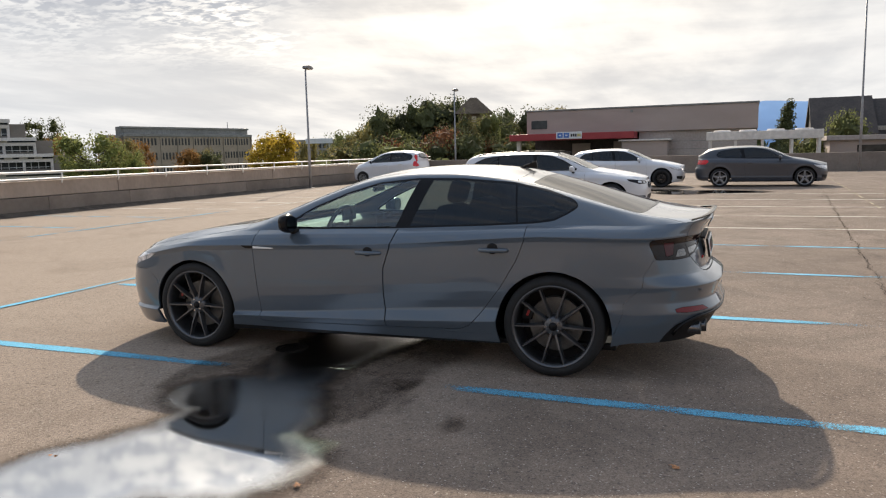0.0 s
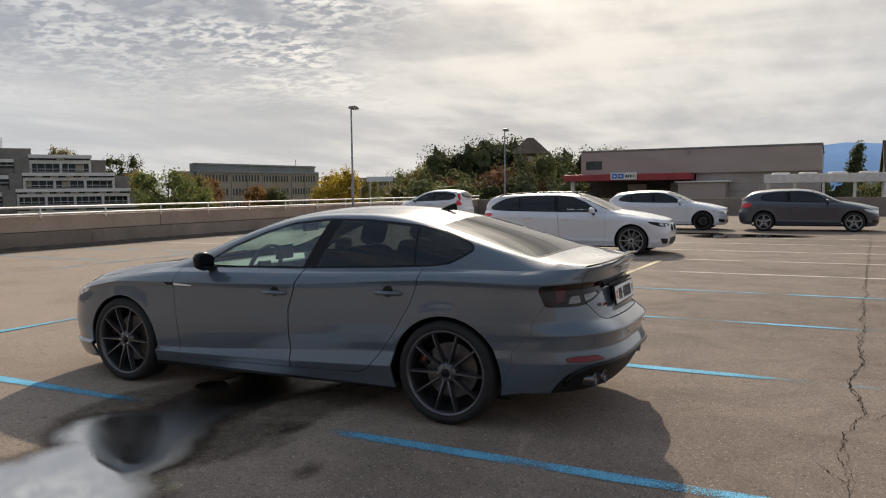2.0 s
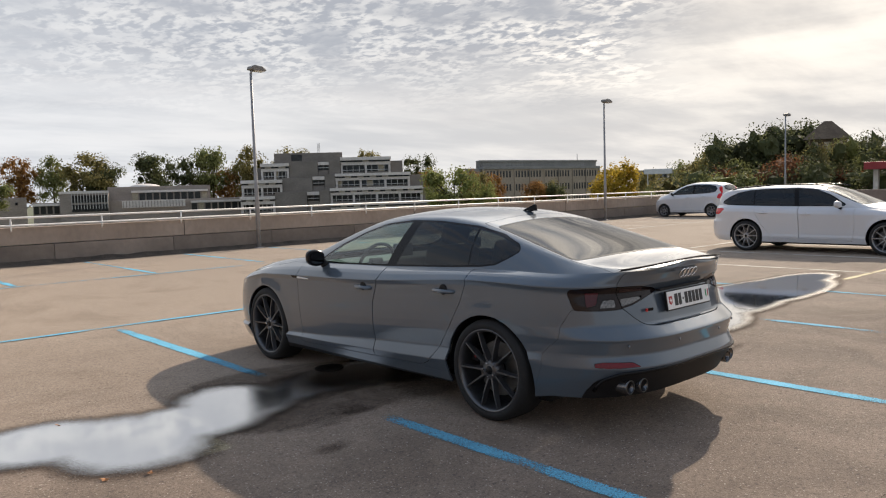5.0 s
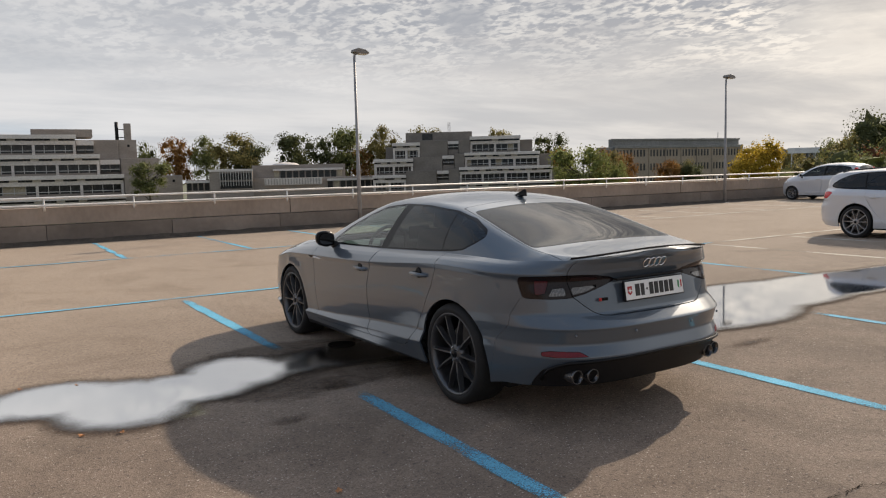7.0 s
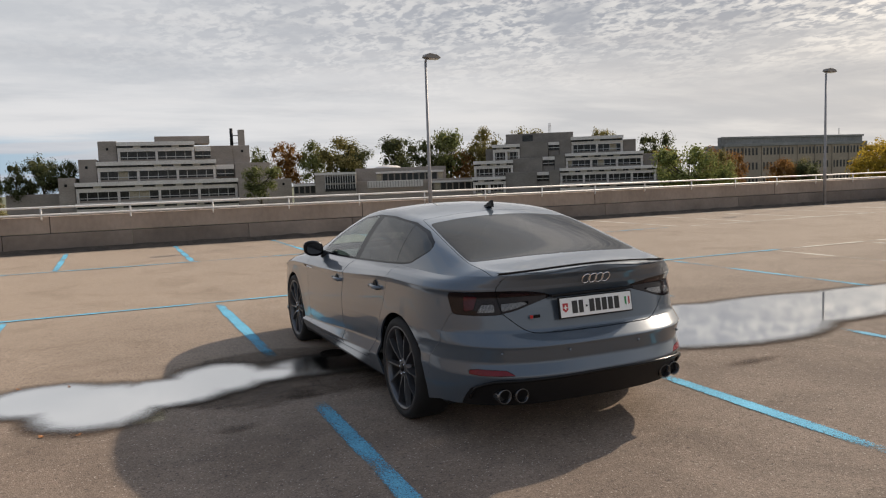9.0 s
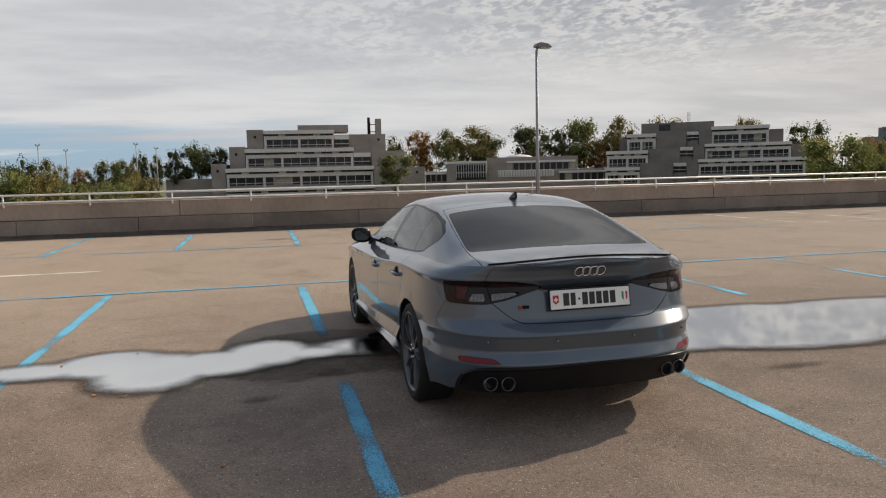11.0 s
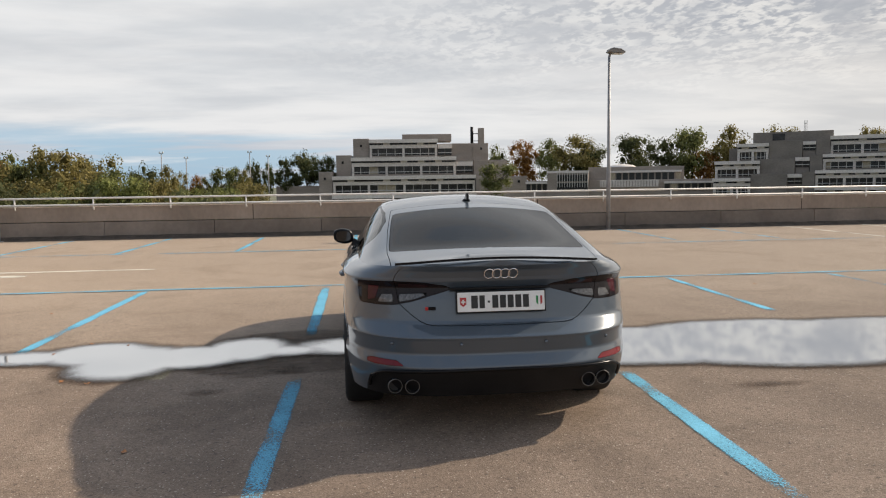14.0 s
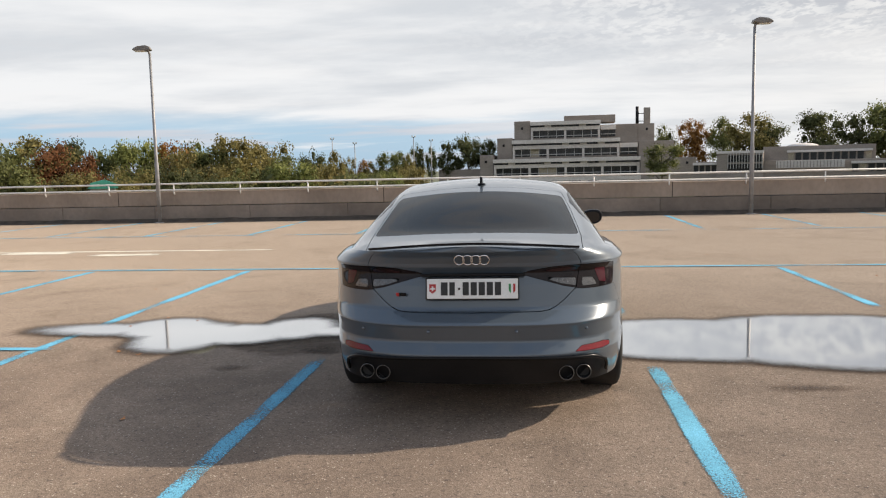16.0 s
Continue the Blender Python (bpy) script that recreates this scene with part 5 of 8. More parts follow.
# ---------------------------------------------------------------- the grey fastback
SIDE = [(0.10, 0.80), (0.15, 0.850), (0.20, 0.874), (0.27, 0.896), (0.320, 0.914), (0.335, 0.918), (0.345, 0.913), (0.393, 0.891), (0.405, 0.889), (0.46, 0.896), (0.52, 0.902), (0.58, 0.9055),
        (0.64, 0.9055), (0.70, 0.9040), (0.76, 0.9018), (0.81, 0.8995), (0.845, 0.8985), (0.868, 0.9045), (0.880, 0.9090), (0.893, 0.9010), (0.93, 0.875), (0.955, 0.850), (0.985, 0.80)]
HERO = dict(
    paint=M_GREY, res=13, rows=52, side_soft=0.004, n1=18, n2=26, zb=0.13, half=0.90, bow=0.012, flare=0.005,
    side=SIDE,
    top=[(2.4, 0.66), (2.2, 0.685), (2.0, 0.745), (1.75, 0.805), (1.4, 0.865), (1.1, 0.900), (0.9, 0.915), (0.5, 0.930), (-0.3, 0.945), (-1.2, 0.980), (-1.6, 0.985), (-1.9, 0.98), (-2.15, 0.99), (-2.5, 1.0)],
    tornado=[(2.4, 0.60), (2.1, 0.66), (1.8, 0.735), (1.46, 0.800), (0.95, 0.816), (0.4, 0.828), (-0.1, 0.842), (-0.56, 0.868), (-1.05, 0.904), (-1.3, 0.918), (-1.6, 0.918), (-2.0, 0.91), (-2.5, 0.91)],
    crease=[(2.4, 0.28), (1.1, 0.285), (0.8, 0.292), (0.4, 0.300), (-0.25, 0.320), (-0.9, 0.345), (-1.1, 0.36), (-1.7, 0.455), (-2.0, 0.475), (-2.5, 0.49)],
    ledge=[(2.4, 0.30), (1.1, 0.305), (0.8, 0.318), (0.4, 0.342), (-0.25, 0.395), (-0.9, 0.435), (-1.1, 0.44), (-1.7, 0.498), (-2.0, 0.525), (-2.5, 0.545)],
    roof=[(2.4, 0.70), (2.25, 0.755), (2.0, 0.815), (1.7, 0.880), (1.3, 0.938), (1.02, 0.960), (0.93, 0.975), (0.5, 1.165), (0.25, 1.265), (0.05, 1.325), (-0.25, 1.362), (-0.55, 1.37), (-0.85, 1.358),
          (-1.12, 1.318), (-1.5, 1.21), (-1.95, 1.068), (-2.12, 1.035), (-2.28, 1.03), (-2.36, 1.038), (-2.5, 1.0)],
    rail_x=[(2.4, 0.62), (1.2, 0.70), (0.93, 0.70), (0.5, 0.655), (0.2, 0.60), (0.0, 0.59), (-0.4, 0.585), (-0.8, 0.585), (-1.15, 0.60), (-1.5, 0.635), (-1.8, 0.63), (-1.95, 0.61), (-2.2, 0.60), (-2.5, 0.6)],
    rail_z=[(2.4, 0.69), (2.0, 0.785), (1.7, 0.858), (1.4, 0.912), (0.98, 0.954), (0.90, 0.97), (0.5, 1.12), (0.25, 1.215), (0.0, 1.285), (-0.3, 1.318), (-0.7, 1.318), (-1.0, 1.285), (-1.3, 1.215), (-1.6, 1.13), (-1.95, 1.04), (-2.2, 1.01), (-2.5, 1.0)],
    tail_soft=0.004, tail=[(0.10, -2.22), (0.22, -2.31), (0.33, -2.375), (0.41, -2.42), (0.432, -2.434), (0.442, -2.432), (0.500, -2.398), (0.512, -2.396), (0.588, -2.422), (0.602, -2.430), (0.612, -2.420), (0.645, -2.372), (0.668, -2.338), (0.682, -2.328), (0.72, -2.318), (0.80, -2.300),
                            (0.852, -2.284), (0.868, -2.280), (0.905, -2.302), (0.925, -2.306), (0.965, -2.328), (1.0, -2.365), (1.05, -2.37)],
    nose=[(0.10, 2.22), (0.2, 2.27), (0.45, 2.31), (0.6, 2.295), (0.68, 2.25), (0.75, 2.18)],
    yR=-1.50, yF=1.50, nR=3.15, nF=3.2,
    arches=[(1.408, 0.320, 0.370), (-1.415, 0.320, 0.376)],
    foot=[(2.4, 0.17), (1.85, 0.16), (1.75, 0.165), (1.05, 0.165), (0.9, 0.175), (-1.0, 0.195), (-1.75, 0.215), (-1.9, 0.245), (-2.5, 0.255)],
    sill=0.262, strip=0.205,
    cuts_low=[
        ("lamp_red", [("r", 0.745, 0.876), ("r", 0.682, 0.874), ("r", 0.705, 0.80), ("r", 0.748, 0.788)], M_LAMP_DIM, 0.006, "dark red light block"),
        ("lamp_strip", [("r", 0.668, 0.828), ("r", 0.607, 0.832), ("r", 0.604, 0.784), ("r", 0.695, 0.783)], M_LAMP_CLEAR, 0.006, "pale ribbed light strip"),
        ("lamp_strip", [("r", 0.572, 0.832), ("r", 0.42, 0.839), ("r", 0.40, 0.832), ("r", 0.49, 0.803), ("r", 0.572, 0.787)], M_LAMP_CLEAR, 0.006, "pale ribbed light strip"),
        # the gleam on the inner lens is drawn in as a dark red band
        ("lamp_band", [("r", 0.575, 0.893), ("r", 0.47, 0.890), ("r", 0.40, 0.879), ("r", 0.42, 0.868), ("r", 0.575, 0.866)], M_LAMP_BAND, 0.006, "dark red band drawn for a gleam on the lens"),
        ("tail_lamp", [("r", 0.270, 0.862), ("r", 0.315, 0.878), ("r", 0.43, 0.898), ("r", 0.52, 0.904), ("r", 0.60, 0.905), ("y", -2.07, 0.899), ("y", -2.025, 0.896), ("y", -2.018, 0.88), ("y", -2.040, 0.780), ("y", -2.055, 0.772), ("r", 0.68, 0.768), ("r", 0.60, 0.770), ("r", 0.50, 0.791), ("r", 0.40, 0.822), ("r", 0.30, 0.850)], M_LAMP_SMOKE, 0.01, "smoked tail lamp lens"),
        ("rear_reflector", [("r", 0.56, 0.442), ("r", 0.60, 0.470), ("r", 0.73, 0.474), ("r", 0.765, 0.466), ("r", 0.768, 0.444), ("r", 0.72, 0.438)], M_LAMP_RED, 0.01, "red rear reflector"),
        ("diffuser", [("g", -0.2, 0.431), ("r", 0.45, 0.424), ("r", 0.66, 0.400), ("r", 0.715, 0.385), ("r", 0.755, 0.355), ("r", 0.778, 0.29), ("r", 0.79, 0.22), ("r", 0.80, 0.10), ("g", -0.2, 0.10)], M_BLACK, 0.03, "black rear diffuser"),
        ("headlamp", [("f", 0.52, 0.62), ("f", 0.55, 0.685), ("f", 0.70, 0.72), ("y", 1.80, 0.735), ("y", 1.88, 0.685), ("f", 0.72, 0.60)], M_HEAD, 0.01, "clear headlamp"),
    ],
    boot=[("g", -0.3, 1.3), ("r", 0.612, 1.3), ("r", 0.610, 0.99), ("r", 0.597, 0.904), ("r", 0.572, 0.78), ("r", 0.50, 0.715), ("r", 0.455, 0.682), ("r", 0.42, 0.667), ("r", 0.37, 0.661), ("g", -0.3, 0.655)],
    bumper=[("g", -0.3, 0.655), ("r", 0.37, 0.661), ("r", 0.42, 0.667), ("r", 0.455, 0.682), ("r", 0.50, 0.715), ("r", 0.565, 0.772), ("y", -2.03, 0.775), ("y", -1.98, 0.70), ("y", -1.82, 0.50), ("y", -1.74, 0.1), ("g", -0.3, 0.1)],
    front_bumper=[("g", 9.0, 0.66), ("f", 0.5, 0.62), ("f", 0.72, 0.60), ("y", 1.86, 0.60), ("y", 1.76, 0.52), ("y", 1.72, 0.1), ("g", 9.0, 0.1)],
    doors=[("front_door", [(0.83, 1.2), (0.845, 0.78), (0.80, 0.35), (0.80, 0.26), (0.76, 0.252), (-0.235, 0.272), (-0.222, 0.50), (-0.225, 0.68), (-0.30, 0.90), (-0.33, 1.2)]),
           ("rear_door", [(-0.334, 1.2), (-0.304, 0.90), (-0.229, 0.68), (-0.226, 0.50), (-0.239, 0.272), (-0.78, 0.285), (-0.86, 0.32), (-0.93, 0.40), (-1.07, 0.58), (-1.18, 0.76), (-1.235, 0.90), (-1.235, 0.95), (-1.21, 1.2)])],
    dlo=[(0.62, 0.952), (0.35, 0.948), (-0.3, 0.962), (-1.0, 0.990), (-1.28, 1.006), (-1.40, 1.022), (-1.48, 1.062), (-1.538, 1.098), (-1.542, 1.108), (-1.50, 1.133), (-1.33, 1.192), (-1.09, 1.243), (-0.72, 1.274), (-0.40, 1.278), (-0.10, 1.250), (0.15, 1.18), (0.40, 1.08)],
    trim=0.012, pillars=[(-0.29, -0.41, 0.105), (-1.16, -1.10, 0.012)], glass=(G_FRONT, G_DARK),
    screens=[("rear_window", [(0.2, -1.232), (-0.40, -1.222), (-0.510, -1.212), (-0.542, -1.216), (-0.553, -1.25), (-0.578, -1.5), (-0.604, -1.82), (-0.607, -1.90), (-0.600, -1.928), (-0.575, -1.940), (-0.50, -1.954), (-0.40, -1.965), (0.2, -1.988)], G_REAR, 0.02),
             ("windscreen", [(0.2, 0.09), (-0.40, 0.07), (-0.55, 0.05), (-0.60, 0.25), (-0.67, 0.62), (-0.70, 0.88), (-0.60, 0.955), (0.2, 0.985)], G_FRONT, 0.02)],
    lids=[("bonnet", [(0.3, 1.02), (-0.55, 1.0), (-0.76, 0.97), (-0.80, 1.4), (-0.76, 1.8), (-0.60, 2.13), (0.3, 2.25)]),
          ("boot_deck", [(0.3, -1.125), (-0.40, -1.115), (-0.555, -1.10), (-0.570, -1.25), (-0.595, -1.5), (-0.616, -1.80), (-0.622, -1.95), (-0.614, -2.1), (-0.606, -2.6), (0.3, -2.6)])],
    wheel=dict(r=0.333, rim=0.268, width=0.245, spokes=5, mat=M_RIM, pairs=True, caliper=True, turn=math.pi), track=0.893,
    seats=(-0.15, -0.80), dash=(0.62, 0.92), seat_h=0.58,
    mirror=(0.918, 0.50, 0.985), mirror_mat=M_GLOSS, handles=[(-0.115, 0.785), (-1.025, 0.825)], handle_x=0.900,
)
CAR_AT = pose(-0.027, 0, 0, 0, 0, 0.85)
hero = build_car(HERO, CAR_AT, "glossy grey four-door fastback car with dark alloy wheels")


def hero_details():
    # spoiler lip
    b = bmesh.new()
    rings = []
    for k in range(41):
        x = -0.59 + 1.18 * k / 40
        u = abs(x) / 0.59
        y = -1.5 - 0.870 * (1 - (abs(x) / 0.785) ** 3.15) ** (1 / 3.15)
        z = 1.042 - 0.036 * u ** 2
        rings.append([b.verts.new(c) for c in ((x, y + 0.03, z - 0.002), (x, y + 0.012, z + 0.004), (x, y - 0.005, z + 0.004), (x, y - 0.003, z - 0.004), (x, y + 0.02, z - 0.012))])
    for p, q in zip(rings, rings[1:]):
        for j in range(4):
            b.faces.new((p[j], p[j + 1], q[j + 1], q[j]))
    bmesh.ops.recalc_face_normals(b, faces=b.faces)
    part("spoiler_lip", b, M_GLOSS, hero, "thin black boot spoiler lip")
    # plate
    py, pz = -2.338, 0.79
    plate = part("number_plate", box(bmesh.new(), -0.25, 0.25, -0.006, 0.006, -0.055, 0.055, 0.003, Matrix.Translation((0, py, pz)) @ Matrix.Rotation(radians(-9), 4, "X")), M_PLATE, hero, "white number plate with dark bars")
    tilt = Matrix.Translation((0, py, pz)) @ Matrix.Rotation(radians(-9), 4, "X")
    part("plate_frame", box(bmesh.new(), -0.257, 0.257, -0.002, 0.012, -0.062, 0.062, 0.003, tilt), M_BLACK, plate)
    for x0, x1 in ((-0.172, -0.135), (-0.125, -0.095), (-0.052, -0.018), (-0.008, 0.026), (0.036, 0.07), (0.08, 0.114), (0.124, 0.158)):
        part("plate_bar", box(bmesh.new(), x0, x1, -0.008, -0.0055, -0.036, 0.036, 0.0, tilt), M_INK, plate)
    part("plate_bar", box(bmesh.new(), -0.078, -0.066, -0.008, -0.0055, -0.006, 0.006, 0.0, tilt), M_INK, plate)
    for cx, cols in ((-0.218, (M_RED,)), (0.218, (M_GREEN, M_PLATE, M_RED))):
        w = 0.036 / len(cols)
        for i, mm in enumerate(cols):
            x0 = cx - 0.018 + i * w
            def edge(x):
                return -0.026 + 0.014 * (abs(x - cx) / 0.018) ** 2
            b = prism([(x0, 0.026), (x0 + w, 0.026), (x0 + w, edge(x0 + w)), (x0 + w / 2, edge(x0 + w / 2)), (x0, edge(x0))], -0.008, -0.0055, "y")
            bmesh.ops.transform(b, matrix=tilt, verts=b.verts)
            part("plate_shield", b, mm, plate)
    for q in ((-0.004, 0.004, -0.012, 0.014), (-0.013, 0.013, -0.003, 0.005)):
        part("plate_shield", box(bmesh.new(), -0.218 + q[0], -0.218 + q[1], -0.0088, -0.006, q[2], q[3], 0.0, tilt), M_PLATE, plate)
    # recess over the plate
    part("boot_handle", box(bmesh.new(), -0.29, 0.29, -0.010, 0.02, -0.007, 0.007, 0.004, Matrix.Translation((0, -2.304, 0.862))), M_BLACK, hero)
    # ring emblem
    for k in range(4):
        cx = (k - 1.5) * 0.0455
        ring = [(cx + 0.0275 * math.cos(t), -2.338 - 0.015 * math.sin(t), 0.948 + 0.0275 * math.sin(t)) for t in np.linspace(0, 2 * math.pi, 28, endpoint=False)]
        part("emblem_ring", tubed(ring, 0.0042, 6, True), M_CHROME, hero, smooth=True)
    # small red and black badge
    part("badge", box(bmesh.new(), -0.009, 0.009, -0.004, 0.004, -0.010, 0.010, 0.003, Matrix.Translation((-0.42, -2.305, 0.755)) @ Matrix.Rotation(radians(-14), 4, "Z")), M_RED, hero, "red badge shape")
    part("badge", box(bmesh.new(), -0.020, 0.020, -0.004, 0.004, -0.009, 0.009, 0.003, Matrix.Translation((-0.39, -2.313, 0.757)) @ Matrix.Rotation(radians(-12), 4, "Z")), M_GLOSS, hero, "black badge shape")
    # exhausts
    for s in (-1, 1):
        for x in (0.51, 0.605):
            y = -2.365 if x < 0.55 else -2.335
            part("tailpipe", lathe([(0.036, 0.10), (0.037, 0.006), (0.0415, 0.004), (0.0425, 0.012), (0.0425, 0.16)], 28, "y", (s * x, y + 0.025, 0.320)), M_PIPE, hero, smooth=True)
            part("tailpipe_ring", tubed([(s * x + 0.0392 * math.cos(t), y + 0.027, 0.320 + 0.0392 * math.sin(t)) for t in np.linspace(0, 2 * math.pi, 30, endpoint=False)], 0.0028, 6, True), M_DISC, hero, smooth=True)
            part("tailpipe_inside", lathe([(0.0, 0.05), (0.037, 0.05)], 20, "y", (s * x, y + 0.025, 0.320)), M_INK, hero)
    # parking sensors in the bumper
    for x in (-0.62, -0.24, 0.24, 0.62):
        y = -1.5 - 0.925 * (1 - (abs(x) / 0.88) ** 3.15) ** (1 / 3.15)
        part("parking_sensor", lathe([(0.0, -0.001), (0.0085, -0.0006), (0.0095, 0.003)], 16, "y", (x, y - 0.001, 0.565)), M_GREY, hero, smooth=True)
    # diffuser fins
    for x in (-0.33, -0.11, 0.11, 0.33):
        part("diffuser_fin", boxed(x - 0.006, x + 0.006, -2.28, -2.15, 0.25, 0.30, 0.003), M_BLACK, hero)
    # gloss frame round the diffuser, and the mesh insert between the pipes
    rim = []
    for k in range(-24, 25):
        x = 0.735 * k / 24
        u = abs(x) / 0.735
        rim.append((x, -1.5 - 0.930 * (1 - (abs(x) / 0.875) ** 3.15) ** (1 / 3.15), 0.424 - 0.022 * u ** 2 - 0.034 * max(0.0, (u - 0.86) / 0.14) ** 2))
    x, y, z = rim[-1]
    drop = [(x + 0.010, y + 0.035, z - 0.035), (x + 0.008, y + 0.06, z - 0.07)]
    rim = [(-a_, b_, c_) for a_, b_, c_ in drop[::-1]] + rim + drop
    part("diffuser_frame", tubed(rim, 0.010, 8), M_GLOSS, hero, "gloss black diffuser surround", smooth=True)
    part("rear_valance", boxed(-0.64, 0.64, -2.2, -1.85, 0.255, 0.36, 0.02), M_BLACK, hero)
    # antenna fin
    b = prism([(-0.07, 0.0), (0.085, 0.0), (0.05, 0.012), (-0.02, 0.040), (-0.05, 0.051), (-0.062, 0.050)], -0.009, 0.009, "x", 0.004)
    bmesh.ops.translate(b, vec=(0, -1.035, 1.334), verts=b.verts)
    part("roof_antenna", b, M_GLOSS, hero, "black shark-fin antenna")
    part("antenna_foot", lathe([(0.0, 0.010), (0.022, 0.008), (0.03, 0.0)], 20, "z", (0, -1.035, 1.332)), M_GLOSS, hero, smooth=True)
    # wing badge
    for s in (-1, 1):
        x = s * 0.903
        part("wing_badge", prism([(0.94, 0.815), (0.80, 0.815), (0.845, 0.795), (0.90, 0.795)], x - 0.003, x + 0.003, "x"), M_GLOSS, hero, "black wing badge")
        part("wing_badge", prism([(0.835, 0.812), (0.66, 0.802), (0.665, 0.796), (0.83, 0.795)], x - 0.004, x + 0.004, "x"), M_PLATE, hero, "bright wing trim")
    # inside mirror and console screen
    part("inside_mirror", box(bmesh.new(), -0.12, 0.12, -0.015, 0.015, -0.035, 0.035, 0.012, Matrix.Translation((0, 0.22, 1.20)) @ Matrix.Rotation(radians(8), 4, "Z")), M_BLACK, hero)
    part("console_screen", box(bmesh.new(), -0.11, 0.11, -0.01, 0.01, -0.06, 0.06, 0.008, Matrix.Translation((0.03, 0.52, 0.985))), M_SEAT, hero)


hero_details()

# ---------------------------------------------------------------- the other parked cars
SIDE2 = [(0.10, 0.80), (0.18, 0.86), (0.26, 0.880), (0.335, 0.895), (0.36, 0.885), (0.55, 0.888), (0.78, 0.896), (0.872, 0.900), (0.89, 0.888), (0.93, 0.868), (0.965, 0.82), (0.985, 0.775)]


def lesser(paint, wb, nose_y, tail_y, width, **k):
    """A specification for a car seen from farther off, from a few sizes."""
    h = wb / 2
    f = width / 0.90
    S = dict(paint=paint, res=8, rows=30, zb=0.14, half=width, bow=0.012, flare=0.012, side=[(z, x * f) for z, x in SIDE2],
             crease=[(2.5, 0.32), (-2.5, 0.36)], yR=-h - 0.1, yF=h + 0.05, nR=2.9, nF=2.7,
             arches=[(h, 0.33, 0.375), (-h, 0.33, 0.375)], foot=[(2.5, 0.19), (h, 0.18), (0, 0.19), (-h, 0.2), (-2.5, 0.24)], sill=0.26,
             nose=[(0.10, nose_y - 0.12), (0.3, nose_y - 0.02), (0.5, nose_y), (0.66, nose_y - 0.025), (0.75, nose_y - 0.07), (0.82, nose_y - 0.17)],
             tail=[(0.10, tail_y + 0.25), (0.3, tail_y + 0.04), (0.5, tail_y), (0.63, tail_y + 0.01), (0.70, tail_y + 0.05), (0.95, tail_y + 0.10), (1.05, tail_y + 0.12)],
             glass=(G_DARK, G_DARK), trim=0.018, track=width - 0.005, seats=(-0.2, -0.95), dash=(0.6, 0.95), mirror_mat=paint, handle_x=width - 0.004)
    S.update(k)
    return S


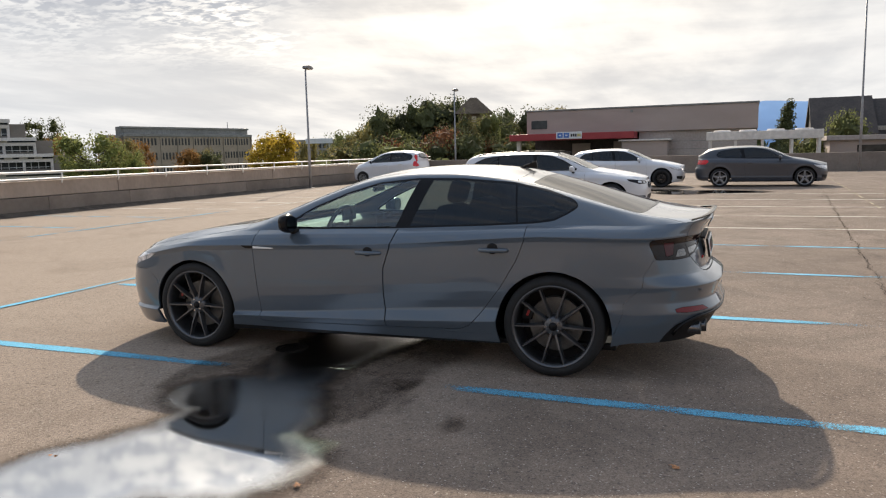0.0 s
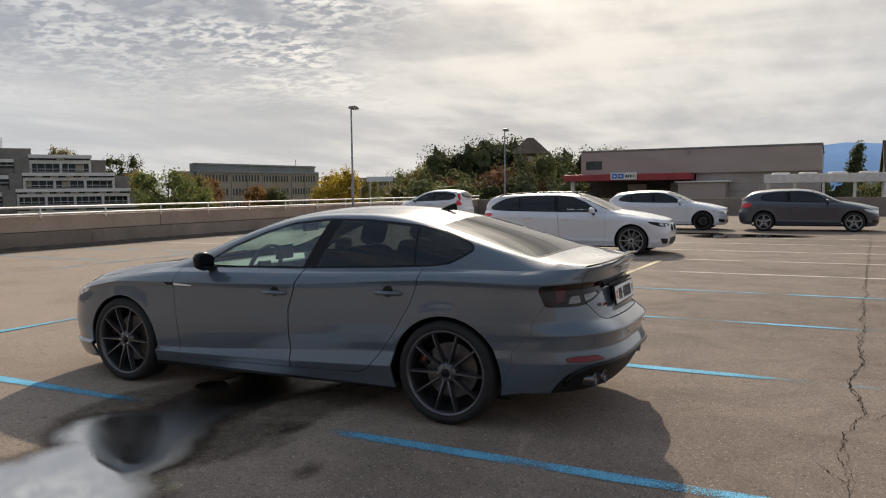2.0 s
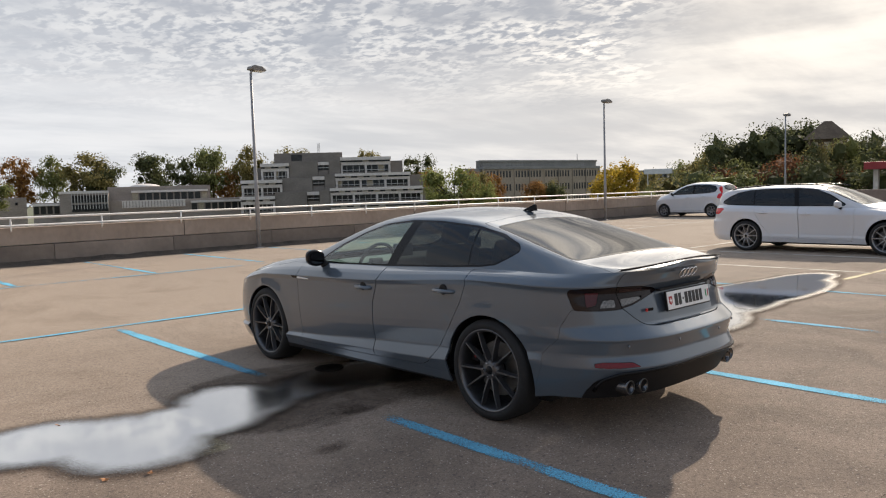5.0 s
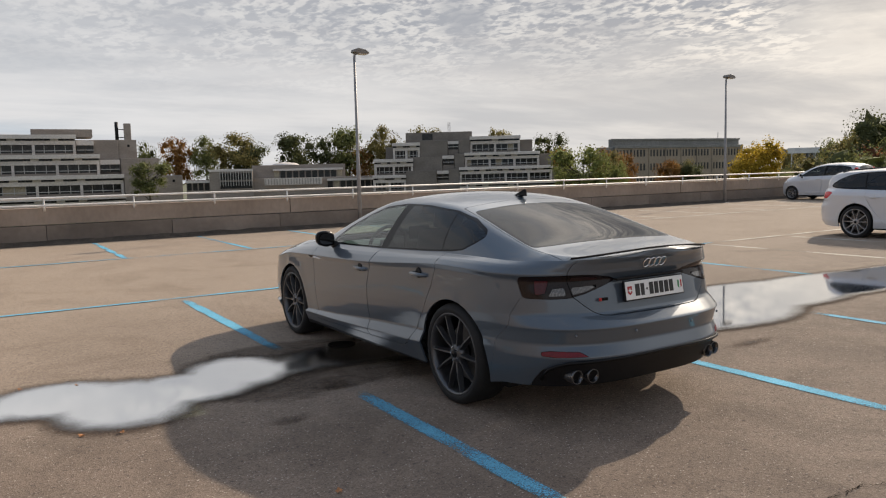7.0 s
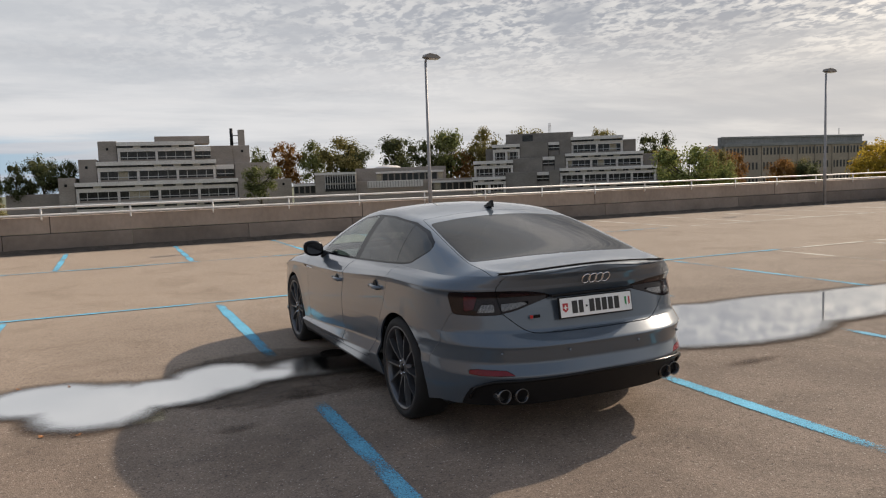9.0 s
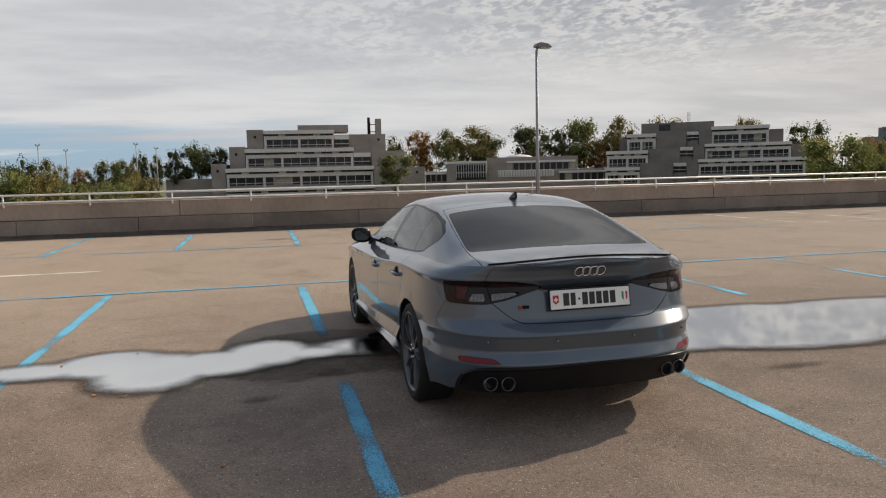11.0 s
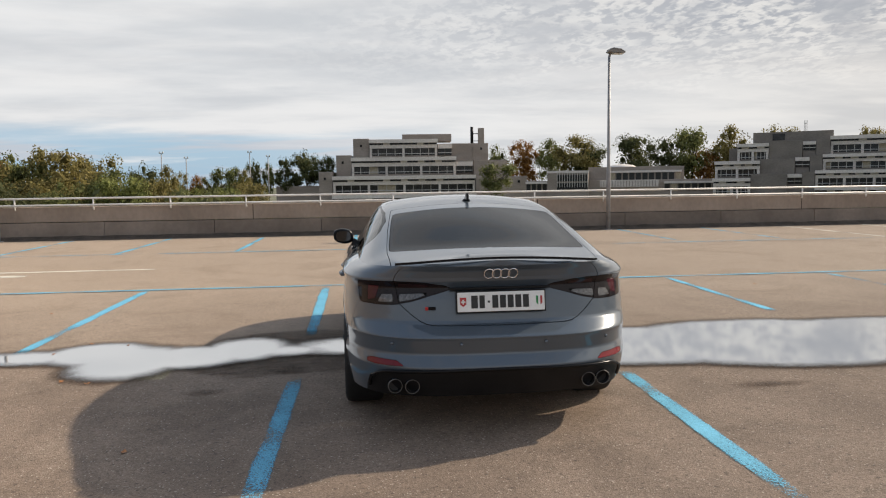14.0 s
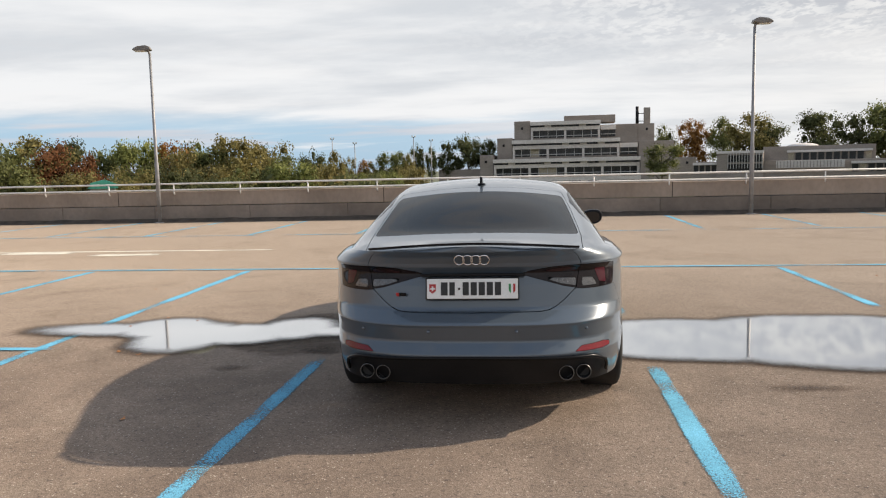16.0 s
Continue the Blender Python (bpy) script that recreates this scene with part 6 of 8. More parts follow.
WAGON = lesser(
    M_WHITE, 2.81, 2.17, -2.44, 0.895, nF=3.2,
    top=[(2.4, 0.64), (2.12, 0.71), (1.8, 0.80), (1.3, 0.885), (0.95, 0.92), (-0.3, 0.955), (-1.5, 0.985), (-2.5, 1.0)],
    tornado=[(2.4, 0.56), (1.8, 0.72), (1.3, 0.80), (0.0, 0.82), (-1.5, 0.87), (-2.5, 0.89)],
    roof=[(2.4, 0.70), (2.14, 0.775), (2.0, 0.825), (1.6, 0.915), (1.15, 0.98), (0.95, 1.005), (0.4, 1.27), (0.12, 1.37), (-0.3, 1.425), (-1.2, 1.43), (-1.9, 1.39), (-2.12, 1.34), (-2.30, 1.12), (-2.5, 1.02)],
    rail_x=[(2.4, 0.55), (1.0, 0.67), (0.5, 0.64), (0, 0.59), (-1, 0.58), (-1.9, 0.56), (-2.2, 0.54), (-2.5, 0.5)],
    rail_z=[(2.4, 0.68), (2.0, 0.79), (1.4, 0.92), (0.95, 0.975), (0.4, 1.21), (0.12, 1.31), (-0.3, 1.36), (-1.2, 1.355), (-1.9, 1.32), (-2.1, 1.28), (-2.3, 1.09), (-2.5, 1.01)],
    dlo=[(0.62, 0.98), (-0.3, 0.98), (-1.5, 1.00), (-1.90, 1.022), (-2.02, 1.05), (-2.00, 1.085), (-1.86, 1.175), (-1.68, 1.255), (-1.45, 1.295), (-1.1, 1.318), (-0.4, 1.325), (0.0, 1.29), (0.3, 1.175)],
    pillars=[(-0.30, -0.36, 0.09), (-1.25, -1.3, 0.03)],
    screens=[("rear_window", [(0.2, -2.10), (-0.44, -2.10), (-0.50, -2.16), (-0.52, -2.28), (-0.44, -2.33), (0.2, -2.34)], G_DARK, 0.02),
             ("windscreen", [(0.2, 0.13), (-0.44, 0.11), (-0.56, 0.10), (-0.66, 0.60), (-0.68, 0.88), (-0.60, 0.97), (0.2, 1.0)], G_FRONT, 0.02)],
    lids=[("bonnet", [(0.3, 1.04), (-0.55, 1.02), (-0.74, 0.98), (-0.78, 1.4), (-0.72, 1.8), (-0.55, 2.05), (0.3, 2.1)])],
    cuts_low=[("tail_lamp", [("r", 0.42, 0.80), ("r", 0.45, 0.91), ("y", -2.06, 0.94), ("y", -1.94, 0.92), ("y", -2.08, 0.80), ("r", 0.70, 0.79)], M_TAIL_RED, 0.01, "red tail lamp"),
              ("lamp_glass", [("f", 0.47, 0.648), ("f", 0.48, 0.695), ("f", 0.57, 0.702), ("f", 0.57, 0.655)], M_HEAD, 0.008, "clear lamp element"),
              ("lamp_glass", [("f", 0.62, 0.66), ("f", 0.625, 0.71), ("f", 0.72, 0.72), ("f", 0.72, 0.672)], M_HEAD, 0.008, "clear lamp element"),
              ("headlamp", [("f", 0.34, 0.645), ("f", 0.36, 0.700), ("f", 0.62, 0.722), ("y", 1.74, 0.765), ("y", 1.84, 0.70), ("f", 0.70, 0.640)], M_LAMP_SMOKE, 0.01, "dark-rimmed headlamp"),
              ("grille", [("f", 0.03, 0.53), ("f", 0.03, 0.69), ("f", 0.27, 0.69), ("f", 0.29, 0.57), ("f", 0.22, 0.53)], M_GLOSS, 0.02, "black kidney grille half"),
              ("air_intake", [("f", 0.46, 0.25), ("f", 0.47, 0.37), ("f", 0.72, 0.385), ("f", 0.66, 0.27)], M_BLACK, 0.02, "black air intake"),
              ("air_intake", [("f", 0.0, 0.22), ("f", 0.0, 0.40), ("f", 0.34, 0.38), ("f", 0.34, 0.24)], M_BLACK, 0.02, "black air intake")],
    doors=[("front_door", [(0.80, 1.2), (0.82, 0.5), (0.78, 0.26), (-0.25, 0.27), (-0.27, 0.7), (-0.32, 1.2)]),
           ("rear_door", [(-0.325, 1.2), (-0.275, 0.7), (-0.255, 0.27), (-0.80, 0.28), (-1.08, 0.60), (-1.22, 0.85), (-1.24, 1.2)])],
    wheel=dict(r=0.328, rim=0.258, width=0.22, spokes=5, mat=M_SILVER_RIM, pairs=True, fat=1.25), mirror=(0.97, 0.52, 1.0), handles=[(-0.12, 0.80), (-1.02, 0.83)])

HATCH_KW = dict(
    top=[(2.4, 0.60), (2.1, 0.66), (1.75, 0.79), (1.3, 0.89), (0.95, 0.93), (-0.3, 0.96), (-1.3, 0.99), (-2.4, 1.0)],
    tornado=[(2.4, 0.56), (1.8, 0.71), (1.3, 0.79), (0.0, 0.82), (-1.5, 0.87), (-2.5, 0.88)],
    roof=[(2.4, 0.66), (1.95, 0.81), (1.55, 0.91), (1.15, 0.98), (0.95, 1.0), (0.4, 1.27), (0.12, 1.37), (-0.3, 1.42), (-1.0, 1.415), (-1.6, 1.36), (-1.85, 1.30), (-2.05, 1.10), (-2.4, 1.0)],
    rail_x=[(2.4, 0.55), (1.0, 0.66), (0.5, 0.63), (0, 0.58), (-1, 0.56), (-1.7, 0.53), (-2.0, 0.5), (-2.4, 0.48)],
    rail_z=[(2.4, 0.64), (1.4, 0.91), (0.95, 0.975), (0.4, 1.21), (0.12, 1.31), (-0.3, 1.355), (-1.0, 1.34), (-1.6, 1.285), (-1.85, 1.22), (-2.05, 1.05), (-2.4, 1.0)],
    screens=[("rear_window", [(0.2, -1.80), (-0.42, -1.80), (-0.46, -1.86), (-0.48, -2.0), (-0.42, -2.06), (0.2, -2.08)], G_DARK, 0.02),
             ("windscreen", [(0.2, 0.13), (-0.44, 0.11), (-0.56, 0.10), (-0.66, 0.60), (-0.68, 0.88), (-0.60, 0.97), (0.2, 1.0)], G_FRONT, 0.02)],
    lids=[("bonnet", [(0.3, 1.04), (-0.55, 1.02), (-0.74, 0.98), (-0.78, 1.35), (-0.72, 1.75), (-0.55, 1.98), (0.3, 2.03)])],
    cuts_low=[("tail_lamp", [("r", 0.44, 0.78), ("r", 0.46, 0.93), ("y", -1.80, 0.945), ("y", -1.72, 0.90), ("y", -1.82, 0.79)], M_TAIL_RED, 0.01, "red tail lamp"),
              ("headlamp", [("f", 0.36, 0.60), ("f", 0.38, 0.68), ("f", 0.62, 0.70), ("y", 1.62, 0.74), ("y", 1.72, 0.65), ("f", 0.64, 0.58)], M_HEAD, 0.01, "clear headlamp"),
              ("grille", [("f", 0.03, 0.53), ("f", 0.03, 0.65), ("f", 0.24, 0.65), ("f", 0.26, 0.56), ("f", 0.20, 0.53)], M_GLOSS, 0.02, "black kidney grille half"),
              ("air_intake", [("f", 0.42, 0.26), ("f", 0.42, 0.38), ("f", 0.74, 0.40), ("f", 0.72, 0.30)], M_BLACK, 0.02, "black air intake"),
              ("air_intake", [("f", 0.0, 0.22), ("f", 0.0, 0.38), ("f", 0.34, 0.36), ("f", 0.34, 0.24)], M_BLACK, 0.02, "black air intake")],
    mirror=(0.95, 0.55, 1.0))
HATCH_WHITE = lesser(
    M_WHITE, 2.69, 2.10, -2.22, 0.88,
    dlo=[(0.62, 0.98), (-0.3, 0.985), (-1.2, 1.01), (-1.55, 1.05), (-1.62, 1.09), (-1.48, 1.21), (-1.2, 1.27), (-0.8, 1.305), (-0.35, 1.315), (0.0, 1.285), (0.3, 1.175)],
    pillars=[(-0.30, -0.36, 0.09), (-1.12, -1.15, 0.03)],
    doors=[("front_door", [(0.80, 1.2), (0.82, 0.5), (0.78, 0.26), (-0.25, 0.27), (-0.27, 0.7), (-0.32, 1.2)]),
           ("rear_door", [(-0.325, 1.2), (-0.275, 0.7), (-0.255, 0.27), (-0.78, 0.28), (-1.02, 0.60), (-1.12, 0.85), (-1.14, 1.2)])],
    wheel=dict(r=0.32, rim=0.235, width=0.21, spokes=5, mat=M_BLACK, pairs=True), handles=[(-0.12, 0.80), (-0.98, 0.83)], **HATCH_KW)
HATCH_DARK = lesser(
    M_ANTHRA, 2.69, 2.10, -2.22, 0.88,
    dlo=[(0.62, 0.98), (-0.4, 0.99), (-1.2, 1.02), (-1.40, 1.05), (-1.46, 1.10), (-1.40, 1.20), (-1.15, 1.265), (-0.8, 1.305), (-0.35, 1.315), (0.0, 1.285), (0.3, 1.175)],
    pillars=[(-0.52, -0.58, 0.10)],
    doors=[("front_door", [(0.80, 1.2), (0.82, 0.5), (0.78, 0.26), (-0.50, 0.27), (-0.54, 0.7), (-0.58, 1.2)])],
    wheel=dict(r=0.315, rim=0.235, width=0.21, spokes=5, mat=M_SILVER_RIM, pairs=False, fat=1.7), handles=[(-0.38, 0.82)], **HATCH_KW)
MINI = lesser(
    M_WHITE, 2.36, 1.88, -1.86, 0.84,
    top=[(2.2, 0.66), (1.85, 0.74), (1.55, 0.86), (1.2, 0.94), (0.9, 0.98), (-0.5, 1.02), (-1.9, 1.06)],
    tornado=[(2.2, 0.60), (1.5, 0.76), (1.0, 0.82), (-1.0, 0.90), (-2.2, 0.92)],
    roof=[(2.2, 0.72), (1.75, 0.88), (1.35, 1.00), (1.1, 1.06), (0.55, 1.36), (0.3, 1.46), (-0.1, 1.55), (-0.8, 1.565), (-1.4, 1.51), (-1.62, 1.45), (-1.75, 1.15), (-2.0, 1.05)],
    rail_x=[(2.2, 0.5), (1.1, 0.62), (0.6, 0.60), (0, 0.57), (-1, 0.56), (-1.6, 0.54), (-2, 0.5)],
    rail_z=[(2.2, 0.70), (1.4, 0.97), (1.1, 1.03), (0.55, 1.30), (0.3, 1.39), (-0.1, 1.475), (-0.8, 1.48), (-1.4, 1.43), (-1.62, 1.36), (-1.75, 1.12), (-2.0, 1.05)],
    dlo=[(0.80, 1.02), (-0.3, 1.045), (-1.0, 1.08), (-1.30, 1.13), (-1.38, 1.25), (-1.28, 1.36), (-0.9, 1.425), (-0.3, 1.43), (0.1, 1.385), (0.45, 1.24)],
    pillars=[(-0.20, -0.24, 0.08)],
    screens=[("rear_window", [(0.2, -1.58), (-0.44, -1.58), (-0.49, -1.62), (-0.49, -1.74), (-0.42, -1.78), (0.2, -1.79)], G_DARK, 0.02),
             ("windscreen", [(0.2, 0.30), (-0.44, 0.28), (-0.54, 0.28), (-0.60, 0.8), (-0.62, 1.02), (-0.54, 1.10), (0.2, 1.14)], G_FRONT, 0.02)],
    lids=[("bonnet", [(0.3, 1.18), (-0.5, 1.15), (-0.66, 1.12), (-0.70, 1.4), (-0.62, 1.68), (-0.48, 1.78), (0.3, 1.8)])],
    cuts_low=[("headlamp", [("f", 0.42, 0.66), ("f", 0.45, 0.76), ("f", 0.62, 0.80), ("y", 1.35, 0.86), ("y", 1.42, 0.74), ("f", 0.62, 0.64)], M_HEAD, 0.01, "clear headlamp"),
              ("tail_lamp", [("y", -1.60, 0.80), ("y", -1.46, 0.84), ("y", -1.50, 1.04), ("y", -1.62, 1.05), ("y", -1.72, 0.84)], M_TAIL_RED, 0.01, "tall red tail lamp")],
    doors=[("front_door", [(0.88, 1.2), (0.88, 0.5), (0.80, 0.27), (-0.15, 0.27), (-0.18, 0.7), (-0.22, 1.2)]),
           ("rear_door", [(-0.225, 1.2), (-0.185, 0.7), (-0.155, 0.27), (-0.62, 0.29), (-0.88, 0.62), (-0.98, 0.85), (-1.0, 1.25)])],
    arches=[(1.18, 0.29, 0.33), (-1.18, 0.29, 0.33)],
    wheel=dict(r=0.285, rim=0.20, width=0.18, spokes=7, mat=M_SILVER_RIM, pairs=False), mirror=(0.93, 0.72, 1.06), handles=[(-0.05, 0.88), (-0.80, 0.92)])

wagon = build_car(WAGON, pose(12.55, 1.72, 0, 0, 0, 180), "clean white estate car with tinted windows and silver wheels")
hatch_w = build_car(HATCH_WHITE, pose(23.4, 1.70, 0, 0, 0, 180), "white five-door hatchback with black wheels")
hatch_d = build_car(HATCH_DARK, pose(23.5, -2.95, 0, 0, 0, 180), "dark anthracite three-door hatchback with silver wheels")
mini = build_car(MINI, pose(27.6, 13.45, 0, 0, 0, 0), "small white upright city car beside the parapet")
for s in (-1, 1):
    part("roof_bar", tubed([(s * 0.60, 0.2, 1.36), (s * 0.60, 0.0, 1.405), (s * 0.60, -0.9, 1.42), (s * 0.585, -1.7, 1.37), (s * 0.58, -1.85, 1.33)], 0.014, 8), M_GLOSS, wagon, smooth=True)
    part("tail_lamp", prism([(-1.50, 1.05), (-1.62, 1.05), (-1.60, 1.30), (-1.54, 1.36), (-1.47, 1.30)], s * 0.60 - 0.05, s * 0.60 + 0.05, "x", 0.01), M_TAIL_RED, mini, "tall red tail lamp")

# ---------------------------------------------------------------- buildings beyond the deck
M_FACADE = surface("exposed_concrete", (0.245, 0.208, 0.178), (0.315, 0.272, 0.235), rough=0.9, scale=0.25, fine=3, fine_amount=0.12, stretch=(1, 1, 2))
# darker concrete for the second terrace building
M_FACADE_DARK = surface("darker_concrete", (0.165, 0.145, 0.125), (0.22, 0.195, 0.17), rough=0.9, scale=0.25, fine=3, fine_amount=0.12, stretch=(1, 1, 2))
M_BAND = surface("pale_concrete_band", (0.56, 0.515, 0.475), (0.65, 0.60, 0.555), rough=0.85, scale=0.3, fine=4, fine_amount=0.12)
M_PANE = surface("far_window_glass", (0.014, 0.016, 0.017), (0.035, 0.035, 0.033), rough=0.12, scale=0.35, fine=1.5, fine_amount=0.4, island=0.4, spec=0.25)
M_FRAME = surface("window_frame_paint", (0.42, 0.41, 0.39), (0.5, 0.49, 0.47), rough=0.6, scale=1)
M_SHADE = surface("curtain_cloth", (0.30, 0.26, 0.19), (0.45, 0.40, 0.30), rough=0.9, scale=0.6, fine=6)
M_OFFICE = surface("office_stone", (0.24, 0.20, 0.152), (0.31, 0.26, 0.20), rough=0.9, scale=0.2, fine=2, fine_amount=0.12)
M_OFFICE_TOP = surface("office_metal_band", (0.16, 0.16, 0.15), (0.21, 0.21, 0.2), rough=0.6, scale=0.3, fine=3)
M_SHOP = surface("shop_render", (0.33, 0.265, 0.235), (0.38, 0.305, 0.272), rough=0.9, scale=0.3, fine=8, fine_amount=0.03, stretch=(1, 1, 3))
M_SHOP_LOW = surface("shop_panels", (0.33, 0.28, 0.255), (0.38, 0.33, 0.30), rough=0.85, scale=0.4, fine=8, fine_amount=0.1)
M_CANOPY = surface("red_canopy_paint", (0.26, 0.02, 0.025), (0.32, 0.03, 0.035), rough=0.5, scale=1, fine=10, fine_amount=0.1)
M_SIGN = surface("white_sign_panel", (0.6, 0.6, 0.6), (0.68, 0.68, 0.68), rough=0.5)
M_SIGN_BLUE = surface("blue_sign_ink", (0.03, 0.12, 0.42), (0.04, 0.14, 0.46), rough=0.5)
M_SIGN_GOLD = surface("gold_sign_ink", (0.45, 0.38, 0.15), (0.5, 0.42, 0.18), rough=0.5)
M_ROOF = surface("dark_roof_tiles", (0.035, 0.028, 0.025), (0.06, 0.047, 0.04), rough=0.85, scale=0.6, fine=6, fine_amount=0.3)
M_HOUSE = surface("house_render", (0.32, 0.29, 0.25), (0.42, 0.38, 0.33), rough=0.9, scale=0.4, fine=6)
M_TIMBER = surface("weathered_timber", (0.08, 0.055, 0.035), (0.13, 0.095, 0.06), rough=0.85, scale=1, fine=10)
# the blue of the distant haze is put into the ridge's own colour
M_MOUNT = surface("hazy_mountain", (0.16, 0.27, 0.46), (0.19, 0.30, 0.49), rough=1, scale=0.002, fine=0.01, fine_amount=0.06, spec=0.0)

EYE = Vector((-3.0, -5.0, 1.5))


def far(az, d, eye=EYE):
    a = radians(az)
    return eye.x + d * math.sin(a), eye.y + d * math.cos(a)


def up(el, d):
    return 1.5 + d * math.tan(radians(el))


def facing(az, d, eye, z=-9.0):
    """A frame on the ground: x to the right, y away from the viewer."""
    x, y = far(az, d, eye)
    return pose(x, y, z, 0, 0, -az)


PANE_CACHE = {}


def window(parent, u, w, v, z0, z1, mat=None):
    """A pane in a thin frame; alike panes share a mesh."""
    key = (round(w, 2), round(z1 - z0, 2), (mat or M_PANE).name)
    if key not in PANE_CACHE:
        me = bpy.data.meshes.new("window")
        b = boxed(-w / 2, w / 2, -0.02, 0.05, 0, z1 - z0)
        b.to_mesh(me)
        b.free()
        me.materials.append(mat or M_PANE)
        PANE_CACHE[key] = me
    ob = new("window", PANE_CACHE[key])
    ob.parent = parent
    ob.location = (u, v, z0)
    return ob


def terrace(parent, u0, u1, v, z0, z1, bays, rng, deep=12.0, wall=None):
    """One stepped storey: a pale parapet on top, a dark slot, a pale lintel, and a row of windows set back between pale posts."""
    f = (z1 - z0) / 3.93
    part("storey", boxed(u0, u1, v + 1.0, v + deep, z0, z1 - 0.1), wall or M_FACADE, parent)
    part("parapet", boxed(u0 - 0.1, u1 + 0.1, v - 0.55, v - 0.3, z1 - 0.78 * f, z1, 0.03), M_BAND, parent)
    part("roof_slab", boxed(u0, u1, v - 0.3, v + 1.05, z1 - 0.75 * f, z1 - 0.55 * f), wall or M_FACADE, parent)
    part("lintel_band", boxed(u0, u1, v + 0.1, v + 1.02, z1 - 1.92 * f, z1 - 1.16 * f, 0.03), M_BAND, parent)
    part("sill_wall", boxed(u0, u1, v + 0.45, v + 1.02, z0 - 0.05, z1 - 3.5 * f), wall or M_FACADE, parent)
    n = bays * 4
    w = (u1 - u0) / n
    for k in range(n):
        c = u0 + (k + 0.5) * w
        window(parent, c, w - 0.10, v + 0.93, z1 - 3.5 * f, z1 - 1.92 * f, M_SHADE if rng.random() < 0.13 else M_PANE)
        window(parent, c, w - 0.05, v + 0.75, z1 - 1.16 * f, z1 - 0.76 * f)
    for k in range(bays + 1):
        c = min(max(u0 + k * (u1 - u0) / bays, u0 + 0.25), u1 - 0.25)
        part("post", boxed(c - 0.24, c + 0.24, v + 0.15, v + 0.92, z0, z1 - 1.9 * f), M_BAND, parent)
    for k in range(1, n):
        part("mullion", boxed(u0 + k * w - 0.06, u0 + k * w + 0.06, v + 0.82, v + 0.96, z1 - 3.5 * f, z1 - 1.92 * f), M_FRAME, parent)
    for k in range(bays * 2 - 1):
        c = u0 + (k + 1) * (u1 - u0) / (bays * 2)
        if rng.random() < 0.75:
            part("slit_block", boxed(c - 0.7, c + 0.7, v + 0.3, v + 0.8, z1 - 1.17 * f, z1 - 0.74 * f), M_BAND, parent)
    part("handrail", boxed(u0, u1, v + 0.02, v + 0.08, z1 - 3.15 * f, z1 - 3.02 * f), M_FRAME, parent)


def bay_window(parent, u0, u1, v, z0, z1):
    """A small window under a pale panel, between two concrete blocks."""
    m = z0 + (z1 - z0) * 0.62
    part("panel", boxed(u0, u1, v - 0.1, v + 0.9, m, z1, 0.03), M_BAND, parent)
    n = 2
    for k in range(n):
        window(parent, u0 + (k + 0.5) * (u1 - u0) / n, (u1 - u0) / n - 0.12, v + 0.5, z0, m)
    part("rail", boxed(u0, u1, v + 0.1, v + 0.16, z0 + 0.45, z0 + 0.58), M_FRAME, parent)


def block(parent, u0, u1, v0, v1, z0, z1, wall=None):
    part("concrete_block", boxed(u0, u1, v0, v1, z0, z1, 0.05), wall or M_FACADE, parent)


def farther(m, k, eye):
    """The same frame k times as far from an eye, and k times as large."""
    c = Vector(eye)
    return Matrix.Translation(c) @ Matrix.Scale(k, 4) @ Matrix.Translation(-c) @ m


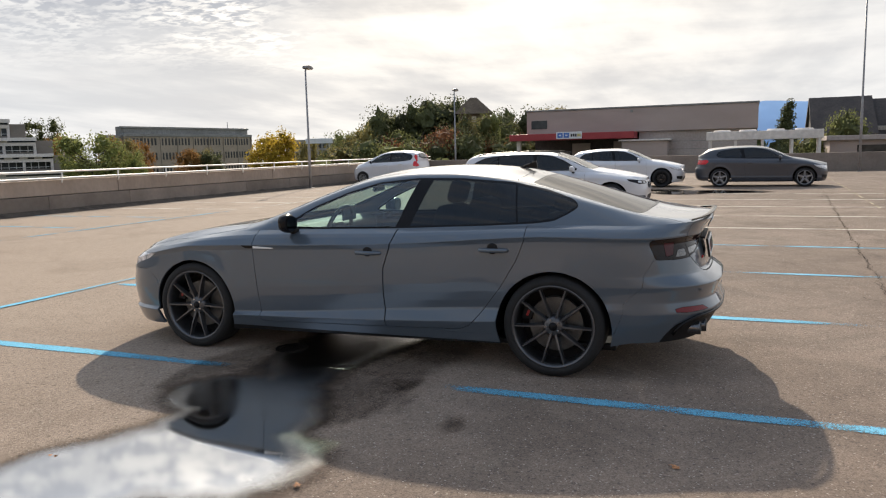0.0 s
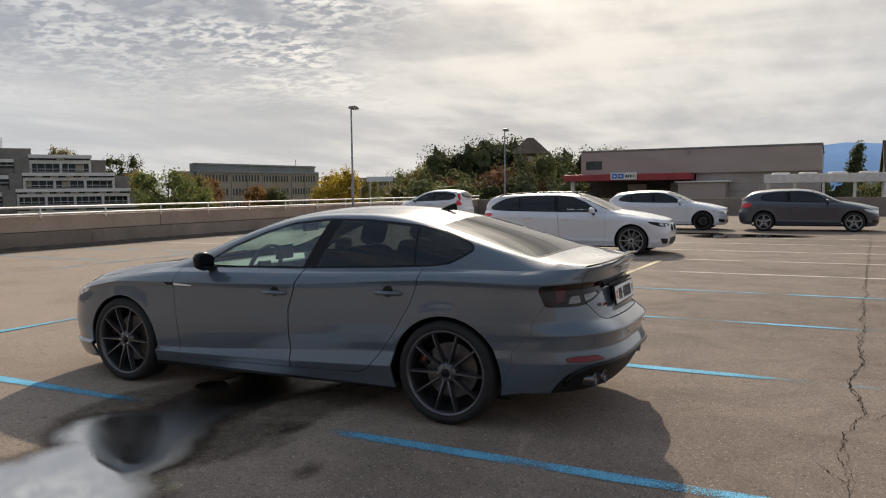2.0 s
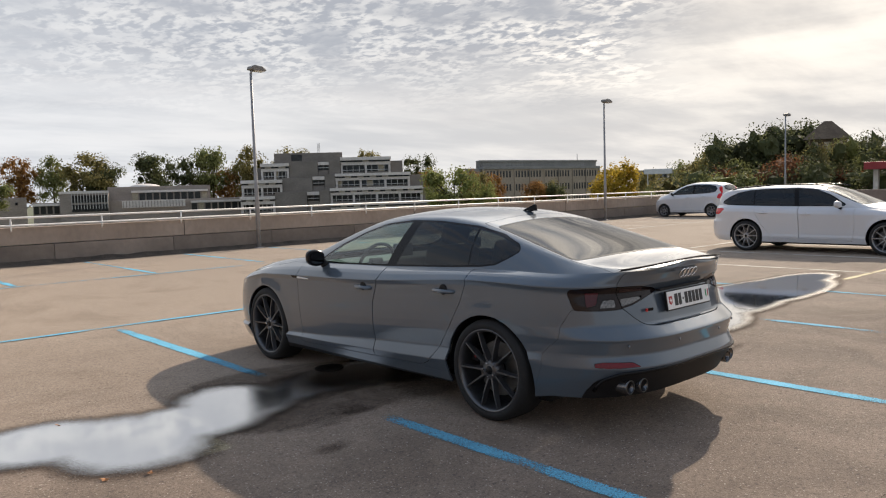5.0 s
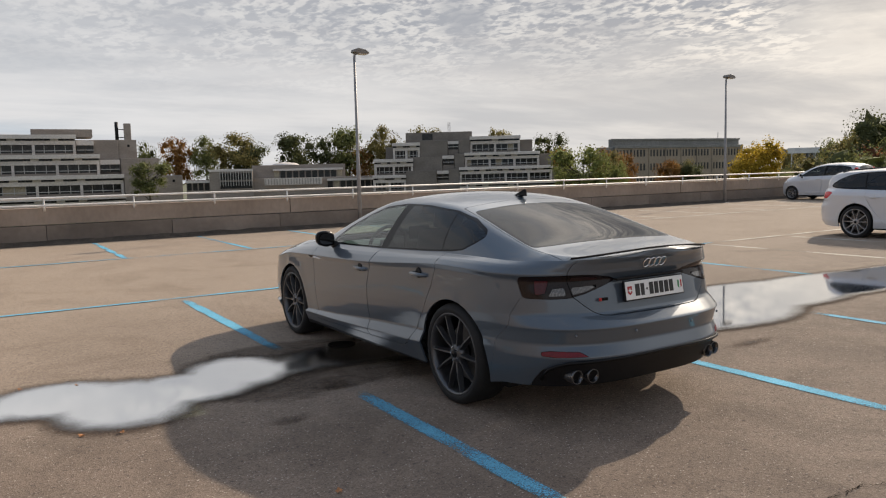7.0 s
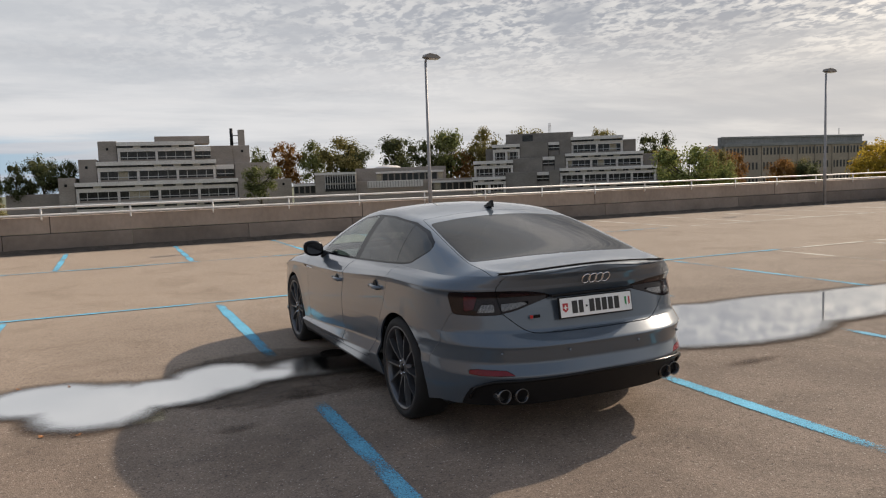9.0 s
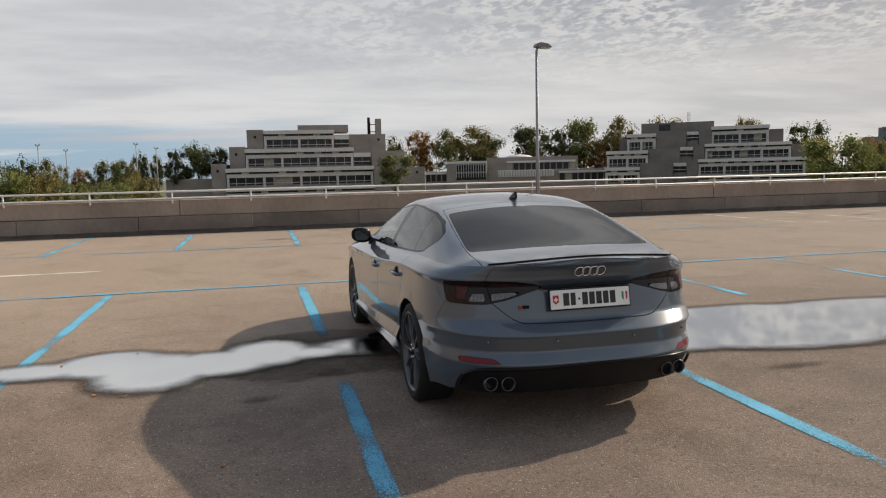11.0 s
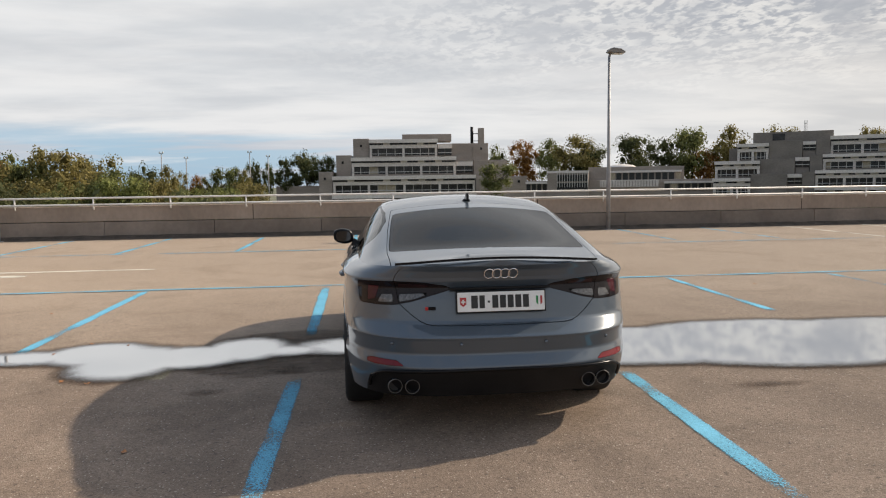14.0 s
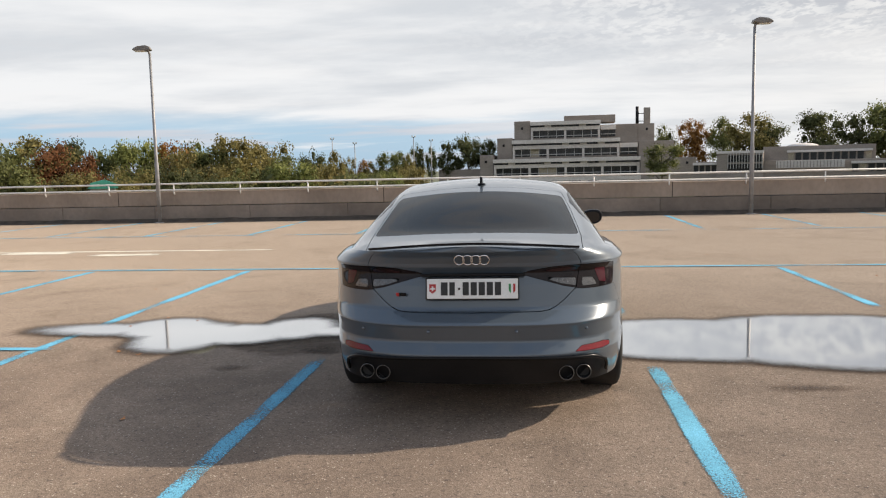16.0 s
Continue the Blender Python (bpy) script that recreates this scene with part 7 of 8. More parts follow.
def terrace_one():
    rng = random.Random(3)
    e = Vector((-1.5, -6.4, 1.5))
    b = thing("apartment_building", "stepped grey concrete terrace building with pale balcony bands", "building", farther(facing(3.2, 160, e), 1.8, (0.32, -6.43, 1.45)))
    g = 9.0
    terrace(b, -14.5, 15.4, 0.0, -0.8 + g, 3.1 + g, 4, rng)
    terrace(b, -10.7, 11.5, 2.5, 3.1 + g, 7.05 + g, 3, rng)
    terrace(b, -6.95, 7.65, 5.0, 7.05 + g, 10.95 + g, 2, rng, 10)
    terrace(b, -14.5, 15.4, -1.3, -4.7 + g, -0.8 + g, 4, rng)
    bay_window(b, 7.8, 10.9, 5.6, 7.5 + g, 9.8 + g)
    bay_window(b, 11.65, 15.2, 3.1, 3.6 + g, 5.95 + g)
    block(b, -17.5, -14.65, 0.5, 14, 0, 4.1 + g)
    block(b, -14.0, -10.8, 3.0, 14, 0, 7.6 + g)
    block(b, -10.5, -7.05, 5.5, 14, 0, 11.2 + g)
    block(b, 0.1, 10.95, 8.0, 14, 10.6 + g, 12.2 + g)
    block(b, 7.7, 15.4, 6.7, 15, 0, 10.0 + g)
    block(b, 10.98, 18.95, 7.0, 16, 6.0 + g, 10.05 + g)
    block(b, 15.45, 22.6, 3.6, 15, 0, 6.25 + g)
    block(b, 15.5, 26.3, -0.5, 3.5, 0, 2.7 + g)
    block(b, 17.0, 18.3, 9, 10.2, 9.9 + g, 13.5 + g)
    block(b, -27, -17.6, 4, 12, 0, 1.2 + g)
    part("flue_pipe", tubed([(15.6, 9.5, 9.8 + g), (15.6, 9.5, 13.8 + g)], 0.34, 12), M_BLACK, b, "black flue pipe", smooth=True)
    for z in (10.6, 12.2):
        part("flue_bracket", boxed(15.6, 17.1, 9.4, 9.6, z + g, z + g + 0.15), M_BLACK, b)
    for u, z in ((-8.8, 9.4), (-12.6, 5.8), (-16.2, 2.4), (17.4, 8.6), (20.4, 4.6), (24.6, 1.3)):
        part("vent_hole", boxed(u - 0.22, u + 0.22, (-0.6 if u > 0 else 0.3) if z < 4 else (3.5 if u > 0 else 2.8) if z < 7 else (6.9 if u > 0 else 5.4), 7.2, z + g, z + g + 0.5), M_BLACK, b)


def terrace_two():
    rng = random.Random(5)
    e = Vector((-1.5, -6.4, 1.5))
    d = 170
    b = thing("apartment_building", "wide stepped concrete terrace building among autumn trees", "building", facing(33, d, e))
    g = 9.0
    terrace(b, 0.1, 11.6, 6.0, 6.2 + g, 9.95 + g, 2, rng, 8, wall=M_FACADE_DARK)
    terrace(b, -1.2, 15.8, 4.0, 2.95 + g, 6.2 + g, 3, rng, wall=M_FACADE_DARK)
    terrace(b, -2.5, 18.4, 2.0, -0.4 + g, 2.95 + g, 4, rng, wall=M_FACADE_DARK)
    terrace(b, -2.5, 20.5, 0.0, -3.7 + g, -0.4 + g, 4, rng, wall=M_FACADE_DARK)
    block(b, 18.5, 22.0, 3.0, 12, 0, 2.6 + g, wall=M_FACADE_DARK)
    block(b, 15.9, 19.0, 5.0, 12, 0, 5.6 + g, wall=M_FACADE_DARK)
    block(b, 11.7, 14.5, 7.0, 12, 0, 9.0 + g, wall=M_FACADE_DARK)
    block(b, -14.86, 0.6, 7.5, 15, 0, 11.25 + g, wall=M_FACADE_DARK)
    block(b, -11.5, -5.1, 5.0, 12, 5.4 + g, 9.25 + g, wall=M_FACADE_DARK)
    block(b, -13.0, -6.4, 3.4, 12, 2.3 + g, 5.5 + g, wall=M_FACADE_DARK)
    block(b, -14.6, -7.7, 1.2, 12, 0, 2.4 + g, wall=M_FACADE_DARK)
    for u0, u1, v, z0, z1, u2 in ((-5.05, -2.6, 5.5, 7.2, 9.0, 0.05), (-6.35, -3.65, 3.7, 3.7, 5.7, -1.3), (-7.65, -4.95, 1.6, 0.3, 2.3, -2.6)):
        bay_window(b, u0, u1, v, z0 + g, z1 + g)
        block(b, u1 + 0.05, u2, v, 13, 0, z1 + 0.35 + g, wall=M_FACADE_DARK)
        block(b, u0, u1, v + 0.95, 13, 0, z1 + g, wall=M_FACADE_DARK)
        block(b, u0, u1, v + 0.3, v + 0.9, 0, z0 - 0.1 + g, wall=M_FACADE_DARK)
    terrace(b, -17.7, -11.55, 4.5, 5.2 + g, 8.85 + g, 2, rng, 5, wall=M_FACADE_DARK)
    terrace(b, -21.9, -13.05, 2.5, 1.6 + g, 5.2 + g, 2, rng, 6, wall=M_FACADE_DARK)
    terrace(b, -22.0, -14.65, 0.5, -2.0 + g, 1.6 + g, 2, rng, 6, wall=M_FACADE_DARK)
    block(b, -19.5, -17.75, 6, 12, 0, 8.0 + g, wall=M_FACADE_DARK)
    part("roof_window", boxed(-11.0, -8.6, 7.4, 7.6, 9.5 + g, 10.9 + g), M_PANE, b)
    for k in range(3):
        part("antenna_rod", tubed([(-5.0 + 0.25 * k, 10, 11.1 + g), (-5.0 + 0.25 * k, 10, 13.6 + g)], 0.05, 6), M_FRAME, b)
    part("antenna_bar", boxed(-5.05, -4.45, 9.97, 10.03, 12.9 + g, 13.0 + g), M_FRAME, b)


def low_centre():
    rng = random.Random(8)
    e = Vector((-1.5, -6.4, 1.5))
    b = thing("low_building", "low grey flat-roofed building with glazed fronts", "building", facing(19, 185, e))
    g = 9.0
    block(b, -22, 23, 2, 14, 0, 1.6 + g)
    block(b, -7.0, 15.5, 5, 16, 0.9 + g, 4.75 + g)
    block(b, -16.6, -6.8, 0.5, 12, 0, 3.9 + g)
    for k in range(13):
        part("glazing_bar", boxed(-14.2 + 0.6 * k - 0.06, -14.2 + 0.6 * k + 0.06, 0.2, 0.5, 0.0 + g, 3.4 + g), M_FRAME, b)
    for z in (-0.6, 1.4):
        window(b, -10.6, 7.3, 0.4, z + g, z + g + 1.6)
    part("roof_band", boxed(-16.7, -6.7, 0.2, 0.6, 3.4 + g, 3.95 + g), M_BAND, b)
    for u0, u1, v, z0, n in ((-22, -16.7, 1.9, -0.8, 4), (-2.0, 14.9, 4.9, 1.6, 11), (10.7, 23.0, 1.9, -1.1, 8)):
        w = (u1 - u0) / n
        for k in range(n):
            window(b, u0 + (k + 0.5) * w, w - 0.35, v, z0 + g, z0 + g + 1.65, M_SHADE if rng.random() < 0.1 else None)
        part("lintel_band", boxed(u0, u1, v - 0.6, v + 0.2, z0 + g + 1.70, z0 + g + 2.2, 0.03), M_BAND, b)
    part("balustrade", boxed(-4.1, 9.4, 0.4, 0.6, -0.1 + g, 1.5 + g, 0.04), M_BAND, b, "pale ribbed balustrade")
    for k in range(20):
        part("rib", boxed(-3.9 + 0.66 * k, -3.76 + 0.66 * k, 0.3, 0.42, 0.0 + g, 1.4 + g), M_FACADE, b)
    bm = lathe([(3.4, 0.0), (3.2, 0.25), (2.4, 0.55), (1.1, 0.72), (0.0, 0.76)], 28, "z", (1.1, 9, 4.7 + g))
    part("roof_dome", bm, M_BAND, b, "pale roof dome", smooth=True)


def office():
    e = Vector((-5.2, -3.4, 1.5))
    p1, p2 = Vector((*far(45.2, 200, e), 0)), Vector((*far(53.75, 229, e), 0))
    L = (p2 - p1).length
    ang = math.degrees(math.atan2(p2.y - p1.y, p2.x - p1.x))
    b = thing("office_building", "long beige office block with rows of dark windows", "building", pose(p1.x, p1.y, -9.0, 0, 0, ang))
    g = 9.0
    part("wall", boxed(0, L, 0, 3, 0, 7.2 + g), M_OFFICE, b)
    part("roof_storey", boxed(0.0, L, 1.2, 3, 7.2 + g, 9.3 + g, 0.05), M_OFFICE_TOP, b)
    part("cornice", boxed(-0.2, L + 0.2, -0.25, 1.3, 6.9 + g, 7.6 + g, 0.05), M_OFFICE_TOP, b)
    part("cornice", boxed(-0.2, L + 0.2, 0.9, 1.5, 8.9 + g, 9.4 + g, 0.05), M_OFFICE_TOP, b)
    n = 40
    for z in (4.7, 1.1, -2.4):
        for k in range(n):
            if k % 10 == 9:
                continue
            window(b, (k + 0.5) * L / n, L / n - 0.55, -0.03, z + g, z + g + 1.75)
    for k in range(0, n + 1, 5):
        part("pilaster", boxed(k * L / n - 0.2, k * L / n + 0.2, -0.2, 0.1, 0, 6.9 + g), M_OFFICE, b)
    part("wing", boxed(-4.2, -0.05, 0.6, 2.5, 0, 7.2 + g, 0.05), M_OFFICE_TOP, b)
    part("mast", tubed([(L - 3, 6, 9.2 + g), (L - 3, 6, 11.4 + g)], 0.12, 6), M_FRAME, b)
    b2 = thing("office_building", "distant grey flat office block with window rows", "building", facing(58.2, 260, e))
    part("wall", boxed(-9, 9, 0, 12, 0, 6.4 + g), M_OFFICE_TOP, b2)
    for z in (3.6, 0.6):
        for k in range(12):
            window(b2, -8.2 + 1.5 * k, 1.0, -0.03, z + g, z + g + 1.6)
    s = thing("billboard", "pale blank billboard on two posts beyond the parapet", "billboard", facing(58.4, 110, e))
    part("panel", boxed(-1.9, 1.9, -0.08, 0.08, 9.0 + up(0.78, 110), 9.0 + up(1.15, 110), 0.02), M_SIGN, s)
    for u in (-1.4, 1.4):
        part("post", tubed([(u, 0.12, 0), (u, 0.12, 9.0 + up(0.8, 110))], 0.08, 8), M_FRAME, s)


def shop():
    x0 = 55.0
    b = thing("shop_building", "flat beige shop building with a red entrance canopy", "building", pose(x0, 0, -9.0))
    g = 9.0
    part("upper_wall", boxed(0.0, 18, -3.05, 14.4, 2.62 + g, 4.45 + g, 0.03), M_SHOP, b)
    part("roof_edge", boxed(-0.06, 18, -3.12, 14.46, 4.45 + g, 4.58 + g, 0.02), M_OFFICE_TOP, b)
    part("lower_wall", boxed(0.35, 18, -3.0, 5.5, 0, 2.62 + g), M_SHOP_LOW, b)
    for z in (0.6, 1.2, 1.8):
        part("panel_joint", boxed(0.335, 0.36, -3.0, 5.5, z + g, z + g + 0.03), M_OFFICE_TOP, b)
    # back of the canopy recess: its shade is put in as a near-black colour
    part("lower_wall", boxed(2.6, 18, 5.55, 14.4, 0, 2.62 + g), M_ROOF, b)
    part("corner_post", boxed(-0.9, -0.6, 14.7, 15.0, 0, 2.2 + g), M_BAND, b)
    part("canopy", boxed(-1.6, 0.3, 5.6, 15.4, 2.12 + g, 2.64 + g, 0.03), M_CANOPY, b, "red entrance canopy")
    part("side_window", boxed(-0.04, 0.1, 12.7, 14.0, 3.05 + g, 3.72 + g), M_PANE, b)
    for y0, y1, z1, m in ((9.7, 11.2, 1.85, M_SHOP), (6.2, 7.8, 1.95, M_SHOP), (11.4, 12.1, 1.2, M_SHOP_LOW)):
        part("door_panel", boxed(2.45, 2.58, y0, y1, 0, z1 + g, 0.02), m, b, "closed beige door panel")
    part("kiosk", boxed(-1.2, 0.2, 3.2, 6.6, 0, 1.9 + g, 0.04), M_SHOP, b)
    part("kiosk_roof", boxed(-1.4, 0.3, 3.0, 6.8, 1.9 + g, 2.02 + g, 0.02), M_BAND, b)
    s = part("sign", boxed(-1.75, -1.62, 9.55, 11.55, 2.2 + g, 2.74 + g, 0.01), M_SIGN, b, "white shop sign with blue symbols")
    for y in (11.05, 10.55):
        part("sign_square", boxed(-1.765, -1.74, y - 0.02, y + 0.40, 2.29 + g, 2.66 + g), M_SIGN_BLUE, s)
        part("sign_mark", boxed(-1.775, -1.76, y + 0.1, y + 0.28, 2.42 + g, 2.53 + g), M_SIGN, s)
    for k in range(3):
        part("sign_bar", boxed(-1.765, -1.74, 10.40 - 0.17 * k - 0.12, 10.40 - 0.17 * k, 2.36 + g, 2.58 + g), M_INK, s)
    part("sign_bar", boxed(-1.765, -1.74, 9.62, 9.90, 2.36 + g, 2.58 + g), M_SIGN_GOLD, s)
    part("lamp_box", boxed(-0.12, 0.0, 5.9, 6.1, 4.1 + g, 4.3 + g), M_OFFICE_TOP, b)
    # air coolers on a white frame
    c = thing("cooling_unit", "white roof-top cooling units on a steel frame", "cooling unit", pose(45.0, 0, -9.0))
    part("casing", boxed(0, 1.8, -6.6, 0.0, 1.72 + g, 2.25 + g, 0.03), M_BAND, c)
    for y in (-0.2, -1.7, -3.25, -4.9, -6.4):
        part("post", boxed(0.05, 0.2, y - 0.07, y + 0.07, 0, 1.75 + g), M_BAND, c)
        part("post", boxed(1.5, 1.65, y - 0.07, y + 0.07, 0, 1.75 + g), M_BAND, c)
    part("beam", boxed(0.05, 0.2, -6.5, 0, 0.62 + g, 0.74 + g), M_BAND, c)
    for y in (-0.9, -2.4, -4.0, -5.6):
        part("fan_cowl", lathe([(0.52, 0.0), (0.50, 0.07), (0.45, 0.10), (0.40, 0.05)], 20, "z", (0.9, y, 2.25 + g)), M_BAND, c, smooth=True)
    # annexe and house
    a = thing("low_building", "low beige annexe with one dark wide window", "building", pose(47.0, -11.0, -9.0))
    part("wall", boxed(0, 5, -9, 3.9, 0, 1.55 + g), M_SHOP, a)
    part("roof", boxed(-0.3, 5.3, -9.3, 4.1, 1.55 + g, 1.85 + g, 0.03), M_SHOP_LOW, a)
    part("window", boxed(-0.04, 0.1, -0.2, 2.4, 0.3 + g, 1.25 + g), M_PANE, a)
    h = thing("house", "large old house with a steep dark tiled roof", "house", pose(95, -9.2, -9.0))
    part("wall", boxed(1, 12, -17.5, -0.3, 0, 3.2 + g), M_HOUSE, h)
    part("roof", prism([(-0.4, 2.3 + g), (6.5, 7.0 + g), (13.4, 2.3 + g), (13.0, 2.0 + g), (6.5, 6.5 + g), (0.0, 2.0 + g)], -7.0, 0.0, "y"), M_ROOF, h)
    part("roof_body", prism([(0.0, 2.0 + g), (6.5, 6.6 + g), (13.0, 2.0 + g)], -18, -0.3, "y"), M_ROOF, h)
    part("gable_wall", prism([(-9.0, 0.5 + g), (-9.0, 4.4 + g), (-11.5, 6.2 + g), (-14.0, 4.4 + g), (-14.0, 0.5 + g)], -1.2, 6, "x"), M_HOUSE, h)
    part("gable_roof", prism([(-8.3, 3.7 + g), (-11.5, 6.35 + g), (-14.7, 3.7 + g), (-14.7, 4.1 + g), (-11.5, 6.8 + g), (-8.3, 4.1 + g)], -2.0, 6, "x"), M_ROOF, h)
    part("chimney", boxed(4.5, 5.3, -11, -10.2, 5.5 + g, 8.2 + g), M_HOUSE, h)
    for y in (-10.6, -12.4):
        part("window", boxed(-1.25, -1.1, y - 0.5, y + 0.5, 2.2 + g, 3.8 + g), M_PANE, h)
    # timber villa over the trees
    v = thing("house", "timbered villa with a steep hipped roof above trees", "house", farther(facing(69.1, 95, Vector((-4.8, -4.2, 1.5))), 0.83, Vector((-4.8, -4.2, 1.5))))
    part("wall", boxed(-1.9, 1.9, -1.9, 1.9, 0, 6.2 + g), M_TIMBER, v)
    bm = bmesh.new()
    base = [bm.verts.new(c) for c in ((-2.4, -2.4, 5.9 + g), (2.4, -2.4, 5.9 + g), (2.4, 2.4, 5.9 + g), (-2.4, 2.4, 5.9 + g))]
    ridge = [bm.verts.new((-0.4, 0, 7.95 + g)), bm.verts.new((0.4, 0, 7.95 + g))]
    for f in ((base[0], base[1], ridge[1], ridge[0]), (base[1], base[2], ridge[1]), (base[2], base[3], ridge[0], ridge[1]), (base[3], base[0], ridge[0]), base[::-1]):
        bm.faces.new(f)
    part("roof", bm, M_TIMBER, v)
    for u in (-1.2, 0.0, 1.2):
        window(v, u, 0.55, -1.93, 4.6 + g, 5.6 + g, M_SHADE)
    # mountain
    bm = bmesh.new()
    rows = []
    for i in range(61):
        y = -1500 + 50 * i
        h0 = 150 - 22 * ((y + 70) / 420) ** 2 + 10 * noise.noise(Vector((i * 0.4, 0, 0)))
        h0 = max(h0, 40 + 20 * noise.noise(Vector((i * 0.3, 4, 0))))
        rows.append([bm.verts.new(c) for c in ((2700, y, -20), (3000, y, h0), (3600, y, -20))])
    for p, q in zip(rows, rows[1:]):
        for j in range(2):
            bm.faces.new((p[j], q[j], q[j + 1], p[j + 1]))
    bmesh.ops.recalc_face_normals(bm, faces=bm.faces)
    tagged(obj("mountain", bm, M_MOUNT, smooth=True), "hazy blue mountain ridge on the horizon", "backdrop", kind="structure")


def masts():
    for az, el in ((-14.65, 2.35), (-13.0, 2.0), (-8.6, 2.4), (-7.3, 2.1), (-27.5, 2.2)):
        h = up(el, 280) + 9
        m = thing("floodlight_mast", "slim pale sports-field floodlight mast among trees", "floodlight", facing(az, 280, Vector((0.3, -6.4, 1.5))), "floodlight masts")
        part("pole", tubed([(0, 0, 0), (0, 0, h)], [0.22, 0.14], 8), M_GALV, m, smooth=True)
        part("crossbar", boxed(-0.7, 0.7, -0.07, 0.07, h - 0.14, h), M_GALV, m)
        for u in (-0.5, 0.5):
            part("floodlight", boxed(u - 0.26, u + 0.26, -0.35, 0.18, h, h + 0.55, 0.05), M_RAIL, m)


terrace_one()
terrace_two()
low_centre()
office()
shop()
masts()


def green_hall():
    h = thing("hall", "low hall with a green metal roof among the trees", "building", facing(-30.6, 96, Vector((0.3, -6.4, 1.5)), -9.45))
    part("wall", boxed(-1.4, 1.4, 0, 9, 0, 9.6, 0.05), M_HOUSE, h)
    b = prism([(-1.6, 9.5), (1.6, 9.5), (1.5, 10.0), (0.2, 10.5), (-1.3, 10.15)], -0.3, 9.3, "y")
    part("roof", b, M_GREEN_ROOF, h, "green ribbed metal roof")
    for k in range(5):
        part("roof_rib", boxed(-1.3 + 0.63 * k, -1.24 + 0.63 * k, -0.34, -0.3, 9.5, 10.1), M_GREEN_ROOF, h)


M_GREEN_ROOF = surface("green_roof_metal", (0.03, 0.22, 0.16), (0.05, 0.28, 0.20), rough=0.6, scale=0.6, fine=6)
green_hall()

# ---------------------------------------------------------------- trees
def leaf_mat(name, c1, c2):
    m = surface(name, c1, c2, rough=0.75, scale=0.35, fine=1.2, fine_amount=0.3, island=0.45, spec=0.2)
    nt = m.node_tree
    N, L = nt.nodes.new, nt.links.new
    b, out = nt.nodes["Principled BSDF"], nt.nodes["Material Output"]
    t, mx = N("ShaderNodeBsdfTranslucent"), N("ShaderNodeMixShader")
    L(b.inputs["Base Color"].links[0].from_socket, t.inputs[0])
    mx.inputs[0].default_value = 0.45
    L(b.outputs[0], mx.inputs[1]), L(t.outputs[0], mx.inputs[2])
    L(mx.outputs[0], out.inputs[0])
    return m


LEAVES = dict(dark=leaf_mat("dark_green_leaves", (0.072, 0.082, 0.036), (0.125, 0.130, 0.056)),
              green=leaf_mat("green_leaves", (0.120, 0.135, 0.050), (0.195, 0.200, 0.076)),
              olive=leaf_mat("olive_leaves", (0.175, 0.150, 0.056), (0.255, 0.215, 0.080)),
              light=leaf_mat("light_green_leaves", (0.165, 0.185, 0.058), (0.235, 0.25, 0.085)),
              yellow=leaf_mat("yellow_leaves", (0.36, 0.25, 0.03), (0.48, 0.34, 0.05)),
              orange=leaf_mat("orange_leaves", (0.215, 0.105, 0.032), (0.29, 0.155, 0.050)),
              red=leaf_mat("red_leaves", (0.15, 0.065, 0.03), (0.21, 0.10, 0.045)))
M_BARK = surface("bark", (0.05, 0.04, 0.03), (0.09, 0.07, 0.05), rough=0.95, scale=2, fine=12, fine_amount=0.3)


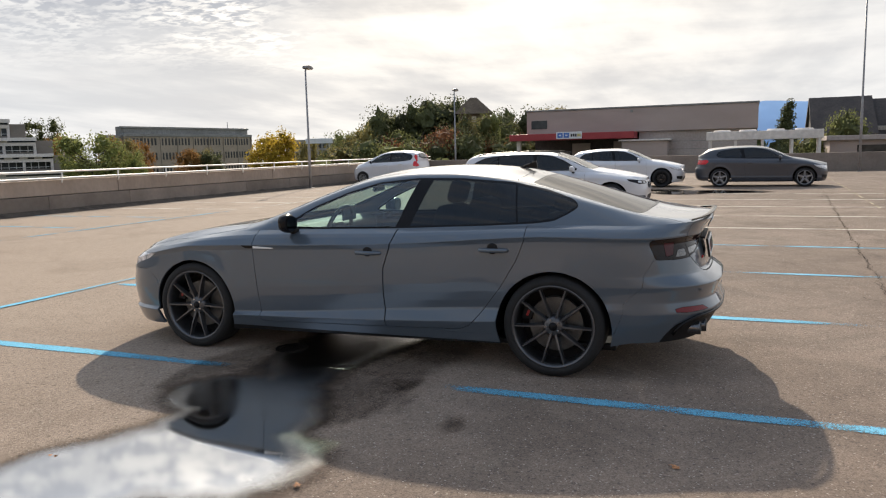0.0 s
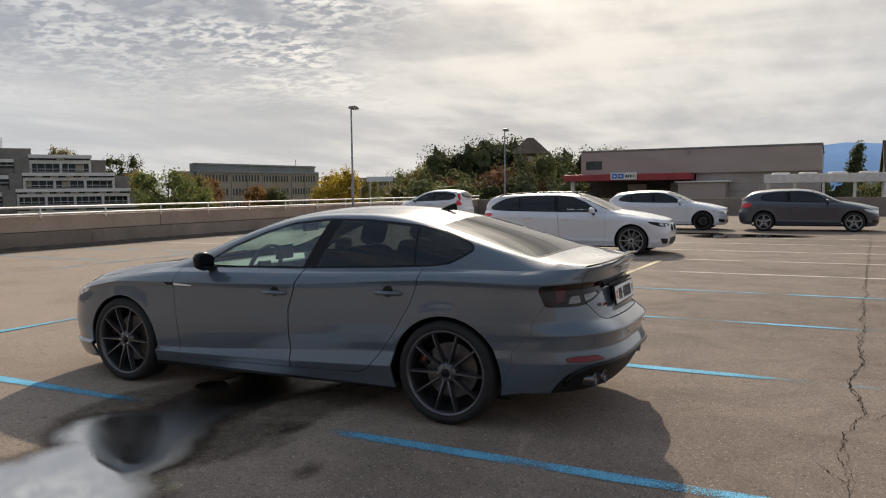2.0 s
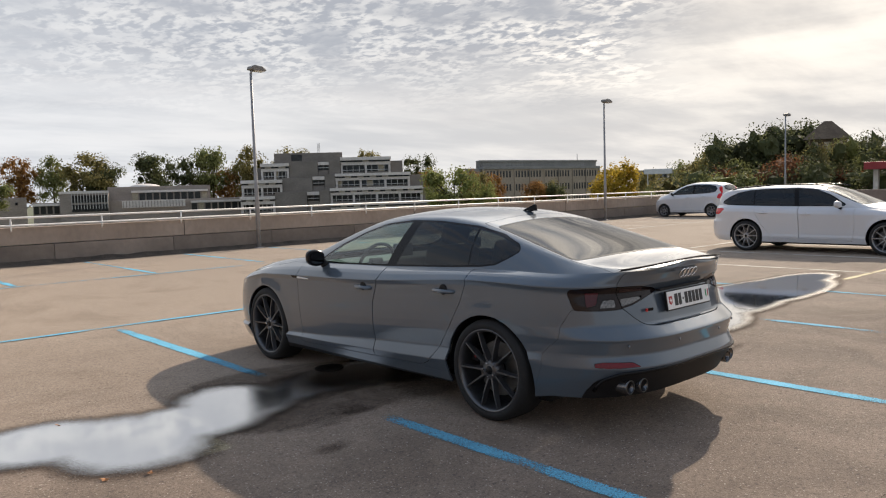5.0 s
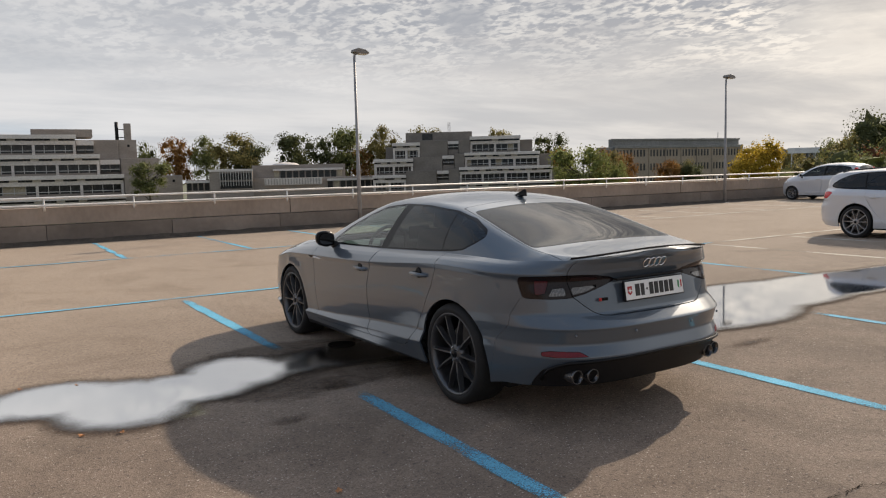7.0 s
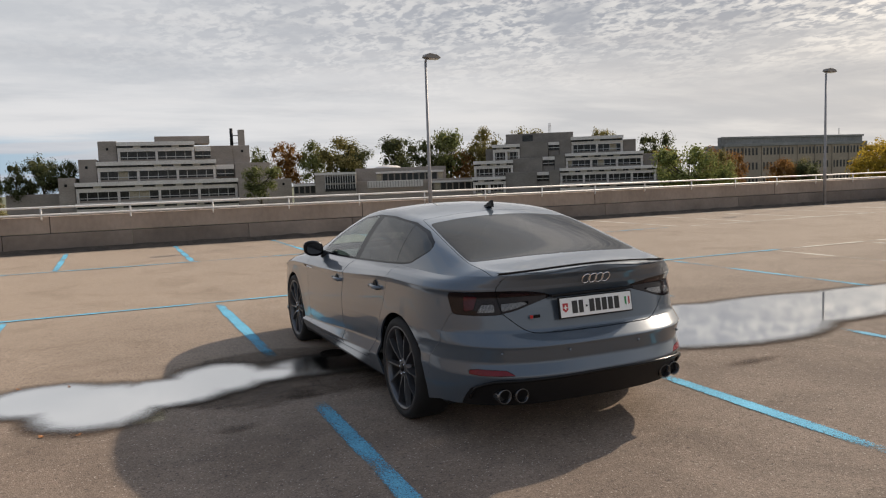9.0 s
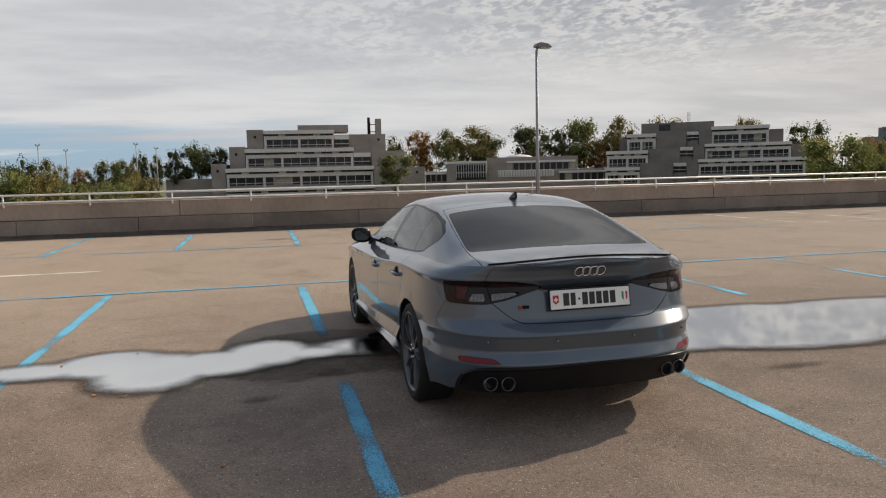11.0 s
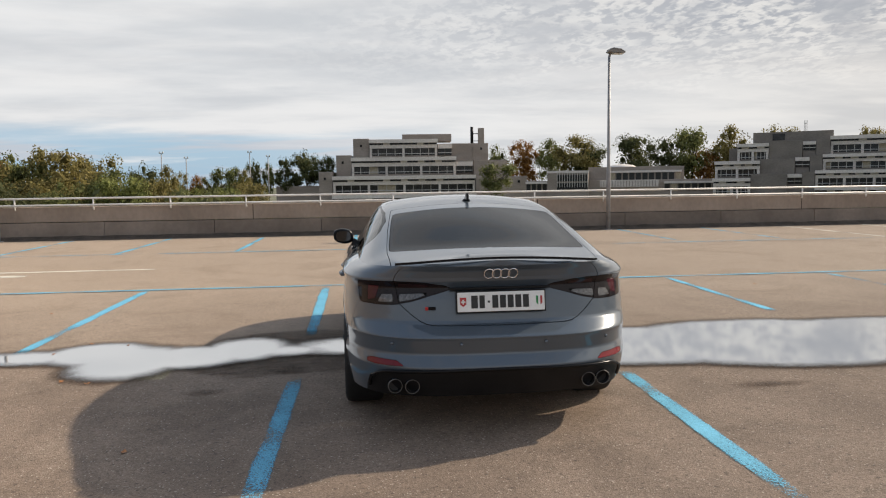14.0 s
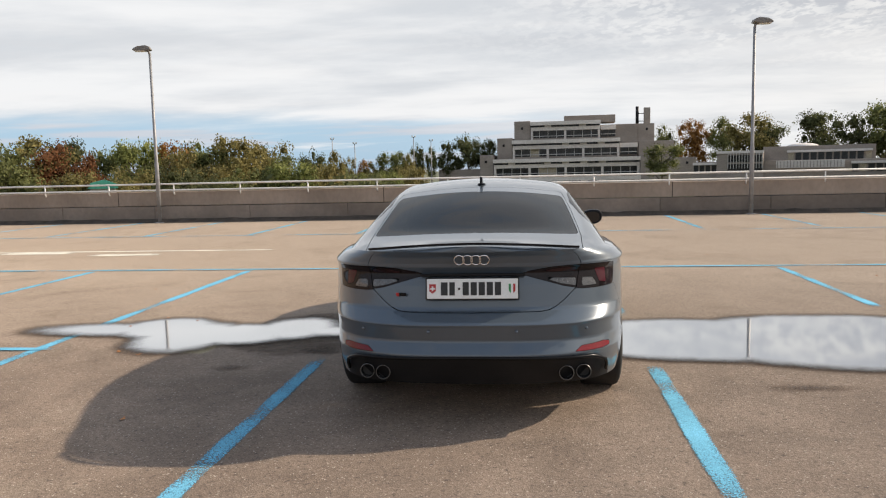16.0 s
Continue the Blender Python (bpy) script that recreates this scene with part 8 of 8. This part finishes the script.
def make_tree(colour, seed, slim=1.0, leaves=2600, conifer=False, leaf=0.034):
    """A tree one metre high, to be scaled: tapered trunk, limbs, and a crown of many small leaf clumps with gaps."""
    core = 0.50 if leaves > 10000 else 0.36
    rng = random.Random(seed)
    t = thing("tree", "", "tree")
    bm = bmesh.new()
    lean = rng.uniform(-0.03, 0.03)
    tube(bm, [(0, 0, 0), (lean * 0.5, 0, 0.2), (lean, 0.01, 0.45), (lean * 1.2, 0, 0.75)], [0.026, 0.02, 0.014, 0.004], 8)
    tips = []
    if not conifer:
        for k in range(11):
            a, z0 = rng.uniform(0, 6.283), rng.uniform(0.22, 0.62)
            r, rise = rng.uniform(0.12, 0.27) * slim, rng.uniform(0.10, 0.30)
            p = Vector((lean * 0.8, 0, z0))
            q = p + Vector((math.cos(a) * r, math.sin(a) * r, rise))
            tube(bm, [p, p.lerp(q, 0.5) + Vector((0, 0, -0.015)), q], [0.010, 0.007, 0.003], 5)
            tips.append(q)
    part("trunk", bm, M_BARK, t)
    blobs_ = []
    if conifer:
        for k in range(26):
            z = 0.1 + 0.88 * k / 25
            blobs_.append((Vector((rng.uniform(-0.02, 0.02), rng.uniform(-0.02, 0.02), z)), (1 - z) * 0.24 * slim + 0.03, 0.05))
    else:
        for q in tips:
            blobs_.append((q + Vector((0, 0, rng.uniform(0.0, 0.05))), rng.uniform(0.10, 0.17) * slim, rng.uniform(0.08, 0.13)))
        for k in range(14):
            a, r = rng.uniform(0, 6.283), rng.uniform(0.0, 0.24) * slim
            z = rng.uniform(0.42, 0.88) - 0.5 * max(0, r - 0.12)
            blobs_.append((Vector((math.cos(a) * r, math.sin(a) * r, z)), rng.uniform(0.08, 0.15) * slim, rng.uniform(0.07, 0.12)))
    if not conifer:
        for k in range(9):
            a, r = 6.283 * k / 9 + rng.uniform(-0.3, 0.3), rng.uniform(0.17, 0.25) * slim
            blobs_.append((Vector((math.cos(a) * r, math.sin(a) * r, rng.uniform(0.38, 0.66))), rng.uniform(0.09, 0.13) * slim, rng.uniform(0.08, 0.11)))
    verts, faces = [], []
    ball = bmesh.new()
    bmesh.ops.create_icosphere(ball, subdivisions=2 if leaves > 10000 else 1, radius=1.0)
    ball.verts.index_update()
    shape, tris = [v.co.copy() for v in ball.verts], [tuple(v.index for v in f.verts) for f in ball.faces]
    ball.free()
    for c, rx, rz in blobs_:
        i = len(verts)
        for v in shape:
            k = core + 0.50 * noise.noise(v * 2.3 + c * 40)
            verts.append(c + Vector((v.x * rx, v.y * rx, v.z * rz)) * k)
        faces += [tuple(i + q for q in f) for f in tris]
    weights = [b[1] ** (0.8 if conifer else 1.6) for b in blobs_]
    for k in range(leaves):
        c, rx, rz = rng.choices(blobs_, weights)[0]
        d = Vector((rng.gauss(0, 1), rng.gauss(0, 1), rng.gauss(0, 1))).normalized()
        s = rng.random() ** 0.46
        p = c + Vector((d.x * rx * s, d.y * rx * s, d.z * rz * s))
        if not conifer and noise.noise(p * 9 + Vector((seed, 0, 0))) < -0.30:
            continue
        n = (d + Vector((rng.gauss(0, 0.6), rng.gauss(0, 0.6), rng.gauss(0, 0.6) + 0.3))).normalized()
        a = n.orthogonal().normalized()
        b = n.cross(a)
        w = leaf * rng.uniform(0.55, 1.2)
        i = len(verts)
        ang = rng.uniform(0, 6.283)
        a2, b2 = a * math.cos(ang) + b * math.sin(ang), b * math.cos(ang) - a * math.sin(ang)
        verts += [p + a2 * w * 0.6, p + b2 * w * 0.35 + n * w * 0.1, p - a2 * w * 0.6, p - b2 * w * 0.4 - n * w * 0.08]
        faces.append((i, i + 1, i + 2, i + 3))
    tall = max(v.z for v in verts)
    verts = [Vector((v.x, v.y, v.z + (1 - tall) * max(0, (v.z - 0.2) / (tall - 0.2)))) for v in verts]
    me = bpy.data.meshes.new("crown")
    me.from_pydata([tuple(v) for v in verts], [], faces)
    me.materials.append(LEAVES[colour])
    cr = new("crown", me)
    cr.parent = t
    return t


WORDS = dict(dark="dense dark green broadleaf tree", green="green broadleaf tree", olive="olive-brown autumn broadleaf tree",
             light="light green rounded broadleaf tree", yellow="bright yellow autumn broadleaf tree", orange="orange-brown autumn broadleaf tree", red="dark red autumn tree")
PROTO, COUNT = {}, [0]


def plant(colour, x, y, z0, height, wide=1.0, conifer=False, where="beyond the parapet", leaves=6300, leaf=0.0235):
    COUNT[0] += 1
    v = COUNT[0] % 3
    key = (colour, v, conifer, leaves)
    s = (height * wide, height * wide, height)
    spin = (COUNT[0] * 77) % 360
    m = Matrix.Translation((x, y, z0)) @ Matrix.Rotation(radians(spin), 4, "Z")
    label = f"{WORDS[colour]} {where}" if not conifer else f"slim dark conifer {where}"
    if key not in PROTO:
        t = make_tree(colour, 11 + 7 * v + sum(map(ord, colour)), leaves=leaves, conifer=conifer, leaf=leaf)
        PROTO[key] = t
        t.matrix_basis = m @ Matrix.Diagonal((*s, 1))
    else:
        t = copy_thing(PROTO[key], m)
        t.scale = s
    tagged(t, label, "tree", "trees beyond the deck")
    return t


def tree_at(colour, az, el, d, eye, wide=1.0, z0=-9.0, **k):
    x, y = far(az, d, eye)
    return plant(colour, x, y, z0, up(el, d) - z0, wide, **k)


def woods():
    rng = random.Random(21)
    e16, e9, e3, e0 = Vector((0.3, -6.4, 1.5)), Vector((-2.5, -6.0, 1.5)), Vector((-4.8, -4.2, 1.5)), Vector((-5.6, -2.6, 1.5))
    # the wood along the north: azimuth, elevation of the top, distance, width
    for c, a, el, d, w in (("green", -48, 2.2, 110, 0.9), ("olive", -45, 2.3, 115, 0.9), ("green", -42, 2.1, 110, 0.9), ("olive", -39, 2.5, 112, 0.9), ("green", -36.8, 2.35, 108, 0.85), ("olive", -35.0, 2.75, 114, 0.85),
                           ("red", -33.9, 2.45, 112, 0.7), ("dark", -32.9, 2.6, 118, 0.6), ("red", -31.7, 1.75, 108, 0.55), ("green", -30.6, 2.0, 116, 0.55), ("green", -28.6, 2.1, 120, 0.5), ("light", -28.0, 2.65, 114, 0.6),
                           ("orange", -26.0, 2.45, 116, 0.6), ("olive", -25.2, 1.9, 108, 0.6), ("green", -24.2, 2.4, 118, 0.7), ("green", -23.1, 2.1, 112, 0.6), ("olive", -22.0, 2.75, 110, 0.8), ("dark", -20.3, 2.1, 130, 0.5),
                           ("olive", -19.2, 2.2, 118, 0.65), ("green", -18.3, 1.3, 108, 0.8), ("light", -17.4, 0.95, 104, 0.7), ("dark", -16.1, 1.75, 135, 0.52), ("olive", -15.2, 0.6, 106, 0.7), ("olive", -14.6, 1.5, 160, 0.45),
                           ("olive", -13.5, 1.0, 165, 0.5), ("orange", -12.4, 0.75, 165, 0.5), ("olive", -11.8, 0.55, 160, 0.5), ("green", -10.6, 1.35, 160, 0.6), ("green", -9.7, 1.3, 155, 0.5), ("olive", -9.1, 1.15, 155, 0.45),
                           ("dark", -8.3, 1.9, 150, 0.5), ("green", -7.3, 1.6, 155, 0.45), ("dark", -6.1, 2.0, 140, 0.7), ("dark", -4.5, 2.6, 140, 0.85), ("dark", -3.0, 2.1, 150, 0.6), ("dark", -1.2, 1.7, 165, 0.5)):
        tree_at(c, a, el + 0.15, d if a < -14 else d * 1.5 if a < -9 else 300, e16, w * (1.15 if a < -9 else 0.95), where="in the row beyond the parapet")
    az = -47.0
    while az < -17.5:
        tree_at(rng.choice(["green", "olive", "green", "dark"]), az, rng.uniform(0.5, 1.2), rng.uniform(95, 135), e16, rng.uniform(0.8, 1.0), where="in the wood beyond the parapet")
        az += 1.5
    while az < -8:
        tree_at(rng.choice(["olive", "green", "light"]), az, rng.uniform(-0.1, 0.45), rng.uniform(120, 170), e16, rng.uniform(0.7, 0.9), where="in the wood beyond the parapet")
        az += 1.1
    for c, a, el, w in (("green", 10.2, 2.6, 0.5), ("orange", 12.2, 2.95, 0.56), ("green", 14.2, 3.0, 0.55), ("olive", 16.3, 3.2, 0.75), ("dark", 17.1, 2.8, 0.6), ("dark", 20.7, 3.15, 0.75), ("dark", 23.0, 2.85, 0.62), ("green", 24.3, 3.6, 0.68),
                        ("orange", 25.4, 1.9, 0.6), ("olive", 26.8, 3.6, 0.52), ("olive", 29.8, 3.5, 0.6), ("olive", 35.5, 3.15, 0.5), ("dark", 39.3, 2.65, 0.7)):
        tree_at(c, a, el + 0.3, 350 if a < 16 else 255, e9, w * 1.3, where="behind the terrace buildings")
    tree_at("green", 9.7, 1.6, 262, e16, 1.05, where="before the terrace building")
    for c, a, el, d, w in (("orange", 40.9, 1.65, 200, 0.6), ("light", 42.7, 1.95, 140, 0.78), ("light", 41.7, 1.2, 145, 0.5), ("orange", 44.1, 1.6, 180, 0.5), ("olive", 44.9, 1.35, 150, 0.5), ("orange", 45.7, 1.25, 155, 0.5), ("light", 45.2, 0.75, 140, 0.45),
                           ("orange", 48.9, 0.55, 150, 0.6), ("olive", 49.8, 0.6, 152, 0.5), ("dark", 50.6, 0.4, 150, 0.6), ("yellow", 54.6, 2.0, 150, 0.75), ("yellow", 55.3, 1.4, 150, 0.6),
                           ("olive", 57.4, 1.15, 120, 0.4), ("green", 59.4, 1.6, 130, 0.45), ("green", 60.4, 1.9, 110, 0.5), ("orange", 61.6, 2.0, 110, 0.5)):
        tree_at(c, a, el + 0.15, d, e3, w * 1.3, where="beyond the parapet")
    crest = curve([(60, 1.7), (62.0, 2.3), (63.0, 3.3), (64, 4.0), (66, 4.3), (67.2, 4.45), (68.0, 3.4), (68.8, 2.3), (70.8, 2.2), (71.6, 3.2), (72.5, 3.35), (76, 3.3), (78, 2.9)], 0.4)
    a = 60.6
    while a < 77:
        tree_at(rng.choice(["dark", "dark", "green", "dark", "olive"]), a, float(crest(a)) - rng.uniform(0.0, 0.25), rng.uniform(80, 90), e3, rng.uniform(0.75, 0.95), where="in the grove beside the shop", leaves=13500, leaf=0.0150)
        a += rng.uniform(0.8, 1.2)
    a = 59.5
    while a < 74:
        tree_at(rng.choice(["dark", "olive", "dark", "red", "green"]), a, float(crest(a)) * rng.uniform(0.35, 0.65), rng.uniform(66, 76), e3, rng.uniform(0.85, 1.1), where="in the grove beside the shop", leaves=13500, leaf=0.0150)
        a += rng.uniform(1.0, 1.6)
    for c, a, el in (("dark", 68.1, 3.15), ("olive", 69.3, 2.75), ("green", 70.5, 3.0)):
        tree_at(c, a, el, 74, e3, 0.62, where="before the timbered villa", leaves=13500, leaf=0.0150)
    tree_at("dark", 92.25, 3.0, 80, e0, 1.0, conifer=True, where="behind the cooling units", leaves=13500, leaf=0.0150)
    tree_at("green", 96.0, 2.3, 56, e0, 0.7, where="beside the old house", leaves=13500, leaf=0.0150)
    for c, a, el in (("green", 90.5, 0.9), ("dark", 91.3, 0.8), ("olive", 94.4, 0.8)):
        tree_at(c, a, el, 66, e0, 0.8, where="behind the cooling units", leaves=13500, leaf=0.0150)
    tree_at("dark", 93.0, 0.6, 62, e0, 0.6, where="behind the cooling units", leaves=13500, leaf=0.0150)
    # undergrowth that closes the gaps low down
    verts, faces = [], []
    for k in range(9000):
        az = rng.uniform(-50, -11) if k % 2 else rng.uniform(57, 76)
        d = rng.uniform(100, 135) if k % 2 else rng.uniform(62, 80)
        x, y = far(az, d, e16 if k % 2 else e3)
        z = rng.uniform(-6, 0.7 + 0.9 * noise.noise(Vector((az * 0.6, 0, 0))))
        p = Vector((x, y, z))
        n = Vector((rng.gauss(0, 1), rng.gauss(0, 1), rng.gauss(0, 1))).normalized()
        a_ = n.orthogonal().normalized() * rng.uniform(0.3, 0.6)
        b_ = n.cross(a_)
        i = len(verts)
        verts += [tuple(p + a_), tuple(p + b_ * 0.7), tuple(p - a_), tuple(p - b_ * 0.7)]
        faces.append((i, i + 1, i + 2, i + 3))
    me = bpy.data.meshes.new("undergrowth")
    me.from_pydata(verts, [], faces)
    me.materials.append(LEAVES["dark"])
    tagged(new("undergrowth", me), "dense green undergrowth below the tree rows", "bushes", kind="stuff")


woods()
